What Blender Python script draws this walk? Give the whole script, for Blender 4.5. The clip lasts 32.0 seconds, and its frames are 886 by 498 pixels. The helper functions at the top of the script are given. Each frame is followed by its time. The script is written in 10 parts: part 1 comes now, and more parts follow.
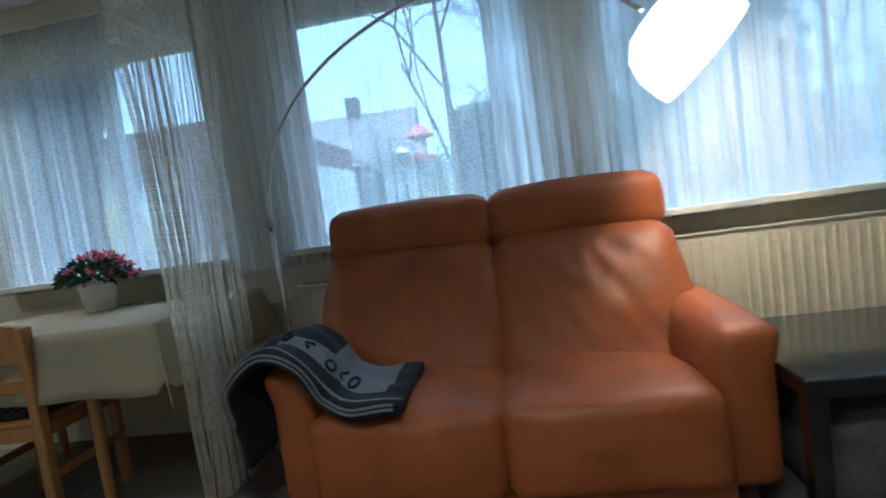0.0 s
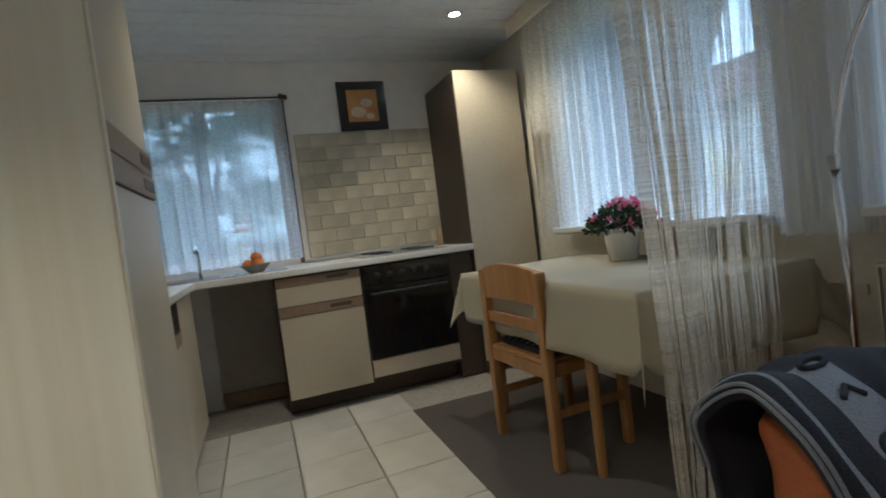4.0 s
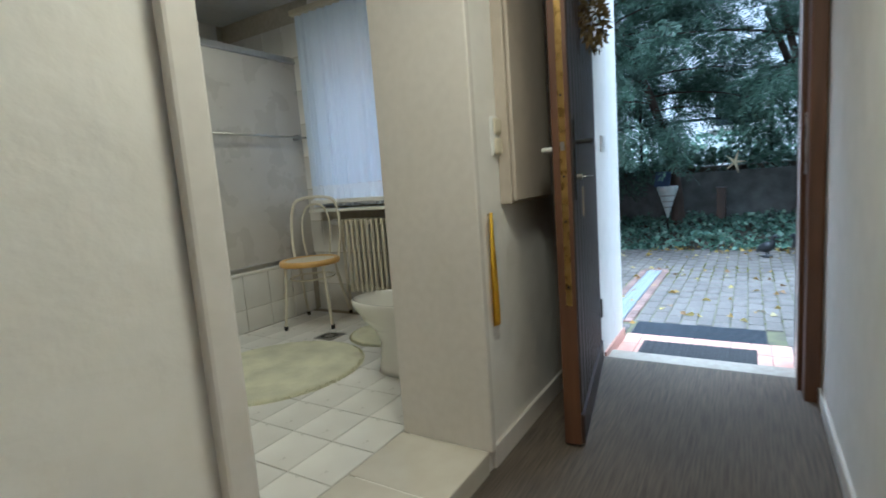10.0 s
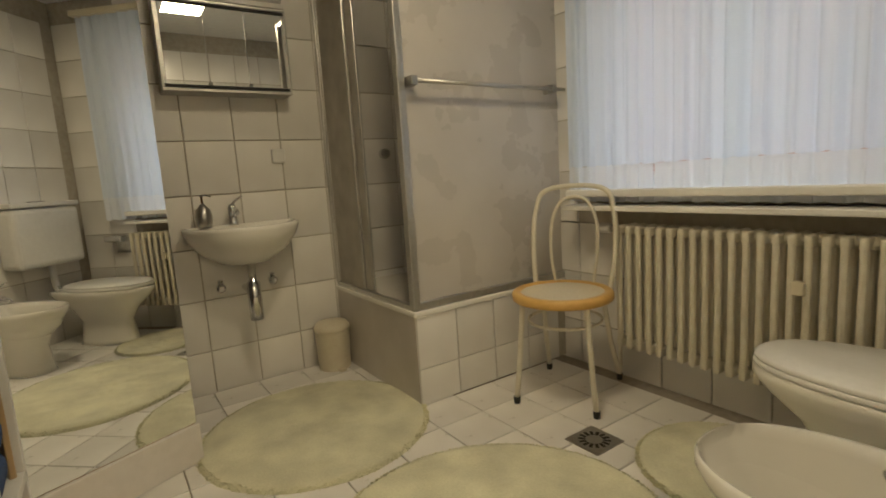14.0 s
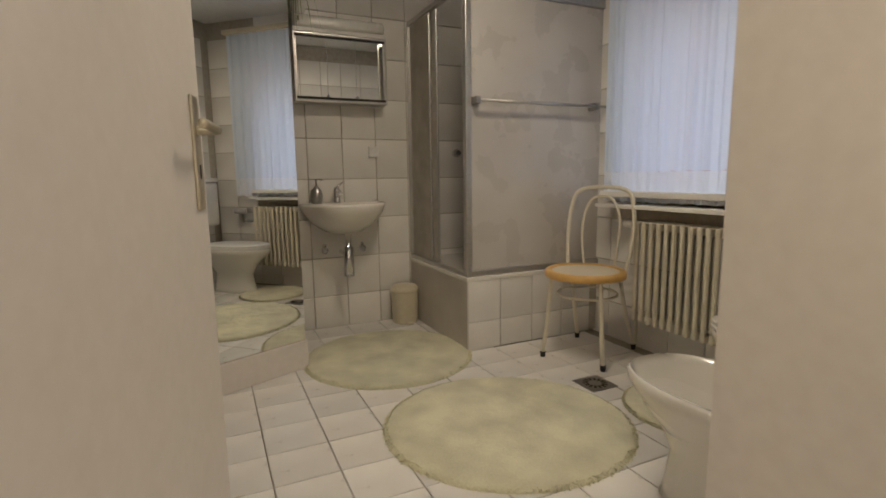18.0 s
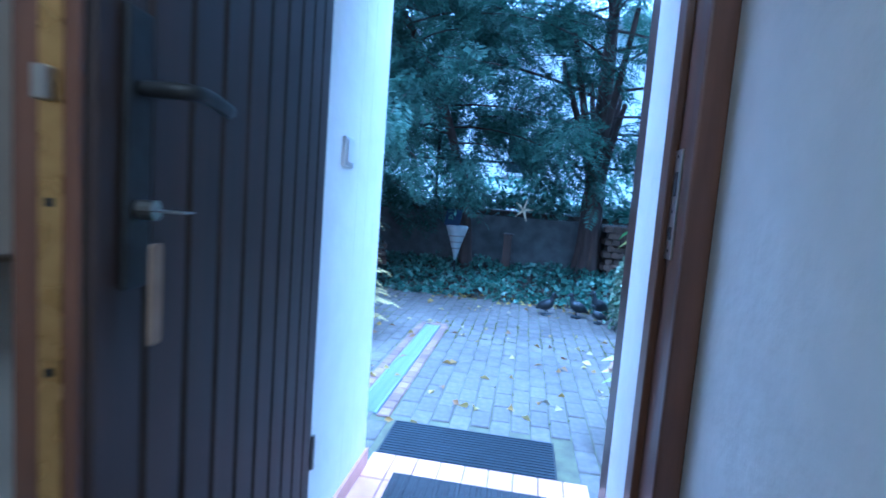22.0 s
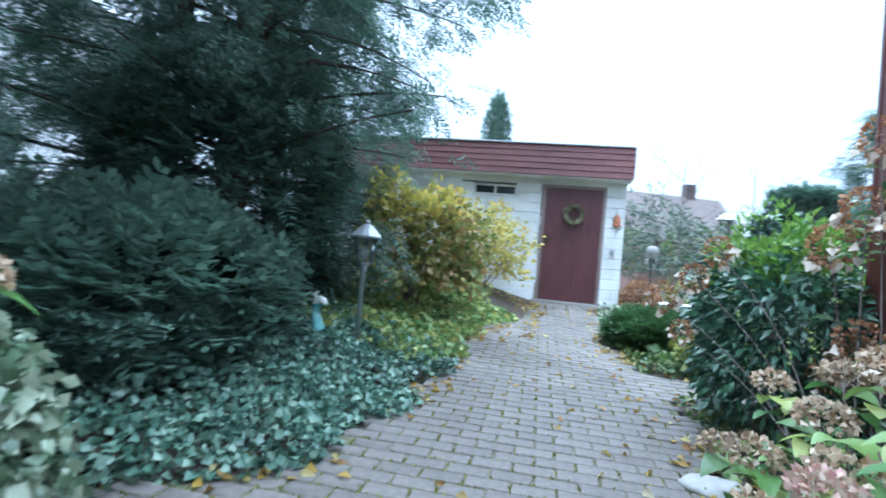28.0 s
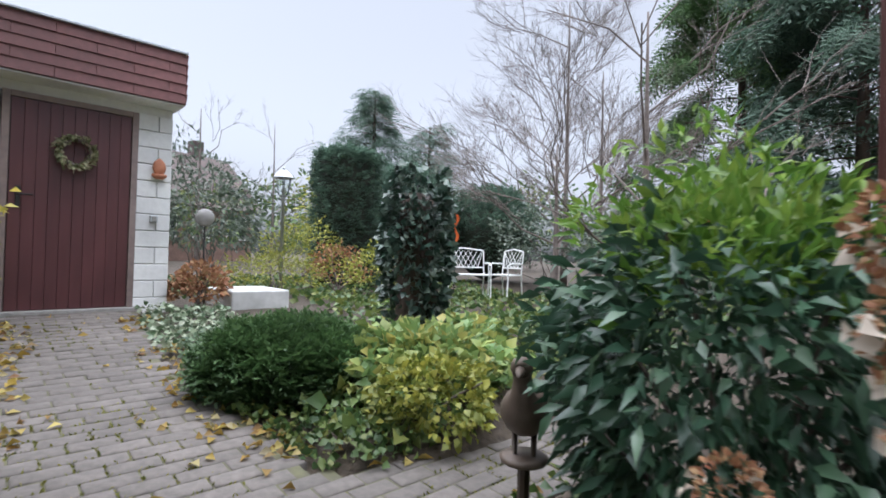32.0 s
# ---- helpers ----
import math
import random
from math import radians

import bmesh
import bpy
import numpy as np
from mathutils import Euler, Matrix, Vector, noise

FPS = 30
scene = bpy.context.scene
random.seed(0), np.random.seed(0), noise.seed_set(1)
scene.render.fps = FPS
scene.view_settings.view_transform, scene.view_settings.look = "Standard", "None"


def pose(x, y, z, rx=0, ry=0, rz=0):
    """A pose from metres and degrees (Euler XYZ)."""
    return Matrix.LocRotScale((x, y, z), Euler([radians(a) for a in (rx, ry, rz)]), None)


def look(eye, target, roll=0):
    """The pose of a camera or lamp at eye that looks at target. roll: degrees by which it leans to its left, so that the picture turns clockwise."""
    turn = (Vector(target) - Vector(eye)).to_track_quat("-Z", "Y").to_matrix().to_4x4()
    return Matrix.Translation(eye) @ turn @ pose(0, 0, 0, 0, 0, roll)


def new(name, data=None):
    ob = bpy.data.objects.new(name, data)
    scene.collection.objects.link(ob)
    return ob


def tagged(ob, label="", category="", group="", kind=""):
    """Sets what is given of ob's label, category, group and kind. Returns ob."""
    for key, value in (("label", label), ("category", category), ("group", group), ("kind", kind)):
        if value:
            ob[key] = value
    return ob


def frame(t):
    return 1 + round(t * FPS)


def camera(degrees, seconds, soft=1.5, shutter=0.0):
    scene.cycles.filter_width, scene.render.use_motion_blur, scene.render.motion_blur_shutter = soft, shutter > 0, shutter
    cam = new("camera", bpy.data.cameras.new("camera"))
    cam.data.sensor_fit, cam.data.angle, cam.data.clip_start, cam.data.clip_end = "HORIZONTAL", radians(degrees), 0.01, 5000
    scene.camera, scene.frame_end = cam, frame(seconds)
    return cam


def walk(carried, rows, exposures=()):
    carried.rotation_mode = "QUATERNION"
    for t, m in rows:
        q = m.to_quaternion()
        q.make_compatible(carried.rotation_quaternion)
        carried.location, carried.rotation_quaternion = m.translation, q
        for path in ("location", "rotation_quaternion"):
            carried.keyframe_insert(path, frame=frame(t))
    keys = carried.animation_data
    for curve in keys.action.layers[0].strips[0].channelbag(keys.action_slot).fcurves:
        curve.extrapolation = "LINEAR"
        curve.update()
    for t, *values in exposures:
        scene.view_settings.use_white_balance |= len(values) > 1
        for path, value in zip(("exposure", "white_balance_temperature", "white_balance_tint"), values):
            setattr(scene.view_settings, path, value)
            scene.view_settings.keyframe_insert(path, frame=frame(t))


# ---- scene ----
cam = camera(82.9, 32.0, soft=1.7, shutter=0.4)
PATH = [
    (0, (0.78, 0.107, 1.003), (0.489, 2.081, 0.859), -7.9),
    (0.5, (0.689, 0.277, 1.003), (0.204, 2.212, 0.852), -7.7),
    (1, (0.587, 0.392, 1.004), (-0.115, 2.259, 0.857), -7.7),
    (1.5, (0.479, 0.511, 1.011), (-0.519, 2.239, 0.868), -7.9),
    (2, (0.416, 0.589, 0.987), (-0.946, 2.049, 0.876), -8.3),
    (2.5, (0.441, 0.591, 0.979), (-1.097, 1.866, 0.876), -8.1),
    (3, (0.556, 0.598, 0.993), (-1.152, 1.635, 0.902), -8.1),
    (3.5, (0.63, 0.665, 1.027), (-1.171, 1.53, 0.933), -7.7),
    (5.5, (0.741, 0.704, 1.012), (-1.255, 0.75, 0.889), -5.8),
    (6, (0.781, 0.646, 1.057), (-1.207, 0.505, 0.893), -5.7),
    (6.5, (0.785, 0.537, 1.039), (-1.181, 0.21, 0.867), -5.6),
    (7, (0.763, 0.35, 1.058), (-1.177, -0.098, 0.868), -5.2),
    (7.5, (0.758, 0.16, 1.069), (-1.162, -0.362, 0.868), -5.0),
    (8, (0.662, -0.04, 1.074), (-1.21, -0.705, 0.844), -5.3),
    (8.5, (0.495, -0.229, 1.064), (-1.308, -1.064, 0.831), -5.3),
    (9, (0.318, -0.452, 1.059), (-1.449, -1.356, 0.816), -4.6),
    (9.5, (0.135, -0.62, 1.049), (-1.614, -1.557, 0.795), -4.4),
    (10, (-0.13, -0.801, 1.028), (-1.817, -1.843, 0.769), -4.3),
    (10.5, (-0.352, -0.963, 1.007), (-1.974, -2.102, 0.741), -4.2),
    (11, (-0.569, -1.138, 1.026), (-2.125, -2.367, 0.76), -4.2),
    (11.5, (-0.791, -1.315, 1.042), (-2.211, -2.695, 0.762), -4.9),
    (12, (-0.893, -1.471, 1.025), (-2.145, -3.006, 0.749), -5.0),
    (12.5, (-0.951, -1.684, 1.015), (-2.175, -3.242, 0.739), -4.5),
    (13, (-1.02, -1.818, 1.017), (-2.252, -3.369, 0.742), -4.0),
    (13.5, (-1.072, -1.94, 1.039), (-2.259, -3.525, 0.758), -3.7),
    (14, (-1.082, -2.029, 1.073), (-2.185, -3.673, 0.79), -3.7),
    (14.5, (-1.07, -2.096, 1.079), (-2.095, -3.79, 0.8), -3.5),
    (15, (-1.043, -2.092, 1.091), (-1.938, -3.858, 0.803), -3.7),
    (15.5, (-1.048, -2.029, 1.067), (-1.839, -3.844, 0.786), -3.7),
    (17.5, (-0.872, -1.559, 1.074), (-1.673, -3.369, 0.787), -1.3),
    (18, (-0.861, -1.415, 1.067), (-1.694, -3.211, 0.781), -0.8),
    (18.5, (-0.813, -1.279, 1.04), (-1.714, -3.041, 0.753), -0.1),
    (19, (-0.781, -1.157, 1.038), (-1.858, -2.819, 0.759), 1.1),
    (19.5, (-0.813, -1.062, 1.038), (-2.149, -2.528, 0.777), 2.6),
    (20, (-0.867, -1.013, 1.053), (-2.406, -2.264, 0.801), 3.2),
    (20.5, (-0.943, -0.971, 1.055), (-2.625, -2.028, 0.821), 3.4),
    (21, (-1.069, -0.958, 1.045), (-2.861, -1.816, 0.82), 3.6),
    (21.5, (-1.261, -0.951, 1.06), (-3.169, -1.516, 0.859), 4.2),
    (22, (-1.488, -0.933, 1.048), (-3.454, -1.247, 0.86), 4.4),
    (22.5, (-1.788, -0.899, 1.07), (-3.764, -1.146, 0.88), 4.5),
    (23, (-2.121, -0.904, 1.06), (-4.102, -1.102, 0.865), 4.6),
    (23.5, (-2.442, -0.966, 1.032), (-4.428, -1.098, 0.831), 4.8),
    (24, (-2.776, -0.952, 1.015), (-4.766, -1.023, 0.827), 4.9),
    (24.5, (-3.104, -0.946, 0.971), (-5.093, -0.832, 0.804), 5.3),
    (26.5, (-4.208, -0.918, 0.938), (-5.624, 0.494, 0.877), 7.0),
    (27, (-4.487, -0.7, 0.924), (-5.644, 0.932, 0.9), 6.5),
    (27.5, (-4.721, -0.476, 0.924), (-5.562, 1.339, 0.946), 5.6),
    (28, (-5.041, -0.203, 0.962), (-5.421, 1.759, 1.018), 5.4),
    (28.5, (-5.267, 0.121, 0.97), (-5.331, 2.119, 1.038), 4.9),
    (29, (-5.445, 0.46, 0.986), (-5.273, 2.451, 1.058), 4.4),
    (29.5, (-5.539, 0.841, 1.019), (-5.086, 2.788, 1.09), 3.8),
    (30, (-5.546, 1.222, 1.068), (-4.955, 3.132, 1.121), 3.4),
    (30.5, (-5.483, 1.627, 1.082), (-4.609, 3.425, 1.14), 3.0),
    (31, (-5.399, 1.989, 1.078), (-4.2, 3.589, 1.14), 2.3),
    (31.5, (-5.306, 2.352, 1.107), (-3.988, 3.856, 1.158), 2.1),
    (32, (-5.195, 2.709, 1.103), (-3.836, 4.176, 1.134), 1.6),
]
# seconds, stops, kelvin, tint: the camera meters the dim rooms first and the overcast garden last
EXPOSURES = [
    (0.0, 2.15, 4000, -2), (1.3, 2.2, 4300, 0), (3.0, 2.5, 4350, 1), (5.5, 2.6, 4450, 5), (7.0, 2.5, 4950, 5), (8.0, 2.5, 5150, 6), (9.0, 2.45, 4750, 1), (10.2, 2.45, 4500, 0), (11.0, 2.3, 5100, 3), (11.5, 2.2, 6000, 1),
    (13.0, 2.45, 6000, 3), (15.5, 2.6, 5650, 9), (18.5, 2.5, 5150, 14), (20.5, 2.7, 3900, 11), (22.0, 2.5, 3350, 5), (23.0, 2.35, 3300, -2),
    (24.4, 2.0, 3650, -1), (26.0, 2.2, 3900, -4), (27.0, 2.25, 4400, 2), (28.0, 1.95, 4650, 2), (29.5, 1.6, 5200, 8), (32.0, 1.2, 5700, 13),
]
walk(cam, [(t, look(eye, target, roll)) for t, eye, target, roll in PATH], EXPOSURES)

# ---- world and sun: an overcast autumn day ----
world = bpy.data.worlds.new("overcast_sky")
scene.world = world
world.use_nodes = True
wn, wl = world.node_tree.nodes, world.node_tree.links
sky = wn.new("ShaderNodeTexSky")
sky.sky_type, sky.sun_disc = "NISHITA", False
sky.sun_elevation, sky.sun_rotation = radians(82), radians(290)
sky.dust_density = 4.0
haze = wn.new("ShaderNodeHueSaturation")
haze.inputs["Saturation"].default_value = 0.12
wl.new(sky.outputs["Color"], haze.inputs["Color"])
wl.new(haze.outputs["Color"], wn["Background"].inputs["Color"])
wn["Background"].inputs["Strength"].default_value = 0.10
sun_data = bpy.data.lights.new("sun", "SUN")
sun_data.energy, sun_data.angle, sun_data.color = 3.0, radians(110), (1.0, 0.97, 0.93)
new("sun", sun_data).matrix_world = pose(0, 0, 20, 8, 0, 250)


# ---- materials ----
def rgb(c):
    return (c[0], c[1], c[2], 1.0)


MATS = {}


def mat(name, a, b=None, rough=0.6, scale=8.0, bump=0.15, metal=0.0, big=1.2, wide=0.25, spread=0.0, stretch=(1, 1, 1), coat=0.0, sheen=0.0, depth=0.01, detail=6.0, spec=0.5):
    """A procedural surface: grain between the colours a and b, a broad unevenness, fine relief; spread varies it from piece to piece."""
    if name in MATS:
        return MATS[name]
    m = bpy.data.materials.new(name)
    m.use_nodes = True
    nt, links = m.node_tree.nodes, m.node_tree.links
    p = nt["Principled BSDF"]
    b = b or tuple(v * 0.8 for v in a)
    co = nt.new("ShaderNodeTexCoord")
    mp = nt.new("ShaderNodeMapping")
    mp.inputs["Scale"].default_value = stretch
    links.new(co.outputs["Object"], mp.inputs["Vector"])
    n1 = nt.new("ShaderNodeTexNoise")
    n1.inputs["Scale"].default_value, n1.inputs["Detail"].default_value = scale, detail
    n2 = nt.new("ShaderNodeTexNoise")
    n2.inputs["Scale"].default_value, n2.inputs["Detail"].default_value = big, 2.0
    links.new(mp.outputs["Vector"], n1.inputs["Vector"])
    links.new(co.outputs["Object"], n2.inputs["Vector"])
    ramp = nt.new("ShaderNodeValToRGB")
    ramp.color_ramp.elements[0].position, ramp.color_ramp.elements[1].position = 0.32, 0.68
    ramp.color_ramp.elements[0].color, ramp.color_ramp.elements[1].color = rgb(b), rgb(a)
    links.new(n1.outputs["Fac"], ramp.inputs["Fac"])
    mr = nt.new("ShaderNodeMapRange")
    mr.inputs["From Min"].default_value, mr.inputs["From Max"].default_value = 0.3, 0.7
    mr.inputs["To Min"].default_value, mr.inputs["To Max"].default_value = 1 - wide, 1 + wide * 0.4
    links.new(n2.outputs["Fac"], mr.inputs["Value"])
    value = mr.outputs["Result"]
    if spread:
        oi = nt.new("ShaderNodeObjectInfo")
        ge = nt.new("ShaderNodeNewGeometry")
        ad = nt.new("ShaderNodeMath")
        ad.operation = "ADD"
        links.new(oi.outputs["Random"], ad.inputs[0])
        links.new(ge.outputs["Random Per Island"], ad.inputs[1])
        fr = nt.new("ShaderNodeMath")
        fr.operation = "FRACT"
        links.new(ad.outputs[0], fr.inputs[0])
        sp = nt.new("ShaderNodeMapRange")
        sp.inputs["To Min"].default_value, sp.inputs["To Max"].default_value = 1 - spread, 1 + spread
        links.new(fr.outputs[0], sp.inputs["Value"])
        mu = nt.new("ShaderNodeMath")
        mu.operation = "MULTIPLY"
        links.new(value, mu.inputs[0])
        links.new(sp.outputs["Result"], mu.inputs[1])
        value = mu.outputs[0]
    hs = nt.new("ShaderNodeHueSaturation")
    links.new(value, hs.inputs["Value"])
    links.new(ramp.outputs["Color"], hs.inputs["Color"])
    links.new(hs.outputs["Color"], p.inputs["Base Color"])
    rr = nt.new("ShaderNodeMapRange")
    rr.inputs["To Min"].default_value, rr.inputs["To Max"].default_value = max(rough - 0.1, 0.02), min(rough + 0.1, 1)
    links.new(n1.outputs["Fac"], rr.inputs["Value"])
    links.new(rr.outputs["Result"], p.inputs["Roughness"])
    p.inputs["Metallic"].default_value = metal
    p.inputs["Coat Weight"].default_value = coat
    p.inputs["Sheen Weight"].default_value = sheen
    p.inputs["Specular IOR Level"].default_value = spec
    if bump:
        bp = nt.new("ShaderNodeBump")
        bp.inputs["Strength"].default_value, bp.inputs["Distance"].default_value = bump, depth
        links.new(n1.outputs["Fac"], bp.inputs["Height"])
        links.new(bp.outputs["Normal"], p.inputs["Normal"])
    MATS[name] = m
    return m


def leaf_mat(name, colours, rough=0.5, through_light=0.35):
    """Foliage: each leaf takes its own colour from the list, lets some light through and shines a little."""
    m = bpy.data.materials.new(name)
    m.use_nodes = True
    nt, links = m.node_tree.nodes, m.node_tree.links
    p, out = nt["Principled BSDF"], nt["Material Output"]
    ge = nt.new("ShaderNodeNewGeometry")
    ramp = nt.new("ShaderNodeValToRGB")
    ramp.color_ramp.interpolation = "LINEAR"
    while len(ramp.color_ramp.elements) < len(colours):
        ramp.color_ramp.elements.new(0.5)
    for i, c in enumerate(colours):
        ramp.color_ramp.elements[i].position = i / max(len(colours) - 1, 1)
        ramp.color_ramp.elements[i].color = rgb(c)
    links.new(ge.outputs["Random Per Island"], ramp.inputs["Fac"])
    co = nt.new("ShaderNodeTexCoord")
    n1 = nt.new("ShaderNodeTexNoise")
    n1.inputs["Scale"].default_value = 2.2
    links.new(co.outputs["Object"], n1.inputs["Vector"])
    mr = nt.new("ShaderNodeMapRange")
    mr.inputs["From Min"].default_value, mr.inputs["From Max"].default_value = 0.3, 0.7
    mr.inputs["To Min"].default_value, mr.inputs["To Max"].default_value = 0.65, 1.2
    links.new(n1.outputs["Fac"], mr.inputs["Value"])
    hs = nt.new("ShaderNodeHueSaturation")
    links.new(mr.outputs["Result"], hs.inputs["Value"])
    links.new(ramp.outputs["Color"], hs.inputs["Color"])
    links.new(hs.outputs["Color"], p.inputs["Base Color"])
    p.inputs["Roughness"].default_value = rough
    tr = nt.new("ShaderNodeBsdfTranslucent")
    links.new(hs.outputs["Color"], tr.inputs["Color"])
    mx = nt.new("ShaderNodeMixShader")
    mx.inputs["Fac"].default_value = through_light
    links.new(p.outputs["BSDF"], mx.inputs[1])
    links.new(tr.outputs["BSDF"], mx.inputs[2])
    links.new(mx.outputs["Shader"], out.inputs["Surface"])
    return m


def sheer_mat(name, colour, clear=0.4, weave=180.0, through_light=0.78):
    """Thin curtain cloth: part of the light goes straight through the weave, part is scattered."""
    m = bpy.data.materials.new(name)
    m.use_nodes = True
    nt, links = m.node_tree.nodes, m.node_tree.links
    out = nt["Material Output"]
    nt.remove(nt["Principled BSDF"])
    df, tl, tp = nt.new("ShaderNodeBsdfDiffuse"), nt.new("ShaderNodeBsdfTranslucent"), nt.new("ShaderNodeBsdfTransparent")
    df.inputs["Color"].default_value = tl.inputs["Color"].default_value = rgb(colour)
    m1, m2 = nt.new("ShaderNodeMixShader"), nt.new("ShaderNodeMixShader")
    m1.inputs["Fac"].default_value = through_light
    links.new(df.outputs[0], m1.inputs[1])
    links.new(tl.outputs[0], m1.inputs[2])
    co, nz, mr = nt.new("ShaderNodeTexCoord"), nt.new("ShaderNodeTexNoise"), nt.new("ShaderNodeMapRange")
    nz.inputs["Scale"].default_value = weave
    mr.inputs["From Min"].default_value, mr.inputs["From Max"].default_value = 0.3, 0.7
    mr.inputs["To Min"].default_value, mr.inputs["To Max"].default_value = clear * 0.6, min(clear * 1.4, 1)
    links.new(co.outputs["Object"], nz.inputs["Vector"])
    links.new(nz.outputs["Fac"], mr.inputs["Value"])
    links.new(mr.outputs["Result"], m2.inputs["Fac"])
    links.new(m1.outputs[0], m2.inputs[1])
    links.new(tp.outputs[0], m2.inputs[2])
    links.new(m2.outputs[0], out.inputs["Surface"])
    return m


def glow_mat(name, colour, strength):
    m = bpy.data.materials.new(name)
    m.use_nodes = True
    p = m.node_tree.nodes["Principled BSDF"]
    p.inputs["Base Color"].default_value = rgb(colour)
    p.inputs["Emission Color"].default_value = rgb(colour)
    p.inputs["Emission Strength"].default_value = strength
    return m


def pane_mat(name, tint=(0.95, 0.98, 0.97), gloss=0.08, rough=0.02):
    """Thin clear window glass."""
    m = bpy.data.materials.new(name)
    m.use_nodes = True
    nt, links = m.node_tree.nodes, m.node_tree.links
    out = nt["Material Output"]
    nt.remove(nt["Principled BSDF"])
    tp, gl, mx, fr = nt.new("ShaderNodeBsdfTransparent"), nt.new("ShaderNodeBsdfGlossy"), nt.new("ShaderNodeMixShader"), nt.new("ShaderNodeFresnel")
    tp.inputs["Color"].default_value = rgb(tint)
    gl.inputs["Roughness"].default_value = rough
    links.new(fr.outputs[0], mx.inputs["Fac"])
    links.new(tp.outputs[0], mx.inputs[1])
    links.new(gl.outputs[0], mx.inputs[2])
    links.new(mx.outputs[0], out.inputs["Surface"])
    return m


WHITE_WALL = mat("white_rough_plaster", (0.82, 0.79, 0.74), (0.77, 0.74, 0.69), 0.85, 11, 0.45, wide=0.06, depth=0.012, detail=5.0)
CREAM_WALL = mat("cream_wall_paint", (0.78, 0.72, 0.58), (0.72, 0.66, 0.52), 0.8, 30, 0.2, wide=0.08)
CEIL_WHITE = mat("white_ceiling_boards", (0.74, 0.74, 0.72), (0.68, 0.68, 0.66), 0.55, 20, 0.08, wide=0.08)
GROUT = mat("grey_grout", (0.42, 0.38, 0.32), (0.34, 0.30, 0.25), 0.9, 40, 0.2)
TILE_FLOOR = mat("beige_floor_tile", (0.70, 0.66, 0.57), (0.64, 0.59, 0.50), 0.32, 10, 0.04, spread=0.05)
TILE_WHITE = mat("white_wall_tile", (0.80, 0.78, 0.74), (0.77, 0.745, 0.70), 0.22, 6, 0.03, spread=0.04, coat=0.3)
TILE_BATH = mat("white_bath_floor_tile", (0.82, 0.80, 0.76), (0.77, 0.745, 0.70), 0.3, 7, 0.04, spread=0.06)
TILE_TAN = mat("mottled_tan_wall_tile", (0.60, 0.535, 0.40), (0.50, 0.44, 0.32), 0.45, 9, 0.2, spread=0.16, wide=0.3)
TILE_PINK = mat("terracotta_step_tile", (0.62, 0.36, 0.28), (0.52, 0.29, 0.22), 0.5, 12, 0.1, spread=0.12)
CARPET = mat("ribbed_brown_carpet", (0.15, 0.115, 0.082), (0.042, 0.033, 0.026), 0.95, 110, 0.6, stretch=(0.05, 1.6, 1), sheen=0.2, depth=0.004)
RUG_DARK = mat("dark_taupe_carpet", (0.12, 0.095, 0.078), (0.075, 0.06, 0.05), 0.95, 260, 0.6, sheen=0.2)
WOOD_CHAIR = mat("honey_pine_wood", (0.50, 0.27, 0.09), (0.38, 0.19, 0.055), 0.42, 26, 0.06, stretch=(1, 1, 0.12), coat=0.2)
WOOD_DARK = mat("dark_stained_wood", (0.075, 0.042, 0.026), (0.035, 0.02, 0.013), 0.4, 24, 0.1, stretch=(1, 1, 0.1), coat=0.15)
WOOD_FRAME = mat("brown_door_frame_wood", (0.15, 0.068, 0.032), (0.09, 0.038, 0.018), 0.45, 24, 0.1, stretch=(1, 1, 0.1), coat=0.2)
LEATHER = mat("orange_brown_leather", (0.40, 0.115, 0.022), (0.32, 0.086, 0.016), 0.46, 120, 0.14, wide=0.2, big=5)
LAMINATE = mat("ivory_cabinet_laminate", (0.55, 0.48, 0.35), (0.51, 0.44, 0.32), 0.4, 60, 0.03)
STRIPED = mat("cream_striped_laminate", (0.86, 0.81, 0.66), (0.78, 0.71, 0.55), 0.5, 9, 0.03, stretch=(1.5, 2.2, 0.02), detail=8, wide=0.1)
BROWN_STRIP = mat("brown_grip_rail", (0.28, 0.20, 0.125), (0.22, 0.155, 0.095), 0.45, 30, 0.05)
DARK_BROWN = mat("dark_brown_laminate", (0.09, 0.062, 0.042), (0.065, 0.045, 0.03), 0.5, 40, 0.05)
WORKTOP = mat("white_worktop", (0.75, 0.73, 0.69), (0.70, 0.68, 0.64), 0.3, 70, 0.02)
BLACK_ENAMEL = mat("black_oven_glass", (0.010, 0.010, 0.011), (0.006, 0.006, 0.007), 0.15, 30, 0.0, coat=0.5)
CHROME = mat("chrome", (0.75, 0.75, 0.76), (0.70, 0.70, 0.71), 0.12, 30, 0.0, metal=1.0, wide=0.05)
STEEL = mat("brushed_steel", (0.50, 0.49, 0.47), (0.42, 0.41, 0.39), 0.32, 60, 0.05, metal=1.0, stretch=(1, 1, 0.1))
ALU = mat("silver_aluminium", (0.62, 0.61, 0.58), (0.55, 0.54, 0.51), 0.35, 50, 0.03, metal=0.9)
BRASS = mat("worn_brass", (0.62, 0.42, 0.14), (0.48, 0.31, 0.09), 0.28, 30, 0.05, metal=1.0)
CERAMIC = mat("white_sanitary_ceramic", (0.80, 0.78, 0.72), (0.78, 0.755, 0.69), 0.12, 5, 0.0, coat=0.5, wide=0.05)
CREAM_METAL = mat("cream_enamelled_metal", (0.74, 0.70, 0.58), (0.68, 0.63, 0.50), 0.4, 30, 0.05, wide=0.15)
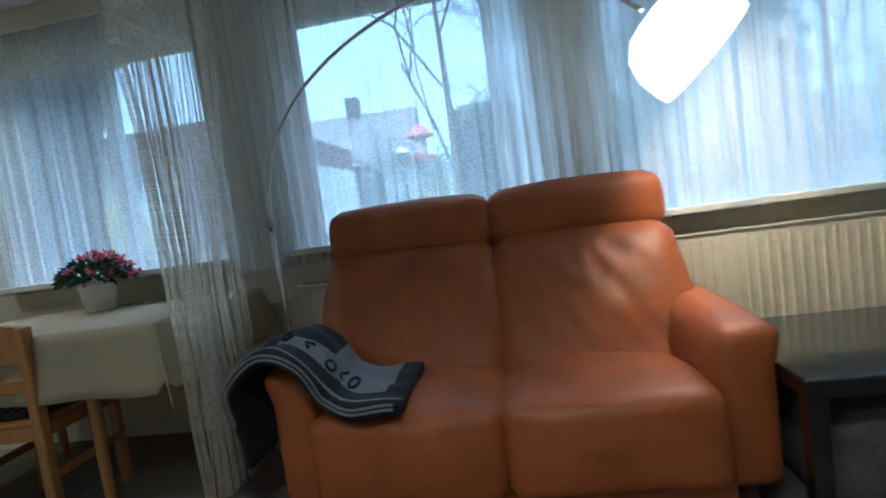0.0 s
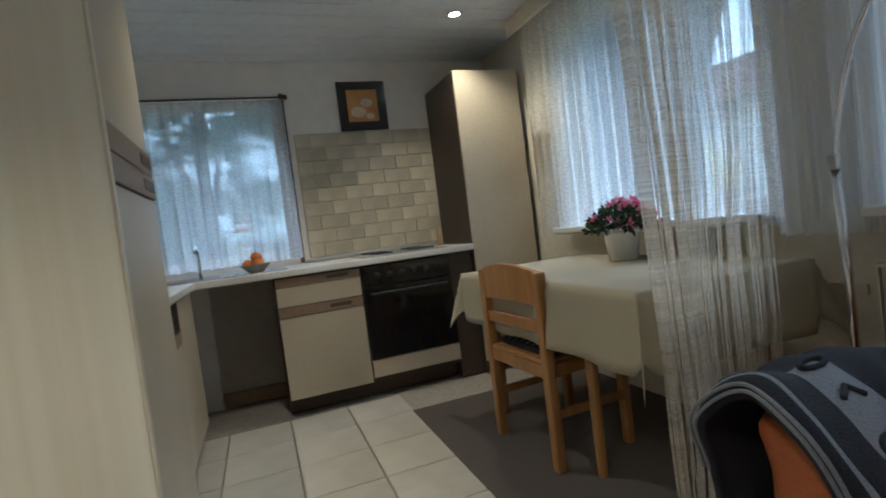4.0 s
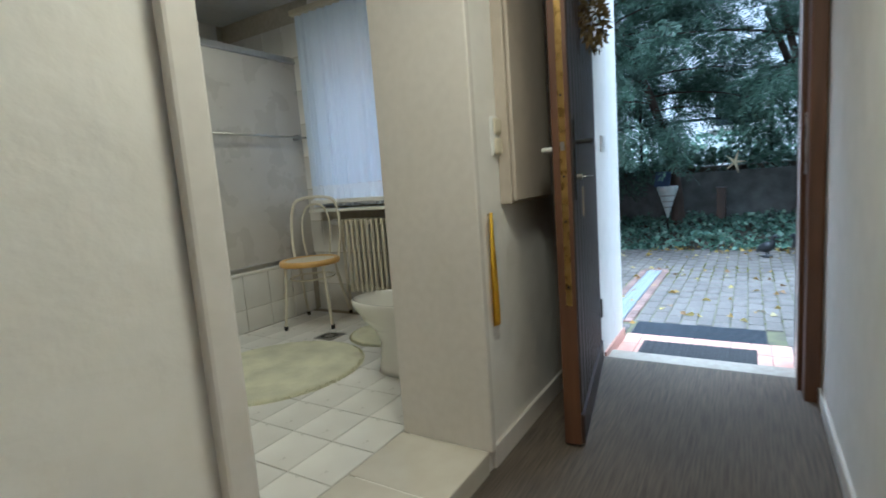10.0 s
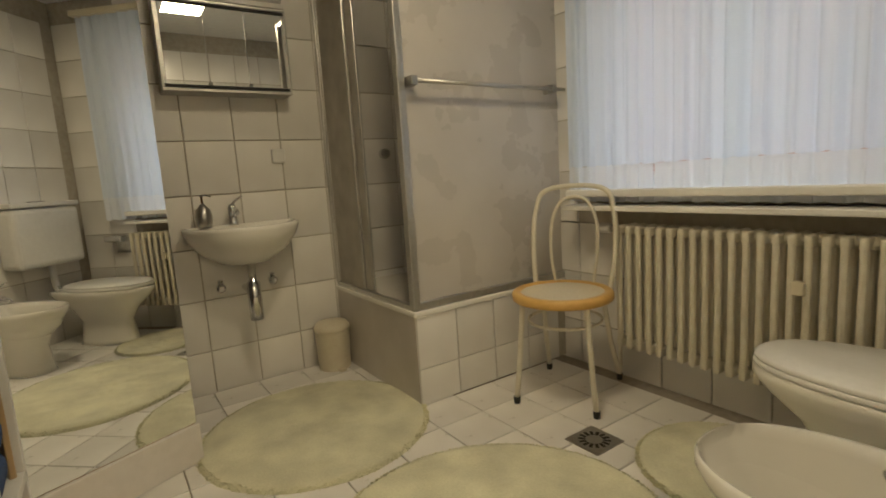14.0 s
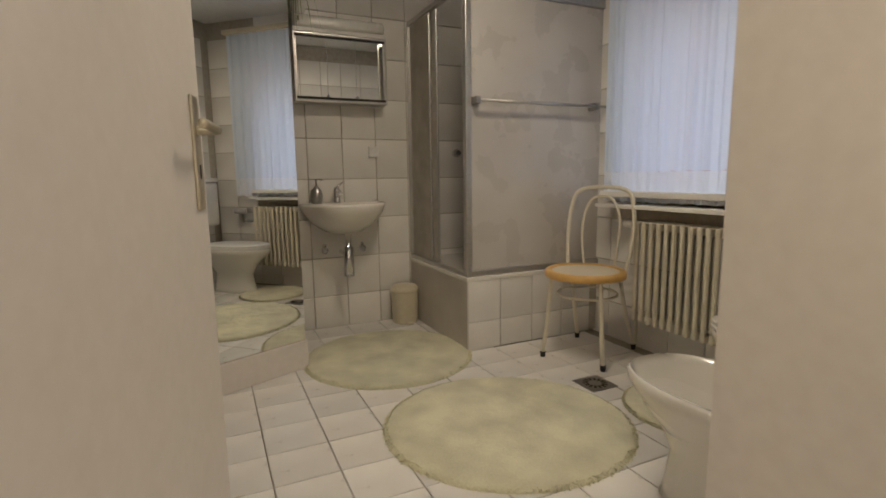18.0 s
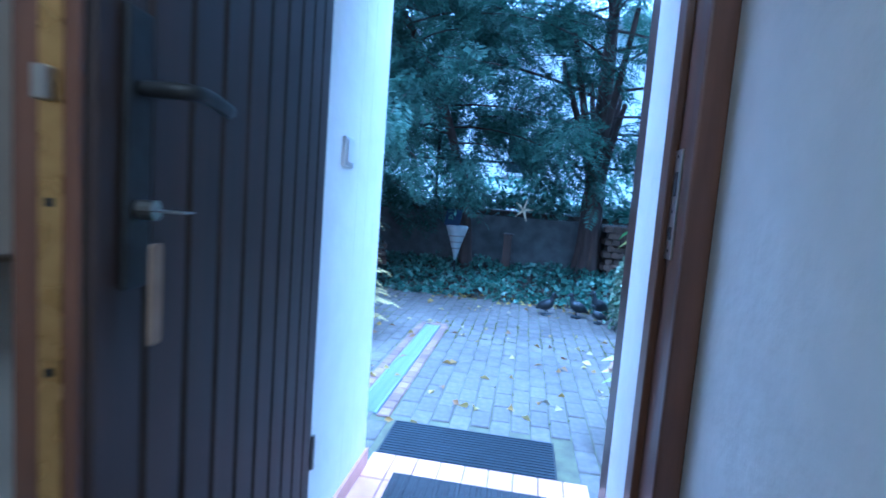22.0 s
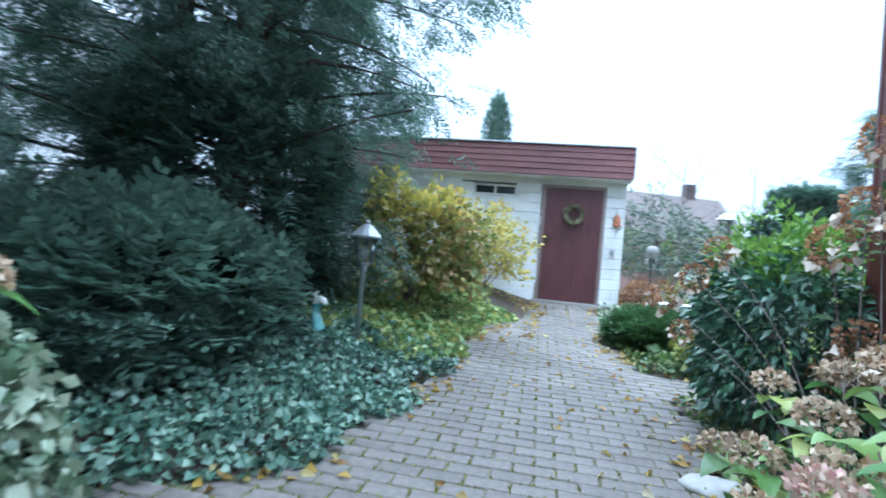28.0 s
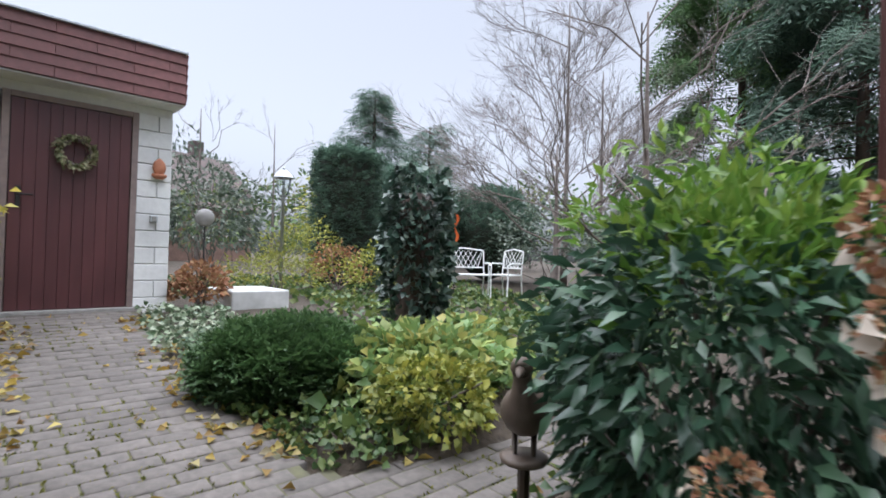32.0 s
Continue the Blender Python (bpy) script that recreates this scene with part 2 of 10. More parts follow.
CREAM_PLASTIC = mat("cream_plastic", (0.74, 0.68, 0.52), (0.70, 0.63, 0.47), 0.35, 40, 0.02)
WHITE_PLASTIC = mat("white_plastic", (0.80, 0.79, 0.76), (0.76, 0.75, 0.72), 0.35, 40, 0.02)
DOOR_GREY = mat("pale_grey_door_paint", (0.70, 0.66, 0.61), (0.66, 0.62, 0.57), 0.45, 30, 0.04, wide=0.06)
BLACK = mat("black_rubber", (0.02, 0.02, 0.02), (0.012, 0.012, 0.012), 0.6, 60, 0.2)
NAVY = mat("navy_knit_wool", (0.012, 0.014, 0.024), (0.006, 0.007, 0.013), 0.95, 240, 0.6, sheen=0.04)
GREY_KNIT = mat("pale_grey_knit_wool", (0.24, 0.25, 0.28), (0.18, 0.19, 0.22), 0.95, 240, 0.6, sheen=0.1)
CLOTH = mat("cream_tablecloth", (0.86, 0.80, 0.60), (0.82, 0.75, 0.54), 0.85, 220, 0.3, sheen=0.1, wide=0.08)
PILE = mat("pale_green_pile", (0.72, 0.70, 0.51), (0.64, 0.62, 0.44), 0.95, 130, 0.35, sheen=0.3, wide=0.25, big=5, depth=0.006)
PAVER = mat("grey_concrete_paver", (0.16, 0.14, 0.125), (0.11, 0.098, 0.086), 0.85, 24, 0.5, spread=0.12, wide=0.3)
SOIL = mat("dark_garden_soil", (0.085, 0.065, 0.045), (0.04, 0.03, 0.021), 0.95, 18, 0.8, depth=0.03)
JOINT = mat("mossy_joint_sand", (0.13, 0.125, 0.065), (0.085, 0.08, 0.05), 0.95, 14, 0.5)
BARK = mat("furrowed_bark", (0.10, 0.068, 0.052), (0.04, 0.028, 0.022), 0.9, 12, 1.0, stretch=(1, 1, 0.15), depth=0.03)
GREY_BARK = mat("grey_twig_bark", (0.19, 0.155, 0.135), (0.11, 0.09, 0.08), 0.9, 16, 0.6)
GARAGE_WHITE = mat("white_painted_brick", (0.80, 0.80, 0.79), (0.74, 0.74, 0.73), 0.7, 20, 0.3, spread=0.05)
RED_BOARD = mat("red_brown_painted_board", (0.098, 0.028, 0.021), (0.07, 0.02, 0.015), 0.5, 20, 0.12, stretch=(1, 1, 0.2), spread=0.08)
RED_WALL = mat("salmon_red_render", (0.52, 0.18, 0.13), (0.45, 0.15, 0.105), 0.85, 20, 0.3, wide=0.15)
CONCRETE = mat("grey_concrete", (0.36, 0.35, 0.33), (0.26, 0.25, 0.235), 0.85, 14, 0.4)
LAMP_GREY = mat("grey_painted_aluminium", (0.50, 0.52, 0.54), (0.42, 0.44, 0.46), 0.4, 30, 0.1, metal=0.4)
IRON = mat("dark_iron", (0.05, 0.05, 0.05), (0.03, 0.03, 0.03), 0.55, 30, 0.2, metal=0.6)
BRONZE = mat("dark_bronze_figure", (0.055, 0.06, 0.065), (0.03, 0.032, 0.035), 0.4, 20, 0.2, metal=0.5)
TERRA = mat("terracotta", (0.48, 0.20, 0.11), (0.38, 0.15, 0.08), 0.75, 16, 0.2)
RED_TILE = mat("red_fascia_shingle", (0.165, 0.064, 0.060), (0.12, 0.045, 0.042), 0.6, 20, 0.2, spread=0.12)
GLASS = pane_mat("clear_window_glass")
SHEER = sheer_mat("white_sheer_voile", (0.86, 0.86, 0.84), 0.5)
SHEER_THIN = sheer_mat("thin_sheer_net", (0.86, 0.86, 0.84), 0.52)
SHEER_DENSE = sheer_mat("white_curtain_cotton", (0.90, 0.90, 0.89), 0.14)
SHEER_WALL = sheer_mat("white_curtain_voile", (0.90, 0.90, 0.89), 0.12, through_light=0.35)
SHEER_FULL = sheer_mat("bluish_white_voile", (0.80, 0.83, 0.86), 0.26, through_light=0.62)
MIRROR = mat("mirror_silvering", (0.86, 0.87, 0.86), (0.85, 0.86, 0.85), 0.02, 5, 0.0, metal=1.0, wide=0.0)
MIRROR.node_tree.nodes["Principled BSDF"].inputs["Roughness"].links
for link in list(MIRROR.node_tree.nodes["Principled BSDF"].inputs["Roughness"].links):
    MIRROR.node_tree.links.remove(link)
MIRROR.node_tree.nodes["Principled BSDF"].inputs["Roughness"].default_value = 0.0


# ---- building helpers ----
def link_mesh(name, bm, material, smooth=False):
    me = bpy.data.meshes.new(name)
    bm.to_mesh(me)
    bm.free()
    if smooth:
        me.polygons.foreach_set("use_smooth", [True] * len(me.polygons))
    for m in material if isinstance(material, (list, tuple)) else [material]:
        me.materials.append(m)
    return new(name, me)


def part(name, bm, material, parent, label="", smooth=False):
    ob = link_mesh(name, bm, material, smooth)
    ob.parent = parent
    if label:
        tagged(ob, label)
    return ob


def thing(name, label, category, at=(0, 0, 0), rz=0.0, group="", kind=""):
    ob = new(name)
    ob.empty_display_size = 0.1
    ob.matrix_basis = pose(at[0], at[1], at[2], 0, 0, rz)
    return tagged(ob, label, category, group, kind)


def solid(name, bm, material, label="", category="", group="", kind="", smooth=False, m=None):
    ob = link_mesh(name, bm, material, smooth)
    if m is not None:
        ob.matrix_basis = m
    return tagged(ob, label, category, group, kind)


def add_box(bm, x0, x1, y0, y1, z0, z1, bevel=0.0, m=None, segs=2):
    r = bmesh.ops.create_cube(bm, size=1.0)
    vs = r["verts"]
    for v in vs:
        v.co = Vector((x0 + (v.co.x + 0.5) * (x1 - x0), y0 + (v.co.y + 0.5) * (y1 - y0), z0 + (v.co.z + 0.5) * (z1 - z0)))
    if bevel:
        es = list({e for v in vs for e in v.link_edges})
        out = bmesh.ops.bevel(bm, geom=es, offset=bevel, segments=segs, profile=0.5, affect="EDGES")
        vs = list({v for f in out["faces"] for v in f.verts} | {v for v in vs if v.is_valid})
    if m is not None:
        bmesh.ops.transform(bm, matrix=m, verts=vs)
    return vs


def box(x0, x1, y0, y1, z0, z1, bevel=0.0, m=None, segs=2):
    bm = bmesh.new()
    add_box(bm, x0, x1, y0, y1, z0, z1, bevel, m, segs)
    return bm


def add_tube(bm, pts, radius, sides=10, cap=True):
    """A round rod along points; radius may be one number or one for each point."""
    pts = [Vector(p) for p in pts]
    rad = radius if isinstance(radius, (list, tuple)) else [radius] * len(pts)
    rings, up = [], None
    for i, p in enumerate(pts):
        d = (pts[min(i + 1, len(pts) - 1)] - pts[max(i - 1, 0)]).normalized()
        if up is None:
            up = d.orthogonal().normalized()
        up = (up - d * up.dot(d)).normalized()
        side = d.cross(up)
        rings.append([bm.verts.new(p + (up * math.cos(a) + side * math.sin(a)) * rad[i]) for a in (2 * math.pi * k / sides for k in range(sides))])
    for a, b in zip(rings, rings[1:]):
        for k in range(sides):
            bm.faces.new((a[k], a[(k + 1) % sides], b[(k + 1) % sides], b[k]))
    if cap:
        bm.faces.new(list(reversed(rings[0])))
        bm.faces.new(rings[-1])
    return bm


def tube(pts, radius, sides=10):
    return add_tube(bmesh.new(), pts, radius, sides)


def add_lathe(bm, profile, sides=24, centre=(0, 0, 0), squash=(1, 1)):
    """A turned body from (radius, height) pairs."""
    rings = []
    for r, z in profile:
        rings.append([bm.verts.new((centre[0] + r * squash[0] * math.cos(2 * math.pi * k / sides), centre[1] + r * squash[1] * math.sin(2 * math.pi * k / sides), centre[2] + z)) for k in range(sides)])
    for a, b in zip(rings, rings[1:]):
        for k in range(sides):
            bm.faces.new((a[k], a[(k + 1) % sides], b[(k + 1) % sides], b[k]))
    bm.faces.new(list(reversed(rings[0])))
    bm.faces.new(rings[-1])
    return bm


def lathe(profile, sides=24, centre=(0, 0, 0), squash=(1, 1)):
    return add_lathe(bmesh.new(), profile, sides, centre, squash)


def bez(points, n=24):
    """A smooth line through the points (Catmull-Rom)."""
    p = [Vector(q) for q in points]
    p = [p[0] * 2 - p[1]] + p + [p[-1] * 2 - p[-2]]
    out = []
    for i in range(1, len(p) - 2):
        for k in range(n):
            t = k / n
            a, b, c, d = p[i - 1], p[i], p[i + 1], p[i + 2]
            out.append(0.5 * ((2 * b) + (c - a) * t + (2 * a - 5 * b + 4 * c - d) * t * t + (3 * b - a - 3 * c + d) * t ** 3))
    out.append(p[-2])
    return out


def cushion(x0, x1, y0, y1, z0, z1, bevel, puff=0.0, seed=0, cuts=10, crease=0.0):
    """A padded block: rounded edges, faces that swell, and a few soft creases."""
    bm = box(x0, x1, y0, y1, z0, z1)
    bmesh.ops.subdivide_edges(bm, edges=bm.edges[:], cuts=cuts, use_grid_fill=True)
    c = Vector(((x0 + x1) / 2, (y0 + y1) / 2, (z0 + z1) / 2))
    h = Vector(((x1 - x0) / 2, (y1 - y0) / 2, (z1 - z0) / 2))
    for v in bm.verts:
        q = v.co - c
        inner = Vector([max(-(h[i] - bevel), min(h[i] - bevel, q[i])) for i in range(3)])
        d = q - inner
        if d.length > 1e-6:
            q = inner + d.normalized() * min(bevel, max(abs(d.x), abs(d.y), abs(d.z)))
        u = [max(0.0, 1 - (q[i] / h[i]) ** 2) for i in range(3)]
        for i in range(3):
            o = [j for j in range(3) if j != i]
            q[i] += math.copysign(puff * u[o[0]] * u[o[1]] * (abs(q[i]) / h[i]) ** 4, q[i])
        if crease:
            f = noise.noise(Vector((q.x * 5 + seed, q.y * 5, q.z * 9))) + 0.5 * noise.noise(Vector((q.x * 14, q.y * 9 + seed, q.z * 16)))
            q += (q.normalized()) * f * crease
        v.co = c + q
    return bm


def wall(name, along, c0, c1, u0, u1, z0, z1, holes, material, label):
    """A wall c0..c1 thick along x or y, with openings (u0, u1, z0, z1) that go through it."""
    bm = bmesh.new()
    cuts = sorted({u0, u1, *[h[0] for h in holes], *[h[1] for h in holes]})
    for a, b in zip(cuts, cuts[1:]):
        mid = (a + b) / 2
        spans = [(z0, z1)]
        for h in holes:
            if h[0] < mid < h[1]:
                spans = [s for lo, hi in spans for s in ((lo, min(hi, h[2])), (max(lo, h[3]), hi)) if s[1] - s[0] > 1e-4]
        for lo, hi in spans:
            if along == "x":
                add_box(bm, a, b, c0, c1, lo, hi)
            else:
                add_box(bm, c0, c1, a, b, lo, hi)
    bmesh.ops.remove_doubles(bm, verts=bm.verts[:], dist=1e-5)
    seen = {}
    for f in bm.faces[:]:
        seen.setdefault(tuple(sorted(v.index for v in f.verts)), []).append(f)
    return solid(name, bm, material, label, "wall", kind="structure")


def curtain(along, c, u0, u1, z0, z1, folds, amp, n=0, seed=0, hem=0.0, flare=0.0):
    """Hanging folded cloth as one thin sheet along x or y."""
    bm = bmesh.new()
    n = n or int(folds * 10)
    rows = 14
    grid = []
    rnd = random.Random(seed)
    ph = [rnd.uniform(0, 6.28) for _ in range(4)]
    for j in range(rows + 1):
        w = j / rows
        line = []
        for i in range(n + 1):
            s = i / n
            d = amp * (0.55 + 0.45 * w) * (math.sin(2 * math.pi * folds * s + ph[0] + 0.7 * math.sin(5 * s + ph[1])) + 0.4 * math.sin(2 * math.pi * folds * 2.3 * s + ph[2] + 0.6 * w))
            u = u0 + (u1 - u0) * s + 0.25 * amp * math.sin(2 * math.pi * folds * 2 * s + ph[3])
            z = z1 - (z1 - z0) * w + (0.004 * math.sin(2 * math.pi * folds * s) if j == rows else 0)
            line.append(bm.verts.new((u, c + d, z) if along == "x" else (c + d, u, z)))
        grid.append(line)
    for j in range(rows):
        for i in range(n):
            bm.faces.new((grid[j][i], grid[j][i + 1], grid[j + 1][i + 1], grid[j + 1][i]))
    return bm


def pieces(name, parent, data, places, material_spread=None):
    """Alike pieces as objects that share one mesh."""
    for m in places:
        ob = bpy.data.objects.new(name, data)
        scene.collection.objects.link(ob)
        ob.parent = parent
        ob.matrix_basis = m


def slab_mesh(name, sx, sy, sz, bevel, material):
    """A bevelled piece centred on its foot, z from 0 to sz."""
    bm = bmesh.new()
    b = bevel
    lo = [(-sx / 2, -sy / 2), (sx / 2, -sy / 2), (sx / 2, sy / 2), (-sx / 2, sy / 2)]
    hi = [(-sx / 2 + b, -sy / 2 + b), (sx / 2 - b, -sy / 2 + b), (sx / 2 - b, sy / 2 - b), (-sx / 2 + b, sy / 2 - b)]
    rings = [[bm.verts.new((x, y, z)) for x, y in ring] for ring, z in ((lo, 0), (lo, sz - b), (hi, sz))]
    for a, c in zip(rings, rings[1:]):
        for k in range(4):
            bm.faces.new((a[k], a[(k + 1) % 4], c[(k + 1) % 4], c[k]))
    bm.faces.new(rings[-1])
    me = bpy.data.meshes.new(name)
    bm.to_mesh(me)
    bm.free()
    me.materials.append(material)
    return me


# ---- the house: floors, walls, ceilings ----
CEIL = 2.29
BATH_Z = 0.08

solid("floor_living", box(-3.05, 3.45, -1.585, 2.6, -0.25, -0.014), GROUT, "grey-brown screed floor under tiles and carpets", "floor", kind="structure")
solid("floor_bathroom", box(-3.15, -0.35, -4.75, -1.587, -0.25, BATH_Z - 0.012), GROUT, "bathroom floor bed with grey grout", "floor", kind="structure")
solid("carpet_hall", box(-2.885, -0.56, -1.584, -0.542, -0.013, 0.0), CARPET, "ribbed brown hall carpet laid wall to wall", "carpet", kind="structure")
bm = bmesh.new()
for x0, x1, y0, y1 in ((-2.08, 0.45, 1.385, 2.548), (0.45, 3.44, -1.54, 2.548), (-0.555, 0.45, -1.54, -0.3)):
    add_box(bm, x0, x1, y0, y1, -0.013, 0.002)
solid("carpet_living", bm, RUG_DARK, "dark taupe fitted carpet beside the tiles", "carpet", kind="structure")

wall("wall_west_kitchen", "y", -3.25, -2.99, -0.54, 2.85, -0.3, 2.6, [(0.02, 0.95, 0.93, 2.05)], WHITE_WALL, "white plastered kitchen wall with a window")
wall("wall_west_bathroom", "y", -3.38, -3.08, -4.95, -1.587, -0.3, 2.6, [(-3.66, -2.46, 0.97, 2.20)], WHITE_WALL, "white bathroom outer wall with a window")
wall("wall_entrance_outer", "y", -3.20, -3.101, -1.586, -0.5405, -0.3, 2.6, [(-1.495, -0.56, -0.3, 2.1)], WHITE_WALL, "white plastered outer reveal of the house door")
wall("wall_entrance", "y", -3.10, -2.80, -1.586, -0.5405, -0.3, 2.6, [(-1.495, -0.60, -0.3, 2.1)], WHITE_WALL, "white plastered reveal round the house door")
wall("wall_north", "x", 2.55, 2.85, -2.99, 3.4, -0.3, 2.6, [(-1.98, -0.72, 0.92, 2.12), (-0.28, 0.98, 0.92, 2.12), (1.22, 2.7, 0.88, 2.12)], CREAM_WALL, "cream living room wall with three windows")
wall("wall_hall_south", "x", -1.92, -1.586, -2.799, 3.4, -0.3, 2.6, [(-1.60, -0.64, BATH_Z, 2.1)], WHITE_WALL, "white rough plaster wall with the bathroom doorway")
wall("wall_bathroom_north", "x", -1.92, -1.587, -3.08, -2.80, -0.3, 2.6, [], WHITE_WALL, "white bathroom wall beside the toilet")
wall("wall_kitchen_hall", "x", -0.54, -0.232, -2.80, -0.52, -0.3, 2.6, [], WHITE_WALL, "white plaster wall between kitchen and hall")
wall("wall_east", "y", 3.4, 3.65, -1.89, 2.85, -0.3, 2.6, [], CREAM_WALL, "plain cream end wall of the living room")
wall("wall_bathroom_south", "x", -4.95, -4.705, -3.08, -0.3, -0.3, 2.6, [], WHITE_WALL, "bathroom wall behind the basin")
wall("wall_bathroom_east", "y", -0.42, -0.2, -4.705, -1.92, -0.3, 2.6, [], WHITE_WALL, "bathroom wall behind the open door")

bm = bmesh.new()
x = -2.99
while x < 3.39:
    w = min(0.148, 3.395 - x)
    add_box(bm, x + 0.003, x + w - 0.003, -0.21, 2.55, CEIL, CEIL + 0.012, 0.004, segs=1)
    x += 0.15
add_box(bm, -2.99, 3.4, -0.21, 2.55, CEIL + 0.01, 2.6)
solid("ceiling_living", bm, CEIL_WHITE, "white tongue-and-groove board ceiling", "ceiling", kind="structure")
bm = box(-2.8, 3.4, -1.585, -0.542, 2.36, 2.6)
add_box(bm, -0.55, 3.4, -0.542, -0.203, 2.36, 2.6)
solid("ceiling_hall", bm, CEIL_WHITE, "white hall ceiling", "ceiling", kind="structure")
solid("ceiling_bathroom", box(-3.08, -0.42, -4.705, -1.92, 2.50, 2.6), CEIL_WHITE, "off-white bathroom ceiling", "ceiling", kind="structure")
wall("wall_entrance_south", "y", -3.385, -3.201, -1.586, -1.495, -0.3, 2.6, [], WHITE_WALL, "white outer edge of the entrance reveal")
solid("roof_slab", box(-3.24, 3.8, -5.0, 2.86, 2.6, 3.2), CONCRETE, "flat roof over the house", "roof", kind="structure")

# door reveal of the bathroom: pale lining and architrave
bm = bmesh.new()
add_box(bm, -1.612, -1.595, -1.945, -1.565, BATH_Z, 2.1, 0.003)
add_box(bm, -0.664, -0.628, -1.945, -1.565, BATH_Z, 2.1, 0.006)
add_box(bm, -1.612, -0.628, -1.945, -1.565, 2.092, 2.112, 0.003)
add_box(bm, -1.625, -1.596, -1.582, -1.562, 0.086, 2.13, 0.004)
add_box(bm, -0.662, -0.60, -1.582, -1.555, 0.0, 2.13, 0.008)
add_box(bm, -1.625, -0.60, -1.582, -1.562, 2.105, 2.15, 0.004)
solid("door_frame_bathroom", bm, DOOR_GREY, "pale grey painted door lining of the bathroom", "door frame", kind="structure")

# step up to the bathroom
step = thing("step_bathroom", "low step faced with beige tiles up to the bathroom", "step", kind="structure")
for i in range(3):
    x0 = -1.594 + i * 0.317
    part("tile", box(x0 + 0.002, x0 + 0.314, -1.953, -1.575, 0.045, BATH_Z + 0.003, 0.004), TILE_FLOOR, step)
    part("riser_tile", box(x0 + 0.002, x0 + 0.314, -1.5855, -1.579, 0.0, 0.044, 0.002), TILE_FLOOR, step)
part("bed", box(-1.595, -0.645, -1.950, -1.586, -0.01, 0.046), GROUT, step)

# baseboards
bm = box(-2.62, -1.63, -1.5855, -1.57, 0.0, 0.085, 0.004)
add_box(bm, -2.62, -0.56, -0.553, -0.5405, 0.0, 0.07, 0.004)
solid("baseboard", bm, DOOR_GREY, "cream skirting board along the hall", "skirting", kind="structure")

# kitchen floor tiles
tile_me = slab_mesh("floor_tile", 0.327, 0.325, 0.012, 0.003, TILE_FLOOR)
holder = thing("floor_tiles_kitchen", "beige square kitchen floor tiles with brown joints", "tiles", kind="structure")
spots = []
for i in range(9):
    for j in range(5):
        cx, cy = -2.412 + 0.333 * i + 0.1665, 0.05 + 0.333 * j - 0.15
        if cy + 0.165 > 1.4 or cy < -0.2:
            continue
        spots.append(pose(cx, cy + 0.0, -0.0125 + 0.0004 * ((i * 7 + j * 3) % 3)))
pieces("floor_tile", holder, tile_me, spots)

# ---- windows ----
def window(name, along, c0, c1, u0, u1, z0, z1, splits, sill_side, label, sill=True):
    """Frame set in the wall, casements with glass, and an inner sill."""
    w = thing(name, label, "window", kind="structure")
    c = c0 + (c1 - c0) * 0.5
    def bx(a0, a1, b0, b1, lo, hi, bev=0.004):
        return box(a0, a1, b0, b1, lo, hi, bev) if along == "x" else box(b0, b1, a0, a1, lo, hi, bev)
    f = 0.055
    part("window_frame", bx(u0, u0 + f, c - 0.035, c + 0.035, z0, z1), WHITE_PLASTIC, w)
    part("window_frame", bx(u1 - f, u1, c - 0.035, c + 0.035, z0, z1), WHITE_PLASTIC, w)
    part("window_frame", bx(u0 + f, u1 - f, c - 0.035, c + 0.035, z0, z0 + f), WHITE_PLASTIC, w)
    part("window_frame", bx(u0 + f, u1 - f, c - 0.035, c + 0.035, z1 - f, z1), WHITE_PLASTIC, w)
    edges = [u0 + f] + [u0 + (u1 - u0) * s for s in splits] + [u1 - f]
    for s in splits:
        us = u0 + (u1 - u0) * s
        part("mullion", bx(us - 0.035, us + 0.035, c - 0.03, c + 0.03, z0 + f, z1 - f), WHITE_PLASTIC, w)
    for a, b in zip(edges, edges[1:]):
        g = part("pane", bx(a, b, c - 0.004, c + 0.004, z0 + f, z1 - f, 0.0), GLASS, w)
        g.visible_shadow = False
    if sill:
        inner = c0 if sill_side < 0 else c1
        lo, hi = (inner - 0.14, c - 0.035) if sill_side < 0 else (c + 0.035, inner + 0.14)
        part("window_sill", bx(u0 - 0.05, u1 + 0.05, lo, hi, z0 - 0.03, z0 + 0.002, 0.006), WHITE_PLASTIC, w)
    return w


window("window_1", "x", 2.55, 2.85, -1.98, -0.72, 0.92, 2.12, [0.5], -1, "white framed window beside the dining table")
window("window_2", "x", 2.55, 2.85, -0.28, 0.98, 0.92, 2.12, [], -1, "white framed window behind the sofa")
window("window_3", "x", 2.55, 2.85, 1.22, 2.7, 0.88, 2.12, [0.5], -1, "wide white framed window above the radiator")
window("window_4", "y", -3.25, -2.99, 0.02, 0.95, 0.93, 2.05, [], 1, "kitchen window with white frame", sill=False)
window("window_5", "y", -3.38, -3.08, -3.66, -2.46, 0.97, 2.20, [0.5], 1, "white framed bathroom window")


# ---- living room ----
def lamp(name, data_type, energy, colour, m, size=0.1, spot=None):
    d = bpy.data.lights.new(name, data_type)
    d.energy, d.color = energy, colour
    if data_type == "AREA":
        d.size = size
    else:
        d.shadow_soft_size = size
    if spot:
        d.spot_size, d.spot_blend = radians(spot), 0.6
    ob = new(name, d)
    ob.matrix_world = m
    return ob


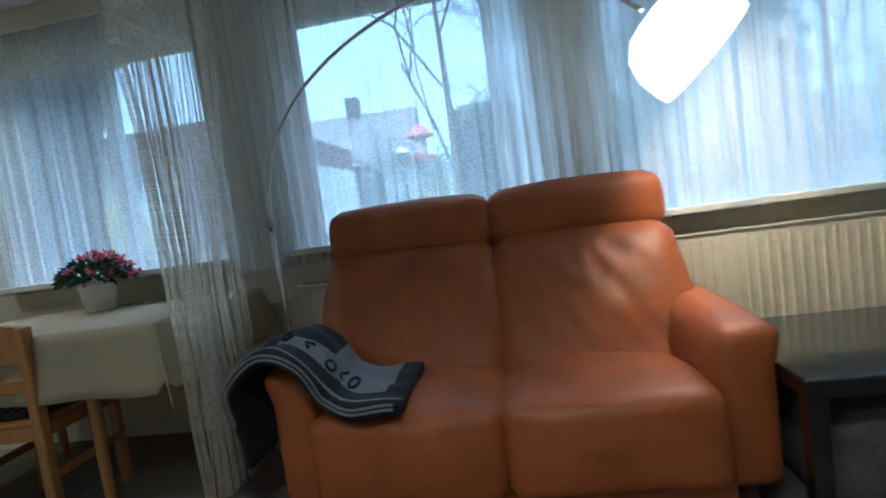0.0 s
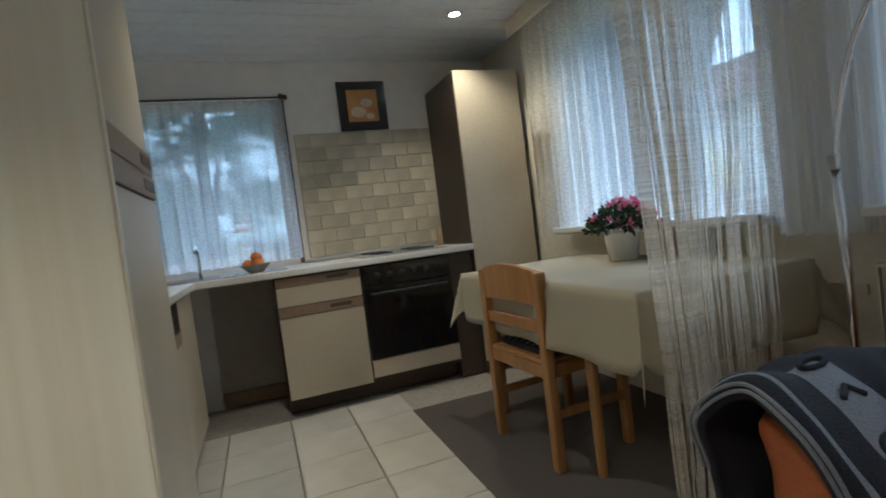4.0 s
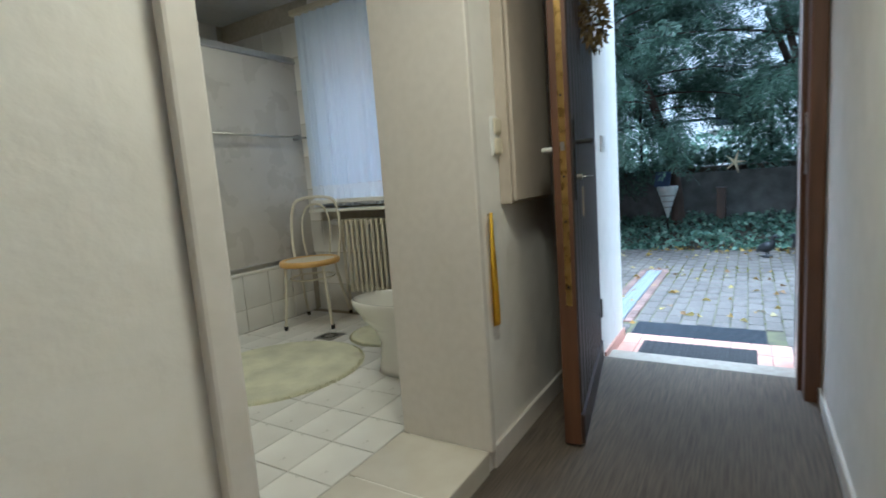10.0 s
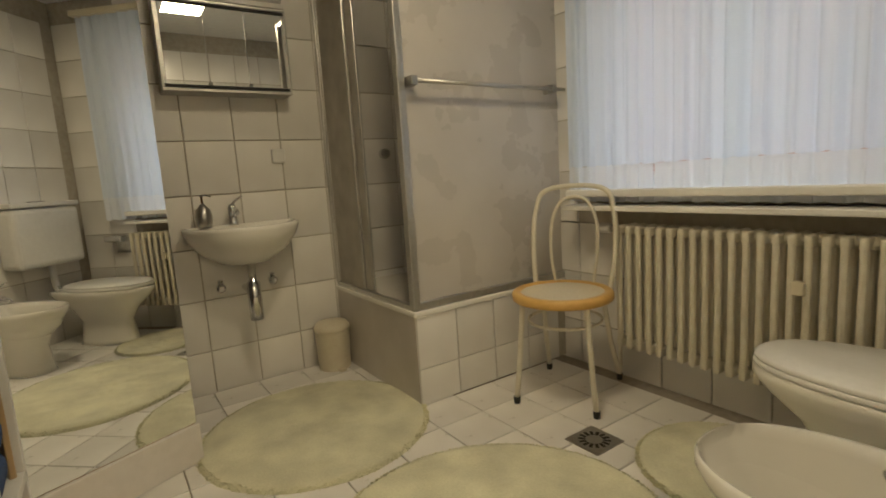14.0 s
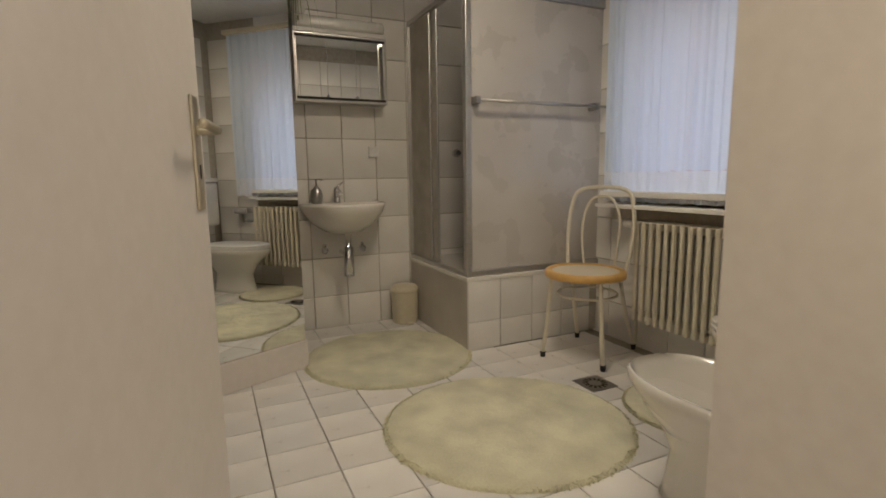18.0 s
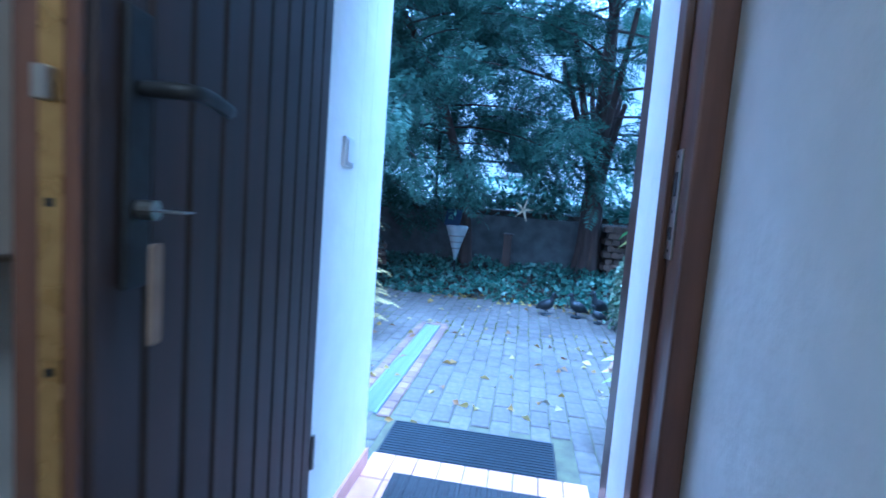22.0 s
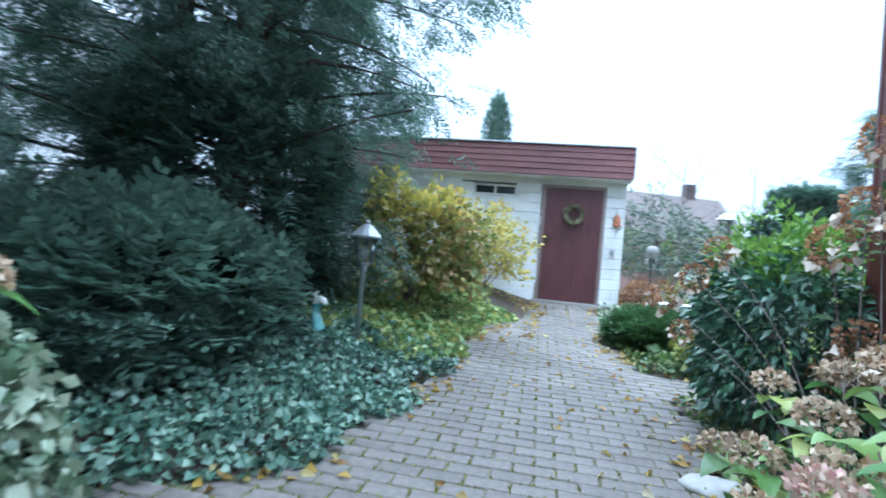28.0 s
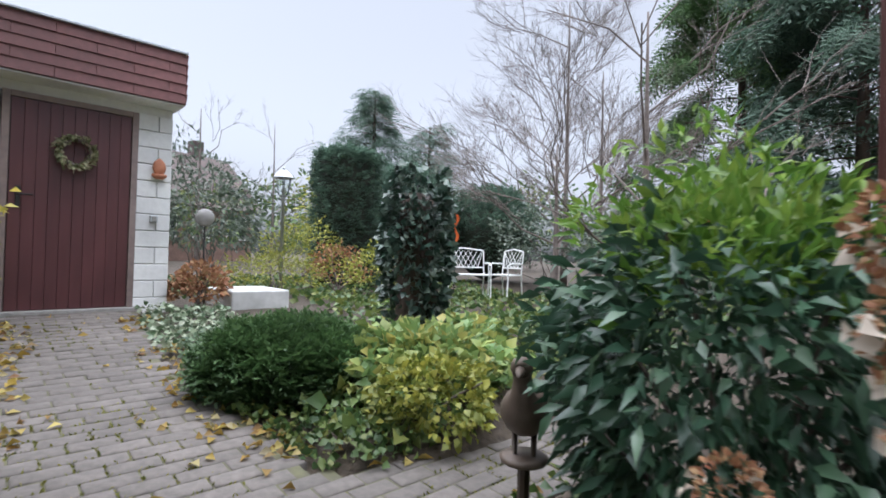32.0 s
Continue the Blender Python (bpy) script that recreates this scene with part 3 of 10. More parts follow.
def wrinkle(bm, seed, depth):
    """Long slack folds in leather, fanning out from the lower middle."""
    xs = [v.co.x for v in bm.verts]
    zs = [v.co.z for v in bm.verts]
    cx, z0, z1 = (min(xs) + max(xs)) / 2, min(zs), max(zs)
    for v in bm.verts:
        u, w = v.co.x - cx, (v.co.z - z0) / (z1 - z0)
        q = noise.noise(Vector((u * 16 + 5 * w, w * 2.2 - u * 3, seed))) + 0.6 * noise.noise(Vector((u * 34, w * 5, seed + 4)))
        fade = min(1.0, 5 * w) * min(1.0, 5 * (1 - w)) * min(1.0, 8 * (max(xs) - cx - abs(u)))
        v.co.y += depth * fade * (abs(q) ** 0.7) * (1 if q > 0 else -0.5)


def sofa():
    s = thing("sofa", "orange-brown leather two-seat sofa with high headrests", "sofa", (0.672, 2.055, 0))
    def X(bm):
        bmesh.ops.translate(bm, verts=bm.verts[:], vec=(-0.6, -2.0, 0))
        for v in bm.verts:
            v.co.x *= 1.07
            v.co.z += 0.07 * max(0.0, v.co.z - 0.45)
        return bm
    for i, (x0, x1) in enumerate(((-0.085, 0.598), (0.606, 1.285))):
        bm = cushion(max(x0, 0.045) - 0.006 * i, min(x1, 1.18) + 0.006 * (1 - i), 1.44, 2.06, 0.14, 0.425, 0.045, 0.03, 3 + i, 18, 0.007)
        for v in bm.verts:
            if v.co.z > 0.3:
                v.co.z -= max(0.0, v.co.y - 1.62) * 0.10
        part("seat_cushion", X(bm), LEATHER, s, smooth=True)
        bm = cushion(x0, x1, 1.90, 2.10, 0.32, 0.825, 0.06, 0.03, 7 + 5 * i, 26, 0.010 if i else 0.006)
        wrinkle(bm, 3 + i, 0.020 if i else 0.012)
        for v in bm.verts:
            v.co.y += (v.co.z - 0.4) * 0.68
        part("back_cushion", X(bm), LEATHER, s, smooth=True)
        bm = cushion(x0, x1, 2.235, 2.39, 0.80, 1.025, 0.055, 0.015, 11 + i, 12, 0.003)
        for v in bm.verts:
            v.co.y += (v.co.z - 0.8) * 0.12
        part("headrest", X(bm), LEATHER, s, smooth=True)
    for sx, x0, x1 in ((-1, -0.105, 0.055), (1, 1.17, 1.345)):
        bm = cushion(x0, x1, 1.54, 2.20, 0.08, 0.55, 0.05, 0.01, 20, 12, 0.003)
        for v in bm.verts:
            lift = max(0.0, (v.co.z - 0.3) / 0.3)
            v.co.x += sx * 0.045 * max(0.0, v.co.z - 0.45) / 0.15
            v.co.z += 0.05 * lift * (v.co.y - 1.5) * 0.8
            if v.co.z > 0.5 and v.co.y < 1.62:
                v.co.y -= (v.co.z - 0.5) * 0.30
        part("armrest", X(bm), LEATHER, s, smooth=True)
    part("base", X(box(0.02, 1.20, 1.50, 2.30, 0.05, 0.20, 0.02)), LEATHER, s, "leather plinth under the seats")
    part("back_panel", X(box(-0.08, 1.28, 2.30, 2.40, 0.08, 0.92, 0.03)), LEATHER, s, "plain leather rear panel")
    for x in (-0.02, 1.25):
        for y in (1.60, 2.1):
            part("foot", X(lathe([(0.03, 0.0), (0.03, 0.085)], 12, (x, y, 0))), WOOD_DARK, s)
    return s


sofa()


def blanket():
    """A thick folded knit throw over the arm, hanging outside and lying on the seat."""
    line = bez([(-0.16, 0.27), (-0.178, 0.45), (-0.15, 0.565), (-0.06, 0.605), (0.04, 0.585), (0.11, 0.48), (0.22, 0.448), (0.38, 0.438)], 8)
    nu, nv = len(line) - 1, 40
    bm = bmesh.new()

    def place(i, j, lift):
        a, b = line[max(0, i - 1)], line[min(nu, i + 1)]
        d = (b - a).normalized()
        n = Vector((-d.y, d.x))
        u, v = i / nu, j / nv
        w = 0.005 * math.sin(j * 0.5 + i * 0.25) + 0.010 * noise.noise(Vector((i * 0.16, j * 0.13, 2)))
        q = line[i] + n * (lift + w)
        return Vector((q.x + 0.012, 1.555 + 0.40 * v - 0.10 * u * u + 0.02 * math.sin(i * 0.35), q.y))
    layers = []
    for lift in (0.0, 0.045):
        layers.append([[bm.verts.new(place(i, j, lift * (1 - 0.5 * (abs(2 * j / nv - 1) ** 8)))) for i in range(nu + 1)] for j in range(nv + 1)])
    lo, hi = layers
    for j in range(nv):
        for i in range(nu):
            bm.faces.new((lo[j][i], lo[j + 1][i], lo[j + 1][i + 1], lo[j][i + 1]))
            f = bm.faces.new((hi[j][i], hi[j][i + 1], hi[j + 1][i + 1], hi[j + 1][i]))
            u, v = i / nu, j / nv
            if 0.42 < u < 0.93 and 0.24 < v <= 0.50:
                f.material_index = 1
            if 0.62 < u < 0.93 and v > 0.50:
                f.material_index = 1
            if 0.06 < v < 0.09 and u > 0.2:
                f.material_index = 1
    for j in range(nv):
        bm.faces.new((lo[j][0], hi[j][0], hi[j + 1][0], lo[j + 1][0]))
        bm.faces.new((lo[j][nu], lo[j + 1][nu], hi[j + 1][nu], hi[j][nu]))
    for i in range(nu):
        f = bm.faces.new((lo[0][i], lo[0][i + 1], hi[0][i + 1], hi[0][i]))
        bm.faces.new((lo[nv][i], hi[nv][i], hi[nv][i + 1], lo[nv][i + 1]))
    b = solid("blanket", bm, [NAVY, GREY_KNIT], "navy and grey knitted throw draped over the sofa arm", "blanket", smooth=True)
    for lift in (0.018, 0.032):
        pts = [place(i, 0, lift) + Vector((0, -0.004, 0)) for i in range(6, nu)]
        part("stripe", tube(pts, 0.0045, 6), GREY_KNIT, b, "pale stripe along the folded edge")
    for k in range(5):
        i, j = int((0.47 + 0.088 * k) * nu), int(0.38 * nv)
        p, q = place(i, j, 0.047), place(i + 1, j, 0.047)
        d = (q - p).normalized()
        s = (place(i, j + 1, 0.047) - p).normalized()
        if k % 2 == 0:
            pts = [p + d * math.cos(a) * 0.020 + s * math.sin(a) * 0.034 for a in (2 * math.pi * m / 14 for m in range(15))]
        else:
            pts = [p - s * 0.034 + d * 0.012, p - d * 0.010, p + s * 0.034 + d * 0.012]
        part("woven_mark", tube(pts, 0.006, 6), NAVY, b, "dark woven shape on the grey band")


blanket()


def dining_table():
    t = thing("dining_table", "wooden dining table under a cream cloth by the window", "table", (-1.17, 2.08, 0))
    part("tabletop", box(-0.665, 0.64, -0.365, 0.355, 0.715, 0.748, 0.006), WOOD_CHAIR, t)
    for x, y in ((0.25, -0.28), (-0.55, -0.28), (0.5, 0.3), (-0.55, 0.3)):
        part("leg", tube([(x, y, 0), (x, y, 0.716)], [0.019, 0.026], 10), WOOD_CHAIR, t)
    part("apron", box(-0.56, 0.52, -0.30, -0.28, 0.64, 0.716, 0.003), WOOD_CHAIR, t)


dining_table()


def tablecloth():
    x0, x1, y0, y1, z = -1.842, -0.525, 1.708, 2.44, 0.757
    drop, n = 0.275, 26
    bm = bmesh.new()
    grid = {}
    ext = 0.265
    xs = [x0 - ext + (x1 - x0 + 2 * ext) * i / 52 for i in range(53)]
    ys = [y0 - ext + (y1 - y0 + 2 * ext) * j / 34 for j in range(35)]
    for i, x in enumerate(xs):
        for j, y in enumerate(ys):
            ox = max(x0 - x, 0, x - x1)
            oy = max(y0 - y, 0, y - y1)
            px, py = min(max(x, x0), x1), min(max(y, y0), y1)
            d = math.hypot(ox, oy)
            sx = (1 if x > x1 else -1) if ox else 0
            sy = (1 if y > y1 else -1) if oy else 0
            out = 0.012 + 0.016 * min(d / 0.3, 1) * (1 + 0.8 * math.sin(x * 17 + y * 13))
            if ox and oy:
                k = min(ox, oy) / 0.3
                fold = 0.03 * math.sin((ox - oy) / 0.3 * 4.0) * k
                px += sx * (0.015 + 0.085 * k) + fold
                py += sy * (0.015 + 0.085 * k) - fold
            else:
                px += sx * out * min(d / 0.02, 1)
                py += sy * out * min(d / 0.02, 1)
            zz = z - max(0.0, d * (0.84 if ox and oy else 1.0) - 0.012) + (0.002 * noise.noise(Vector((x * 4, y * 4, 0))))
            grid[i, j] = bm.verts.new((px, py, max(zz, 0.34)))
    for i in range(52):
        for j in range(34):
            bm.faces.new((grid[i, j], grid[i + 1, j], grid[i + 1, j + 1], grid[i, j + 1]))
    bmesh.ops.solidify(bm, geom=bm.faces[:], thickness=0.003)
    solid("tablecloth", bm, CLOTH, "cream cotton tablecloth with hanging lace corners", "tablecloth", smooth=True)


tablecloth()


def dining_chair(x, y, rz):
    c = thing("dining_chair", "honey pine chair with ladder back and striped seat pad", "chair", (x, y, 0), rz)
    w = 0.225
    for sx in (-1, 1):
        part("back_leg", box(sx * w - 0.021, sx * w + 0.021, -0.022, 0.022, 0.0, 0.80, 0.008), WOOD_CHAIR, c)
        part("front_leg", box(sx * 0.20 - 0.02, sx * 0.20 + 0.02, 0.36, 0.40, 0.0, 0.43, 0.008), WOOD_CHAIR, c)
        part("stretcher", box(sx * 0.21 - 0.01, sx * 0.21 + 0.01, 0.02, 0.37, 0.20, 0.235, 0.004), WOOD_CHAIR, c)
        part("side_rail", box(sx * 0.21 - 0.011, sx * 0.21 + 0.011, 0.02, 0.37, 0.37, 0.425, 0.004), WOOD_CHAIR, c)
    bm = bmesh.new()
    n = 16
    rings = []
    for i in range(n + 1):
        s = i / n
        x = -w + 2 * w * s
        top = 0.80 + 0.03 * math.sin(math.pi * s) + 0.0
        bow = -0.02 * math.sin(math.pi * s)
        lo = 0.665 + 0.012 * math.sin(math.pi * s)
        rings.append([bm.verts.new((x, bow - 0.012, lo)), bm.verts.new((x, bow + 0.012, lo)), bm.verts.new((x, bow + 0.012, top)), bm.verts.new((x, bow - 0.012, top))])
    for a, b in zip(rings, rings[1:]):
        for k in range(4):
            bm.faces.new((a[k], a[(k + 1) % 4], b[(k + 1) % 4], b[k]))
    bm.faces.new(rings[0]), bm.faces.new(rings[-1])
    part("top_rail", bm, WOOD_CHAIR, c)
    part("back_slat", box(-w, w, -0.012, 0.010, 0.555, 0.605, 0.004), WOOD_CHAIR, c)
    part("back_rail", box(-w, w, -0.012, 0.012, 0.37, 0.425, 0.004), WOOD_CHAIR, c)
    part("front_rail", box(-0.2, 0.2, 0.37, 0.392, 0.37, 0.425, 0.004), WOOD_CHAIR, c)
    part("seat", box(-0.215, 0.215, -0.01, 0.41, 0.425, 0.445, 0.008), WOOD_CHAIR, c)
    pad = part("seat_pad", cushion(-0.20, 0.20, 0.03, 0.40, 0.443, 0.478, 0.015, 0.008, 3, 8), NAVY, c, "dark striped seat pad", smooth=True)
    for k in range(8):
        xx = -0.175 + 0.05 * k
        part("stripe", cushion(xx - 0.008, xx + 0.008, 0.035, 0.395, 0.470, 0.4815, 0.003, 0.003, 1, 3), GREY_KNIT, pad)
    return c


chair = dining_chair(-1.265, 1.675, 3)


def leaf_cloud(centres, normals, length, width, droop=0.3, seed=1, jitter=0.5, cup=0.12, rng=None, points=6):
    """Many single leaves as one list of vertices and faces: pointed blades folded along the midrib."""
    r = np.random.RandomState(seed)
    n = len(centres)
    c = np.asarray(centres, float)
    d = np.asarray(normals, float) + r.normal(0, jitter, (n, 3))
    d[:, 2] -= droop
    d /= np.linalg.norm(d, axis=1)[:, None] + 1e-9
    a = r.normal(0, 1, (n, 3))
    s = np.cross(d, a)
    s /= np.linalg.norm(s, axis=1)[:, None] + 1e-9
    u = np.cross(s, d)
    u *= np.sign(u[:, 2:3] + 0.3)
    L = length * r.uniform(0.65, 1.2, (n, 1))
    W = width * r.uniform(0.7, 1.2, (n, 1))
    base = c
    tip = c + d * L + u * (-0.12 * L)
    mid = c + d * L * 0.45 + u * (0.06 * L)
    le = mid + s * W * 0.5 + u * cup * W
    ri = mid - s * W * 0.5 + u * cup * W
    if points == 4:
        v = np.stack([base, ri, tip, le], 1).reshape(-1, 3)
        i = np.arange(n) * 4
        f = np.stack([i, i + 1, i + 2, i + 3], 1)
        return v, f
    v = np.stack([base, ri, tip, le, mid], 1).reshape(-1, 3)
    i = np.arange(n) * 5
    f = np.concatenate([np.stack([i, i + 1, i + 4], 1), np.stack([i + 1, i + 2, i + 4], 1), np.stack([i + 2, i + 3, i + 4], 1), np.stack([i + 3, i, i + 4], 1)])
    return v, f


def mesh_from(name, v, f, material, smooth=False):
    me = bpy.data.meshes.new(name)
    f = np.asarray(f, dtype=np.int32)
    k = f.shape[1]
    me.vertices.add(len(v))
    me.vertices.foreach_set("co", np.asarray(v, dtype=np.float32).ravel())
    me.loops.add(f.size)
    me.loops.foreach_set("vertex_index", f.ravel())
    me.polygons.add(len(f))
    me.polygons.foreach_set("loop_start", np.arange(0, f.size, k, dtype=np.int32))
    me.update(calc_edges=True)
    if smooth:
        me.polygons.foreach_set("use_smooth", [True] * len(f))
    me.materials.append(material)
    return me


def foliage(name, v, f, material, parent, label=""):
    ob = new(name, mesh_from(name, v, f, material))
    ob.parent = parent
    if label:
        tagged(ob, label)
    return ob


AZALEA_LEAF = leaf_mat("azalea_leaf", [(0.02, 0.035, 0.012), (0.035, 0.06, 0.02), (0.05, 0.08, 0.025)], 0.4)
AZALEA_BLOOM = leaf_mat("azalea_bloom", [(0.55, 0.06, 0.14), (0.65, 0.12, 0.22), (0.72, 0.20, 0.26)], 0.6)


def flower_pot():
    p = thing("flower_pot", "pink azalea in a white glazed pot on the table", "potted plant", (-1.262, 2.29, 0.758))
    part("pot", lathe([(0.056, 0), (0.064, 0.004), (0.083, 0.122), (0.088, 0.128), (0.088, 0.138), (0.077, 0.138), (0.073, 0.115)], 28), CERAMIC, p, "tapered pale pink-white pot", smooth=True)
    part("soil", lathe([(0.061, 0.105), (0.061, 0.112)], 20), SOIL, p)
    r = np.random.RandomState(4)
    q = r.normal(0, 1, (900, 3))
    q /= np.linalg.norm(q, axis=1)[:, None]
    q[:, 2] = np.abs(q[:, 2])
    c = q * r.uniform(0.55, 1, (900, 1)) * np.array([0.165, 0.15, 0.12]) + np.array([0, 0, 0.145])
    v, f = leaf_cloud(c, q, 0.035, 0.016, 0.1, 5, 0.6)
    foliage("foliage", v, f, AZALEA_LEAF, p)
    top = q[:26].copy()
    cs, ns = [], []
    for k in range(26):
        for _ in range(9):
            cs.append(top[k] * np.array([0.165, 0.15, 0.125]) + np.array([0, 0, 0.152]) + r.normal(0, 0.008, 3))
            ns.append(top[k] + r.normal(0, 0.5, 3))
    v, f = leaf_cloud(cs, ns, 0.026, 0.020, -0.1, 9, 0.5)
    foliage("blossom", v, f, AZALEA_BLOOM, p, "pink azalea blossom")


flower_pot()

# curtains of the north windows
c1 = tagged(link_mesh("curtain", curtain("x", 2.44, -2.2, -0.58, 0.88, 2.24, 17, 0.022, seed=1), SHEER), "white sheer net curtain before the window", "curtain", "net curtains")
tagged(link_mesh("curtain", curtain("x", 2.46, -0.62, -0.12, 0.84, 2.24, 8, 0.026, seed=2), SHEER_WALL), "gathered white side curtain", "curtain", "net curtains")
tagged(link_mesh("curtain", curtain("x", 2.45, -0.16, 0.80, 0.86, 2.24, 8, 0.018, seed=3), SHEER_THIN), "very thin net curtain before the window", "curtain", "net curtains")
tagged(link_mesh("curtain", curtain("x", 2.45, 0.74, 1.26, 0.86, 2.24, 8, 0.026, seed=4), SHEER_DENSE), "gathered white side curtain", "curtain", "net curtains")
tagged(link_mesh("curtain", curtain("x", 2.45, 1.24, 2.95, 0.84, 2.24, 20, 0.022, seed=5), SHEER_FULL), "white sheer net curtain before the window", "curtain", "net curtains")
pel = solid("curtain_pelmet", box(-2.25, 3.0, 2.37, 2.40, 2.19, 2.288, 0.004), CREAM_PLASTIC, "cream curtain pelmet along the ceiling", "pelmet")
part("curtain_track", box(-2.2, 2.95, 2.42, 2.48, 2.235, 2.285, 0.003), WHITE_PLASTIC, pel)

STRAND = sheer_mat("pale_thread", (0.92, 0.88, 0.78), 0.5)
sc = thing("string_curtain", "pale string curtain hanging as a room divider", "curtain", (-0.43, 1.90, 0))
rnd = random.Random(8)
strand_meshes = []
for k in range(8):
    lean = -0.10 + 0.035 * k
    pts = []
    for j in range(9):
        h = j / 8
        pts.append((rnd.uniform(-0.012, 0.012), -lean * (h - 0.45) + rnd.uniform(-0.008, 0.008), 2.26 - 2.22 * h))
    bm = tube(bez(pts, 3), 0.0009 + 0.0007 * (k % 3), 5)
    me = bpy.data.meshes.new("strand")
    bm.to_mesh(me)
    bm.free()
    me.materials.append(STRAND)
    strand_meshes.append(me)
for k in range(150):
    u = (k + rnd.uniform(-0.4, 0.4)) / 150
    u = u * u * 0.35 + u * 0.65 if k % 3 else u * u * 0.4
    ob = new("strand", strand_meshes[min(7, max(0, int(u * 8 + rnd.uniform(-0.6, 0.6))))])
    ob.parent = sc
    ob.matrix_basis = pose(rnd.uniform(-0.02, 0.02), -0.23 + 0.52 * u, 0.0)
part("rail", tube([(0, -0.36, 2.272), (0, 0.55, 2.272)], 0.012, 8), WHITE_PLASTIC, sc)


def arc_lamp():
    a = thing("arc_lamp", "chrome arc floor lamp with a glowing opal shade", "floor lamp", (-0.35, 2.37, 0))
    part("base", lathe([(0.15, 0.0), (0.15, 0.02), (0.14, 0.03), (0.02, 0.035)], 28), STEEL, a)
    part("pole", tube([(0, 0, 0.03), (0, 0, 0.6), (-0.015, 0, 1.06)], 0.013, 12), CHROME, a, smooth=True)
    part("sleeve", tube([(-0.016, 0, 1.045), (-0.018, 0, 1.09)], 0.019, 12), STEEL, a)
    line = bez([(-0.014, 0, 1.05), (0.02, 0, 1.27), (0.10, -0.01, 1.47), (0.27, -0.03, 1.655), (0.52, -0.07, 1.80), (0.85, -0.14, 1.89), (1.22, -0.24, 1.86), (1.50, -0.33, 1.74), (1.665, -0.37, 1.60)], 7)
    part("arc", tube(line, 0.0085, 10), CHROME, a, smooth=True)
    sh = lathe([(0.03, 0.20), (0.075, 0.195), (0.125, 0.16), (0.152, 0.10), (0.158, 0.03), (0.155, 0.0), (0.15, 0.0), (0.152, 0.03), (0.146, 0.10), (0.12, 0.152), (0.07, 0.186), (0.03, 0.19)], 32)
    ob = part("shade", sh, glow_mat("opal_glass_lit", (1.0, 0.80, 0.50), 0.5), a, "opal glass shade, lit", smooth=True)
    ob.matrix_basis = pose(1.85, -0.37, 1.415, 0, -47, 0) @ Matrix.Scale(1.22, 4)
    lamp("shade_light", "POINT", 4.5, (1.0, 0.72, 0.42), pose(1.44, 2.0, 1.47), 0.06)


arc_lamp()


def side_table():
    t = thing("side_table", "black lacquered side table beside the sofa", "side table", (1.78, 1.78, 0))
    part("tabletop", box(-0.32, 0.32, -0.32, 0.32, 0.40, 0.45, 0.005), BLACK_ENAMEL, t)
    for x in (-0.295, 0.295):
        for y in (-0.295, 0.295):
            part("leg", box(x - 0.024, x + 0.024, y - 0.024, y + 0.024, 0.0, 0.40, 0.003), BLACK_ENAMEL, t)


side_table()
b = solid("storage_bag", cushion(1.56, 1.92, 1.55, 1.95, 0.003, 0.30, 0.05, 0.02, 3, 8, 0.02), mat("grey_felt_bag", (0.14, 0.13, 0.135), (0.09, 0.085, 0.09), 0.95, 60, 0.5), "grey felt bag on the floor under the side table", "bag", smooth=True)
solid("living_rug", box(-0.35, 1.7, 0.4, 1.5, 0.002, 0.014, 0.004), mat("grey_mottled_rug", (0.36, 0.33, 0.31), (0.16, 0.15, 0.15), 0.95, 22, 0.6), "grey mottled rug in front of the sofa", "rug")


def panel_radiator(x0, x1, z0, z1):
    r = thing("radiator", "cream panel radiator below the window", "radiator", ((x0 + x1) / 2, 2.5, 0), group="panel radiators")
    h = (x1 - x0) / 2
    bm = box(-h, h, -0.035, -0.02, z0, z1 - 0.004, 0.004)
    k = int((x1 - x0) / 0.045)
    for i in range(k):
        x = -h + 0.03 + i * 0.045
        add_box(bm, x, x + 0.02, -0.04, -0.033, z0 + 0.03, z1 - 0.035, 0.003, segs=1)
    part("panel", bm, CREAM_METAL, r)
    part("rear_panel", box(-h, h, 0.0, 0.015, z0, z1 - 0.004, 0.003), CREAM_METAL, r)
    part("top_grille", box(-h - 0.004, h + 0.004, -0.045, 0.03, z1 - 0.012, z1, 0.003), CREAM_METAL, r)
    part("side_cover", box(-h - 0.006, -h, -0.045, 0.03, z0, z1, 0.002), CREAM_METAL, r)
    part("side_cover", box(h, h + 0.006, -0.045, 0.03, z0, z1, 0.002), CREAM_METAL, r)
    part("bracket", box(-h + 0.1, -h + 0.14, 0.015, 0.05, z0 + 0.1, z1 - 0.05), STEEL, r)


panel_radiator(-0.32, 0.95, 0.2, 0.74)
panel_radiator(1.1, 2.9, 0.2, 0.76)
solid("wall_cable_box", box(-0.52, -0.40, 2.535, 2.549, 0.62, 0.66, 0.004), CREAM_PLASTIC, "cream socket strip low on the wall", "socket")

# ---- kitchen ----
def front(name, parent, x, y0, y1, z0, z1, thick=0.018):
    return part(name, box(x, x + thick, y0 + 0.002, y1 - 0.002, z0, z1, 0.002), LAMINATE, parent)


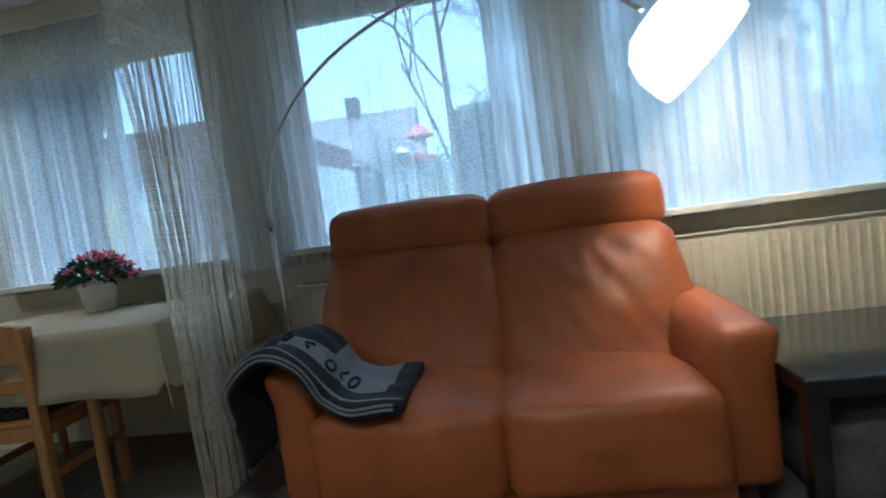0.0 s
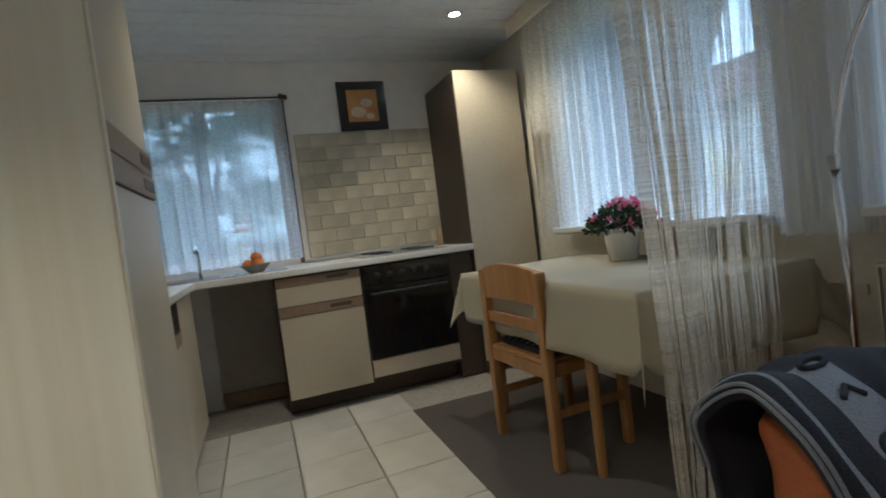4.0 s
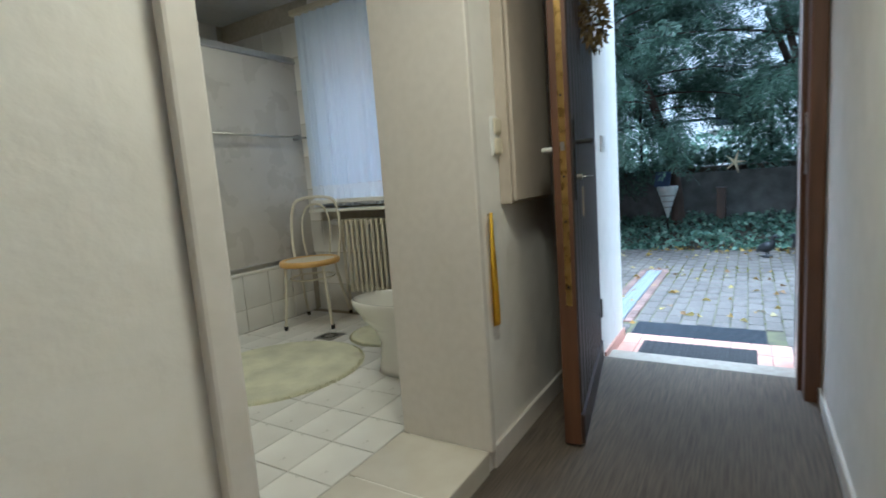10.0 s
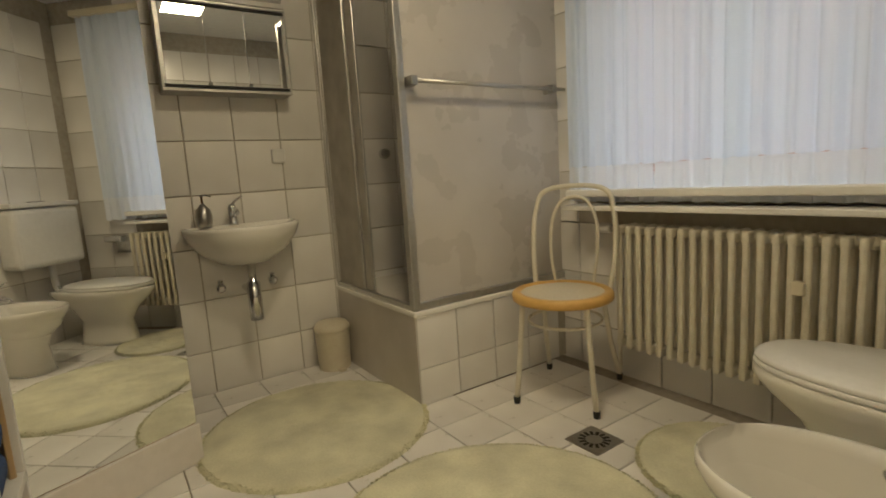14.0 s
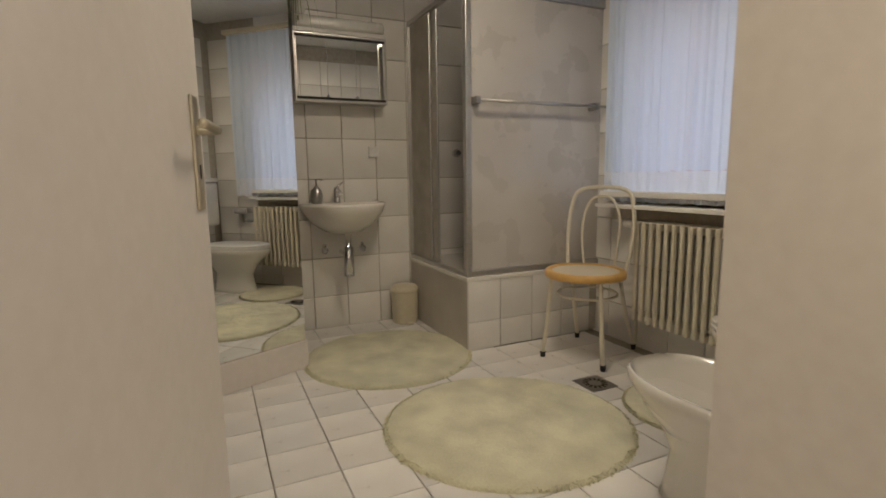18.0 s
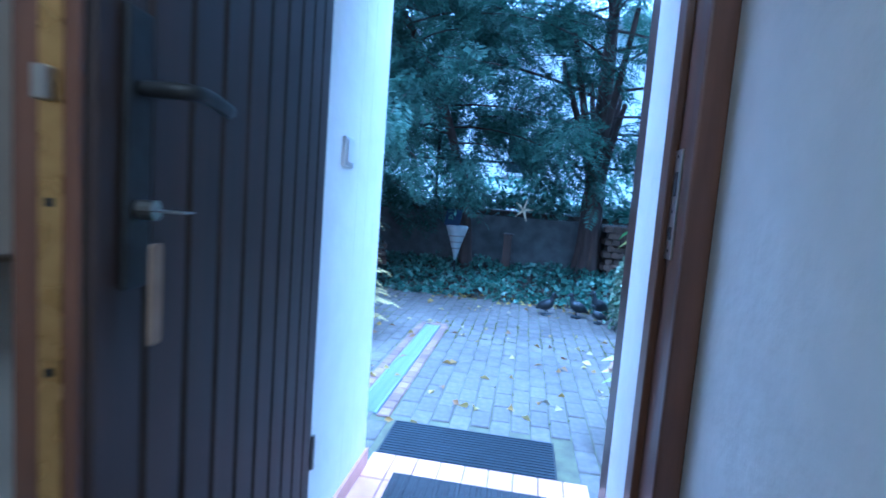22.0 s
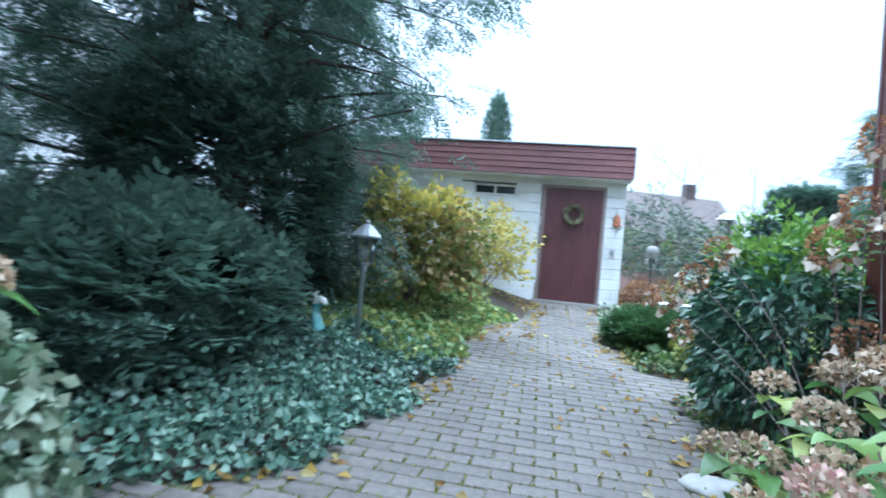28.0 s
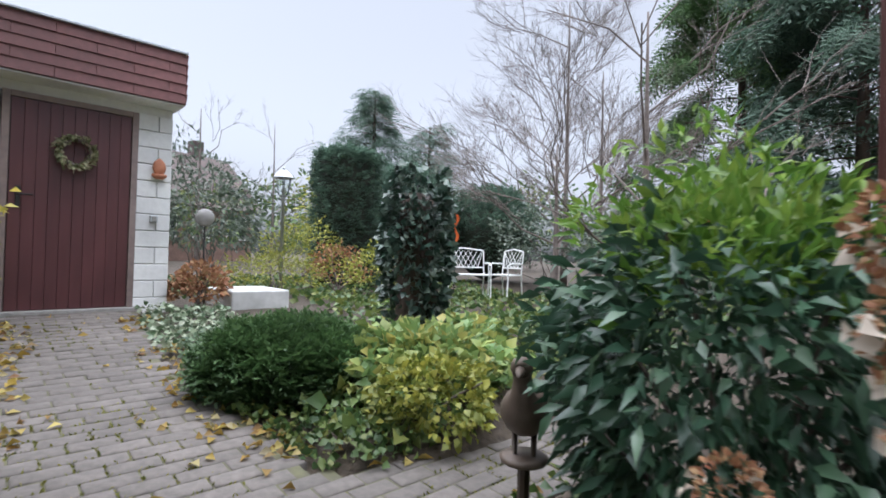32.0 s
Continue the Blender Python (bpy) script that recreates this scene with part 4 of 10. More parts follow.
k = thing("base_cabinet", "ivory kitchen base cabinet with brown grip rails", "cabinet", (-2.7, 1.0, 0))
part("body", box(-0.27, 0.25, -0.253, 0.253, 0.10, 0.838), DARK_BROWN, k)
part("plinth", box(-0.25, 0.16, -0.253, 0.257, 0.0, 0.10), DARK_BROWN, k, "recessed dark plinth")
part("drawer_front", box(0.25, 0.268, -0.25, 0.252, 0.66, 0.775, 0.002), LAMINATE, k)
r1 = part("grip_rail", box(0.25, 0.272, -0.25, 0.252, 0.777, 0.828, 0.003), BROWN_STRIP, k)
part("grip_slot", box(0.271, 0.2735, 0.05, 0.18, 0.795, 0.815), DARK_BROWN, r1)
part("door", box(0.25, 0.268, -0.25, 0.252, 0.105, 0.595, 0.002), LAMINATE, k)
r2 = part("grip_rail", box(0.25, 0.272, -0.25, 0.252, 0.598, 0.655, 0.003), BROWN_STRIP, k)
part("grip_slot", box(0.271, 0.2735, 0.05, 0.18, 0.618, 0.640), DARK_BROWN, r2)

ov = thing("oven", "built-in black oven with glass door and row of knobs", "oven", (-2.7, 1.557, 0))
part("body", box(-0.27, 0.25, -0.297, 0.297, 0.10, 0.838), DARK_BROWN, ov)
part("plinth", box(-0.25, 0.16, -0.30, 0.30, 0.0, 0.10), DARK_BROWN, ov)
cp = part("control_panel", box(0.25, 0.272, -0.294, 0.294, 0.70, 0.832, 0.004), BLACK_ENAMEL, ov)
for i in range(6):
    kb = lathe([(0.0205, 0), (0.0195, 0.018), (0.012, 0.022)], 16)
    bmesh.ops.transform(kb, matrix=pose(0.272, -0.2 + 0.08 * i, 0.766, 0, 90, 0), verts=kb.verts[:])
    part("knob", kb, BLACK, cp, smooth=True)
dr = part("door", box(0.25, 0.274, -0.294, 0.294, 0.245, 0.695, 0.004), BLACK_ENAMEL, ov, "black glass oven door")
part("door_handle", tube([(0.275, -0.25, 0.655), (0.305, -0.245, 0.655), (0.305, 0.245, 0.655), (0.275, 0.25, 0.655)], 0.009, 8), BLACK, dr)
part("bottom_panel", box(0.25, 0.27, -0.294, 0.294, 0.13, 0.238, 0.002), LAMINATE, ov, "ivory panel under the oven")
fl = thing("filler_panel", "dark filler panel beside the oven", "panel", (-2.7, 1.94, 0))
part("board", box(-0.27, 0.24, -0.08, 0.085, 0.0, 0.838, 0.002), DARK_BROWN, fl)

tc = thing("tall_cabinet", "tall ivory cupboard with dark brown sides", "cupboard", (-2.70, 2.268, 0))
part("side_panel", box(-0.288, 0.27, -0.238, -0.222, 0.0, 2.03, 0.001), DARK_BROWN, tc, "dark brown side panel")
part("side_panel", box(-0.288, 0.27, 0.222, 0.238, 0.0, 2.03, 0.001), DARK_BROWN, tc, "dark brown side panel")
part("top_panel", box(-0.288, 0.27, -0.222, 0.222, 2.01, 2.03), DARK_BROWN, tc)
part("back_panel", box(-0.288, -0.28, -0.222, 0.222, 0.0, 2.01), DARK_BROWN, tc)
part("door", box(0.27, 0.29, -0.238, 0.238, 0.08, 2.03, 0.002), LAMINATE, tc)
part("plinth", box(0.2, 0.24, -0.222, 0.222, 0.0, 0.078), DARK_BROWN, tc)

wt = solid("worktop", box(-2.988, -2.40, -0.198, 2.028, 0.84, 0.882, 0.008), WORKTOP, "white kitchen worktop running round the corner", "worktop")
part("return_top", box(-2.40, -1.275, -0.198, 0.33, 0.84, 0.882, 0.008), WORKTOP, wt)
part("upstand", box(-2.988, -2.968, 0.99, 2.028, 0.883, 0.91, 0.004), ALU, wt, "metal sealing strip along the tiles")
solid("knee_panel", box(-2.988, -2.97, 0.345, 0.745, 0.0, 0.838), mat("grey_wall_panel", (0.40, 0.36, 0.31), (0.35, 0.31, 0.27), 0.6, 20, 0.05), "grey back panel of the open knee space", "panel")
solid("knee_skirting", box(-2.968, -2.95, 0.345, 0.745, 0.0, 0.09, 0.003), BROWN_STRIP, "brown skirting in the knee space", "skirting")

hob = thing("hob", "steel hob with four round plates set into the worktop", "hob", (-2.66, 1.56, 0.882))
part("plate", box(-0.24, 0.24, -0.28, 0.28, 0.0, 0.006, 0.003), STEEL, hob)
for x, y, r in ((-0.11, -0.13, 0.09), (-0.11, 0.14, 0.073), (0.12, -0.13, 0.073), (0.12, 0.14, 0.09)):
    h = part("hotplate", lathe([(r, 0.006), (r, 0.016), (r - 0.004, 0.018), (0.02, 0.018), (0.018, 0.015)], 28, (x, y, 0)), BLACK, hob)
    part("trim_ring", lathe([(r + 0.006, 0.006), (r + 0.006, 0.012), (r + 0.001, 0.013)], 28, (x, y, 0)), CHROME, h)
sk = thing("sink", "steel sink with drainer below the window", "sink", (-2.70, 0.42, 0.882))
bm = box(-0.24, 0.24, -0.42, 0.42, 0.0, 0.005, 0.002)
for i in range(7):
    add_box(bm, -0.15, 0.15, 0.02 + i * 0.05, 0.04 + i * 0.05, 0.005, 0.009, 0.002, segs=1)
part("drainer", bm, STEEL, sk)
part("bowl_rim", box(-0.19, 0.19, -0.38, -0.02, 0.005, 0.009, 0.002), STEEL, sk)
# no hollow here: a thin black plate paints the shade of the bowl
part("bowl", box(-0.17, 0.17, -0.36, -0.04, 0.0085, 0.0095), BLACK_ENAMEL, sk, "flat black plate painted as the shade in the sink bowl")
part("tap", tube(bez([(-0.21, -0.1, 0.0), (-0.21, -0.1, 0.16), (-0.16, -0.1, 0.20), (-0.06, -0.1, 0.17)], 6), 0.011, 10), CHROME, sk, smooth=True)

fb = thing("fruit_bowl", "small stone bowl with oranges on the worktop", "bowl", (-2.52, 0.66, 0.882))
part("bowl", lathe([(0.035, 0.0), (0.04, 0.004), (0.085, 0.05), (0.088, 0.055), (0.082, 0.055), (0.04, 0.012), (0.01, 0.01)], 24), CONCRETE, fb, smooth=True)
ORANGE = mat("orange_peel", (0.75, 0.26, 0.03), (0.62, 0.18, 0.02), 0.45, 60, 0.15, spread=0.15)
for x, y, z in ((-0.03, 0.02, 0.055), (0.035, 0.02, 0.056), (0.0, -0.04, 0.055), (0.005, 0.01, 0.095)):
    bm = bmesh.new()
    bmesh.ops.create_uvsphere(bm, u_segments=14, v_segments=10, radius=0.034)
    for v in bm.verts:
        v.co = Vector((v.co.x, v.co.y, v.co.z * 0.92)) + Vector((x, y, z))
    part("orange", bm, ORANGE, fb, smooth=True)
solid("pepper_mill", lathe([(0.022, 0), (0.024, 0.01), (0.016, 0.05), (0.02, 0.085), (0.013, 0.10), (0.019, 0.12), (0.008, 0.145)], 18), mat("pale_turned_wood", (0.5, 0.36, 0.2), (0.42, 0.3, 0.16), 0.5, 30, 0.05), "small pale wooden mill beside the tall cupboard", "pepper mill", smooth=True, m=pose(-2.86, 1.96, 0.882))

# wall tiles over the hob, and on the end of the wall
wt_tiles = thing("wall_tiles_kitchen", "mottled tan wall tiles with pale joints behind the hob", "tiles", kind="structure")
part("mortar", box(-2.9895, -2.984, 1.022, 2.028, 0.912, 1.783), mat("pale_mortar", (0.62, 0.56, 0.44), (0.56, 0.50, 0.39), 0.9, 30, 0.2), wt_tiles)
me = slab_mesh("tile", 0.0945, 0.198, 0.0075, 0.003, TILE_TAN)
me_half = slab_mesh("tile", 0.0945, 0.097, 0.0075, 0.003, TILE_TAN)
rnd = random.Random(23)
for j in range(9):
    z = 0.960 + 0.0967 * j
    full = [1.126 + 0.201 * i for i in range(5)] if j % 2 else [1.2265 + 0.201 * i for i in range(4)]
    for data, row in ((me, full), (me_half, [] if j % 2 else [1.0755, 1.980])):
        pieces("tile", wt_tiles, data, [pose(-2.9845, y, z, 0, 90, 0) @ pose(0, 0, rnd.uniform(0, 0.0015), rnd.uniform(-0.6, 0.6), rnd.uniform(-0.6, 0.6), 0) for y in row])
me_end = slab_mesh("tile", 0.10, 0.101, 0.008, 0.004, TILE_TAN)
pieces("tile", wt_tiles, me_end, [pose(-0.578, -0.2325, 0.948 + 0.105 * j, -90, 0, 0) for j in range(6)])

pic = thing("picture", "painting of two cups in a broad black frame", "picture", (-2.986, 1.534, 1.963))
bm = box(-0.002, 0.02, -0.177, 0.177, -0.177, 0.177, 0.004)
part("picture_frame", bm, BLACK_ENAMEL, pic, "broad black frame")
part("canvas", box(0.02, 0.022, -0.112, 0.112, -0.115, 0.115), mat("ochre_paint", (0.62, 0.34, 0.10), (0.45, 0.22, 0.07), 0.7, 9, 0.1), pic)
CREAM_PAINT = mat("cream_paint", (0.75, 0.64, 0.48), (0.6, 0.5, 0.36), 0.7, 14, 0.1)
for y, z, r in ((-0.035, -0.045, 0.055), (0.03, 0.02, 0.045), (0.05, -0.075, 0.03)):
    bm = lathe([(r, 0), (r * 0.97, 0.002)], 20, squash=(0.7, 1))
    bmesh.ops.transform(bm, matrix=pose(0.022, y, z, 0, 90, 0), verts=bm.verts[:])
    part("painted_cup", bm, CREAM_PAINT, pic)
solid("small_picture", box(-2.34, -2.17, 2.53, 2.549, 1.32, 1.56, 0.004), BRASS, "narrow gilt picture frame on the cream wall", "picture")

tagged(link_mesh("curtain", curtain("y", -2.945, 0.0, 0.97, 0.93, 2.02, 9, 0.016, seed=12), SHEER), "white net curtain before the kitchen window", "curtain", "net curtains")
rod = solid("curtain_rod", tube([(-2.945, -0.02, 2.035), (-2.945, 0.99, 2.035)], 0.007, 8), DARK_BROWN, "thin dark curtain rod with round end", "curtain rod")
bm = bmesh.new()
bmesh.ops.create_uvsphere(bm, u_segments=12, v_segments=8, radius=0.018, matrix=Matrix.Translation((-2.945, 0.995, 2.035)))
part("finial", bm, DARK_BROWN, rod, smooth=True)
part("bracket", box(-2.989, -2.94, 0.96, 0.975, 2.025, 2.045), DARK_BROWN, rod)
solid("window_trim", box(-2.989, -2.975, 0.955, 0.985, 0.89, 2.07, 0.003), WOOD_FRAME, "wooden trim beside the kitchen window", "trim", kind="structure")

# south run: fridge housing, then a unit with a dark control panel
fh = thing("fridge_cabinet", "tall fridge housing with striped side and ivory doors", "cupboard", (-0.965, 0.1, 0))
part("side_panel", box(0.283, 0.305, -0.329, 0.294, 0.0, 2.27, 0.003), STRIPED, fh, "cream striped side panel")
part("side_panel", box(-0.305, -0.285, -0.296, 0.27, 0.0, 2.27, 0.002), LAMINATE, fh)
part("body", box(-0.284, 0.282, -0.296, 0.262, 0.08, 2.26), LAMINATE, fh)
part("plinth", box(-0.284, 0.282, -0.2, 0.22, 0.0, 0.08), DARK_BROWN, fh)
part("lower_door", box(-0.283, 0.281, 0.263, 0.285, 0.085, 1.225, 0.003), LAMINATE, fh)
for z in (1.228, 1.305):
    g = part("grip_rail", box(-0.283, 0.281, 0.263, 0.292, z, z + 0.073, 0.003), BROWN_STRIP, fh)
    part("grip_slot", box(-0.26, -0.12, 0.291, 0.294, z + 0.02, z + 0.055), DARK_BROWN, g)
part("upper_door", box(-0.283, 0.281, 0.263, 0.285, 1.381, 2.26, 0.003), LAMINATE, fh)
part("edge_trim", box(0.283, 0.306, 0.2945, 0.3015, 0.0, 2.27, 0.002), CREAM_PLASTIC, fh, "pale cream edge strip")
su = thing("dishwasher_unit", "ivory unit with a black control panel beside the fridge housing", "dishwasher", (-1.835, 0.06, 0))
part("body", box(-0.55, 0.555, -0.25, 0.23, 0.10, 0.838), LAMINATE, su)
part("plinth", box(-0.55, 0.555, -0.22, 0.16, 0.0, 0.1), DARK_BROWN, su)
part("control_panel", box(-0.05, 0.55, 0.23, 0.25, 0.70, 0.832, 0.003), BLACK_ENAMEL, su, "black control panel")
part("grip_rail", box(-0.05, 0.55, 0.23, 0.252, 0.64, 0.697, 0.003), BROWN_STRIP, su)
part("door", box(-0.05, 0.55, 0.23, 0.248, 0.105, 0.637, 0.003), LAMINATE, su)
part("door", box(-0.55, -0.054, 0.23, 0.248, 0.105, 0.832, 0.003), LAMINATE, su)

# ceiling spots; the brighter third is unseen, added to light the fridge housing
SPOT_GLOW = glow_mat("halogen_lit", (1.0, 0.84, 0.6), 5.0)
for i, (x, y) in enumerate(((-2.16, 1.98), (-1.6, 0.85), (0.75, -0.05))):
    s = thing("ceiling_spot", "recessed chrome ceiling spot, lit, in a set with one added fill spot", "ceiling lamp", (x, y, CEIL), group="ceiling spots")
    part("ring", lathe([(0.047, 0.002), (0.045, -0.007), (0.034, -0.008), (0.033, 0.0)], 24), CHROME, s)
    part("bulb", lathe([(0.031, -0.001), (0.029, -0.006), (0.01, -0.008)], 20), SPOT_GLOW, s)
    lamp("spot_and_fill_light", "SPOT", 14 if i == 2 else 6.5, (1.0, 0.70, 0.38), look((x, y, CEIL - 0.02), (x, y, 0)), 0.03, 120)


# ---- hall ----
def socket_plate(name, label, m, kinds, colour=CREAM_PLASTIC, pitch=0.0785):
    """A softly moulded plate with switches and sockets one below the other; it faces +z of m, top towards +y."""
    n = len(kinds)
    h = pitch * n
    p = thing(name, label, "switch")
    p.matrix_basis = m
    part("plate", cushion(-0.041, 0.041, -h / 2, h / 2, -0.012, 0.010, 0.010, 0.002, 1, 9), WHITE_PLASTIC, p, smooth=True)
    for i, kd in enumerate(kinds):
        y = h / 2 - pitch / 2 - pitch * i
        if kd == "switch":
            part("rocker", cushion(-0.028, 0.028, y - 0.028, y + 0.028, 0.004, 0.019, 0.006, 0.002, 2, 7), colour, p, smooth=True)
        elif kd == "round":
            part("rocker", lathe([(0.027, 0.009), (0.027, 0.014), (0.024, 0.018), (0.010, 0.020)], 28, (0, y, 0)), colour, p, smooth=True)
        elif kd == "lit":
            r = part("rocker", cushion(-0.031, 0.031, y - 0.026, y + 0.026, 0.004, 0.019, 0.006, 0.002, 2, 7), colour, p, smooth=True)
            part("lamp", cushion(-0.008, 0.008, y - 0.014, y - 0.008, 0.018, 0.021, 0.0012, 0.0, 1, 3), glow_mat("red_neon", (1.0, 0.08, 0.02), 0.5), r, "small glowing red lamp")
        else:
            s = part("socket", lathe([(0.032, 0.009), (0.032, 0.016), (0.029, 0.019), (0.0245, 0.019), (0.0225, 0.0128)], 32, (0, y, 0)), colour, p)
            part("socket_well", lathe([(0.0228, 0.0124), (0.0228, 0.0132)], 24, (0, y, 0)), colour, s)
            for dx in (-0.0095, 0.0095):
                part("socket_hole", lathe([(0.0036, 0.0131), (0.0036, 0.0138)], 10, (dx, y, 0)), BLACK, s)
            for dy in (-0.019, 0.019):
                part("earth_clip", box(-0.003, 0.003, y + dy - 0.0025, y + dy + 0.0025, 0.013, 0.017), STEEL, s)
    return p


socket_plate("switch_plate", "cream switch above a socket on the white wall end", pose(-0.519, -0.40, 1.139, 90, 0, 90), ["switch", "socket"], pitch=0.082)
socket_plate("switch_plate", "white plate with two switches, red lamp and socket", pose(-0.257, -1.5865, 1.166, 90, 0, 180), ["round", "lit", "socket"])
socket_plate("wall_socket", "single cream socket low on the plaster wall", pose(-0.38, -1.5865, 0.395, 90, 0, 180), ["socket"])
socket_plate("switch_plate", "cream double switch beside the bathroom door", pose(-1.815, -1.5865, 1.18, 90, 0, 180), ["switch", "switch"], pitch=0.07)

YELLOW = mat("yellow_plastic", (0.86, 0.56, 0.015), (0.80, 0.50, 0.012), 0.35, 20, 0.02)
sh = thing("shoehorn", "long yellow plastic shoehorn hanging on the wall", "shoehorn", (-1.715, -1.587, 0.712))
bm = bmesh.new()
rows = []
for i in range(17):
    s = i / 16
    z = 0.20 - 0.40 * s
    w = 0.012 + 0.018 * s + (0.004 * math.sin(math.pi * s))
    rows.append([bm.verts.new((x * w, 0.014 + 0.014 * (x * x - 1) * -0.6 * s, z)) for x in (-1, -0.5, 0, 0.5, 1)])
for a, b2 in zip(rows, rows[1:]):
    for q in range(4):
        bm.faces.new((a[q], a[q + 1], b2[q + 1], b2[q]))
bmesh.ops.solidify(bm, geom=bm.faces[:], thickness=0.004)
part("blade", bm, YELLOW, sh, smooth=True)
part("handle", tube(bez([(0.012, 0.012, -0.02), (0.02, 0.02, 0.08), (0.014, 0.02, 0.17), (0.0, 0.014, 0.20)], 5), 0.006, 8), YELLOW, sh)
part("label_tag", cushion(-0.034, -0.012, 0.010, 0.015, 0.02, 0.17, 0.002, 0.0, 1, 4), WHITE_PLASTIC, sh, "white plastic tag behind the blade")
part("nail", tube([(0, 0, 0.195), (0, 0.022, 0.197)], 0.003, 8), STEEL, sh)

wc = thing("wall_cabinet", "flat beige meter cupboard on the hall wall", "cupboard", (-2.03, -1.5865, 1.575))
METER_BEIGE = mat("beige_cupboard_paint", (0.52, 0.46, 0.38), (0.48, 0.42, 0.345), 0.5, 24, 0.05, wide=0.08)
part("body", box(-0.20, 0.20, 0.0, 0.045, -0.64, 0.62, 0.004), METER_BEIGE, wc)
part("door", box(-0.19, 0.19, 0.046, 0.062, -0.63, 0.61, 0.004), METER_BEIGE, wc)
HANGER = mat("dark_green_plastic", (0.02, 0.035, 0.03), (0.015, 0.025, 0.02), 0.4, 20, 0.0)
for z, colour, look_name in ((1.80, HANGER, "dark green plastic"), (1.93, WOOD_DARK, "dark brown wooden")):
    hk = thing("coat_hook", "iron wall hook beside the meter cupboard", "coat hook", (-1.79, -1.5865, z), group="coat hooks")
    part("plate", box(-0.015, 0.015, 0.0, 0.008, -0.03, 0.03, 0.003), IRON, hk)
    part("hook", tube(bez([(0, 0.008, 0.01), (0, 0.05, 0.015), (0, 0.075, -0.01), (0, 0.08, 0.03)], 5), 0.006, 8), IRON, hk)
    hg = thing("coat_hanger", look_name + " coat hanger on a wall hook", "coat hanger", (-1.79, -1.5865, z), group="coat hangers")
    part("hook_wire", tube(bez([(0.0, 0.072, 0.012), (0.0, 0.088, 0.022), (0.0, 0.10, 0.0), (0.0, 0.088, -0.022)], 5), 0.0025, 6), STEEL, hg)
    part("bow", tube(bez([(-0.06, 0.02, -0.06), (-0.03, 0.05, -0.035), (0.0, 0.088, -0.02), (0.06, 0.13, -0.03), (0.14, 0.19, -0.07)], 6), 0.010, 8), colour, hg, smooth=True)

# house door frame and leaf
fr = thing("door_frame_entrance", "brown wooden frame of the house door", "door frame", kind="structure")
bm = box(-2.80, -2.62, -0.60, -0.542, -0.03, 2.12, 0.006)
add_box(bm, -2.80, -2.735, -0.618, -0.599, -0.03, 2.07, 0.004)
part("jamb", bm, WOOD_FRAME, fr)
bm = box(-2.80, -2.70, -1.584, -1.495, -0.03, 2.12, 0.006)
part("jamb", bm, WOOD_FRAME, fr)
part("outer_board", box(-3.215, -3.102, -0.600, -0.562, -0.1, 2.095, 0.003), WOOD_DARK, fr, "dark red-brown board on the outer reveal")
part("head", box(-2.80, -2.62, -1.584, -0.542, 2.06, 2.12, 0.006), WOOD_FRAME, fr)
bm = box(-2.738, -2.686, -0.6045, -0.5995, 0.955, 1.205, 0.001)
st = part("strike_plate", bm, STEEL, fr, "worn steel strike plate")
part("latch_hole", box(-2.725, -2.70, -0.6055, -0.604, 1.10, 1.155), BLACK, st)
part("latch_hole", box(-2.725, -2.70, -0.6055, -0.604, 1.00, 1.03), BLACK, st)
for z in (0.975, 1.065, 1.190):
    part("screw", lathe([(0.004, 0), (0.004, 0.001)], 10, (0, 0, 0)), IRON, st).matrix_basis = pose(-2.712, -0.6046, z, 90, 0, 0)
solid("threshold", box(-2.90, -2.80, -1.495, -0.60, -0.10, -0.012, 0.003), ALU, "metal threshold of the house door", "threshold", kind="structure")

BOARD = mat("dark_door_board", (0.044, 0.026, 0.020), (0.022, 0.013, 0.010), 0.58, 26, 0.12, stretch=(1, 1, 0.08), spread=0.12)
dl = thing("door_entrance", "dark plank house door standing wide open", "door", (-2.797, -1.487, 0), 9.3, kind="structure")
LEAF = 0.915
part("core", box(0.0, LEAF, -0.058, -0.012, 0.012, 2.05), WOOD_DARK, dl)
for i in range(10):
    part("board", box(0.004 + 0.0911 * i, 0.0905 + 0.0911 * i, -0.012, 0.006, 0.13, 2.045, 0.006, segs=1), BOARD, dl)
part("kick_rail", box(0.004, LEAF, -0.012, 0.014, 0.012, 0.128, 0.006), BOARD, dl, "dark weather rail along the foot")
part("edge_strip", box(LEAF, LEAF + 0.007, -0.060, 0.002, 0.012, 2.05, 0.002), WOOD_FRAME, dl, "brown varnished closing edge")
ls = part("lock_strip", box(LEAF + 0.007, LEAF + 0.0095, -0.034, -0.012, 0.55, 1.75, 0.001), BRASS, dl, "long worn brass lock strip")
part("latch", box(LEAF + 0.0095, LEAF + 0.023, -0.03, -0.016, 1.11, 1.14, 0.002), STEEL, ls)
for z in (0.62, 0.86, 1.02, 1.30, 1.62):
    part("screw", box(LEAF + 0.0094, LEAF + 0.0105, -0.027, -0.019, z - 0.004, z + 0.004), IRON, ls)
HX = LEAF - 0.065
pl = part("door_plate", box(HX - 0.022, HX + 0.022, 0.006, 0.014, 0.93, 1.22, 0.004), IRON, dl, "dark wrought handle plate")
part("door_handle", tube(bez([(HX, 0.012, 1.14), (HX, 0.06, 1.14), (HX - 0.035, 0.066, 1.142), (HX - 0.105, 0.06, 1.138)], 5), 0.009, 8), IRON, pl, smooth=True)
ck = part("cylinder", lathe([(0.011, 0.0), (0.011, 0.02)], 14), STEEL, dl)
ck.matrix_basis = pose(HX, 0.012, 1.015, -90, 0, 0)
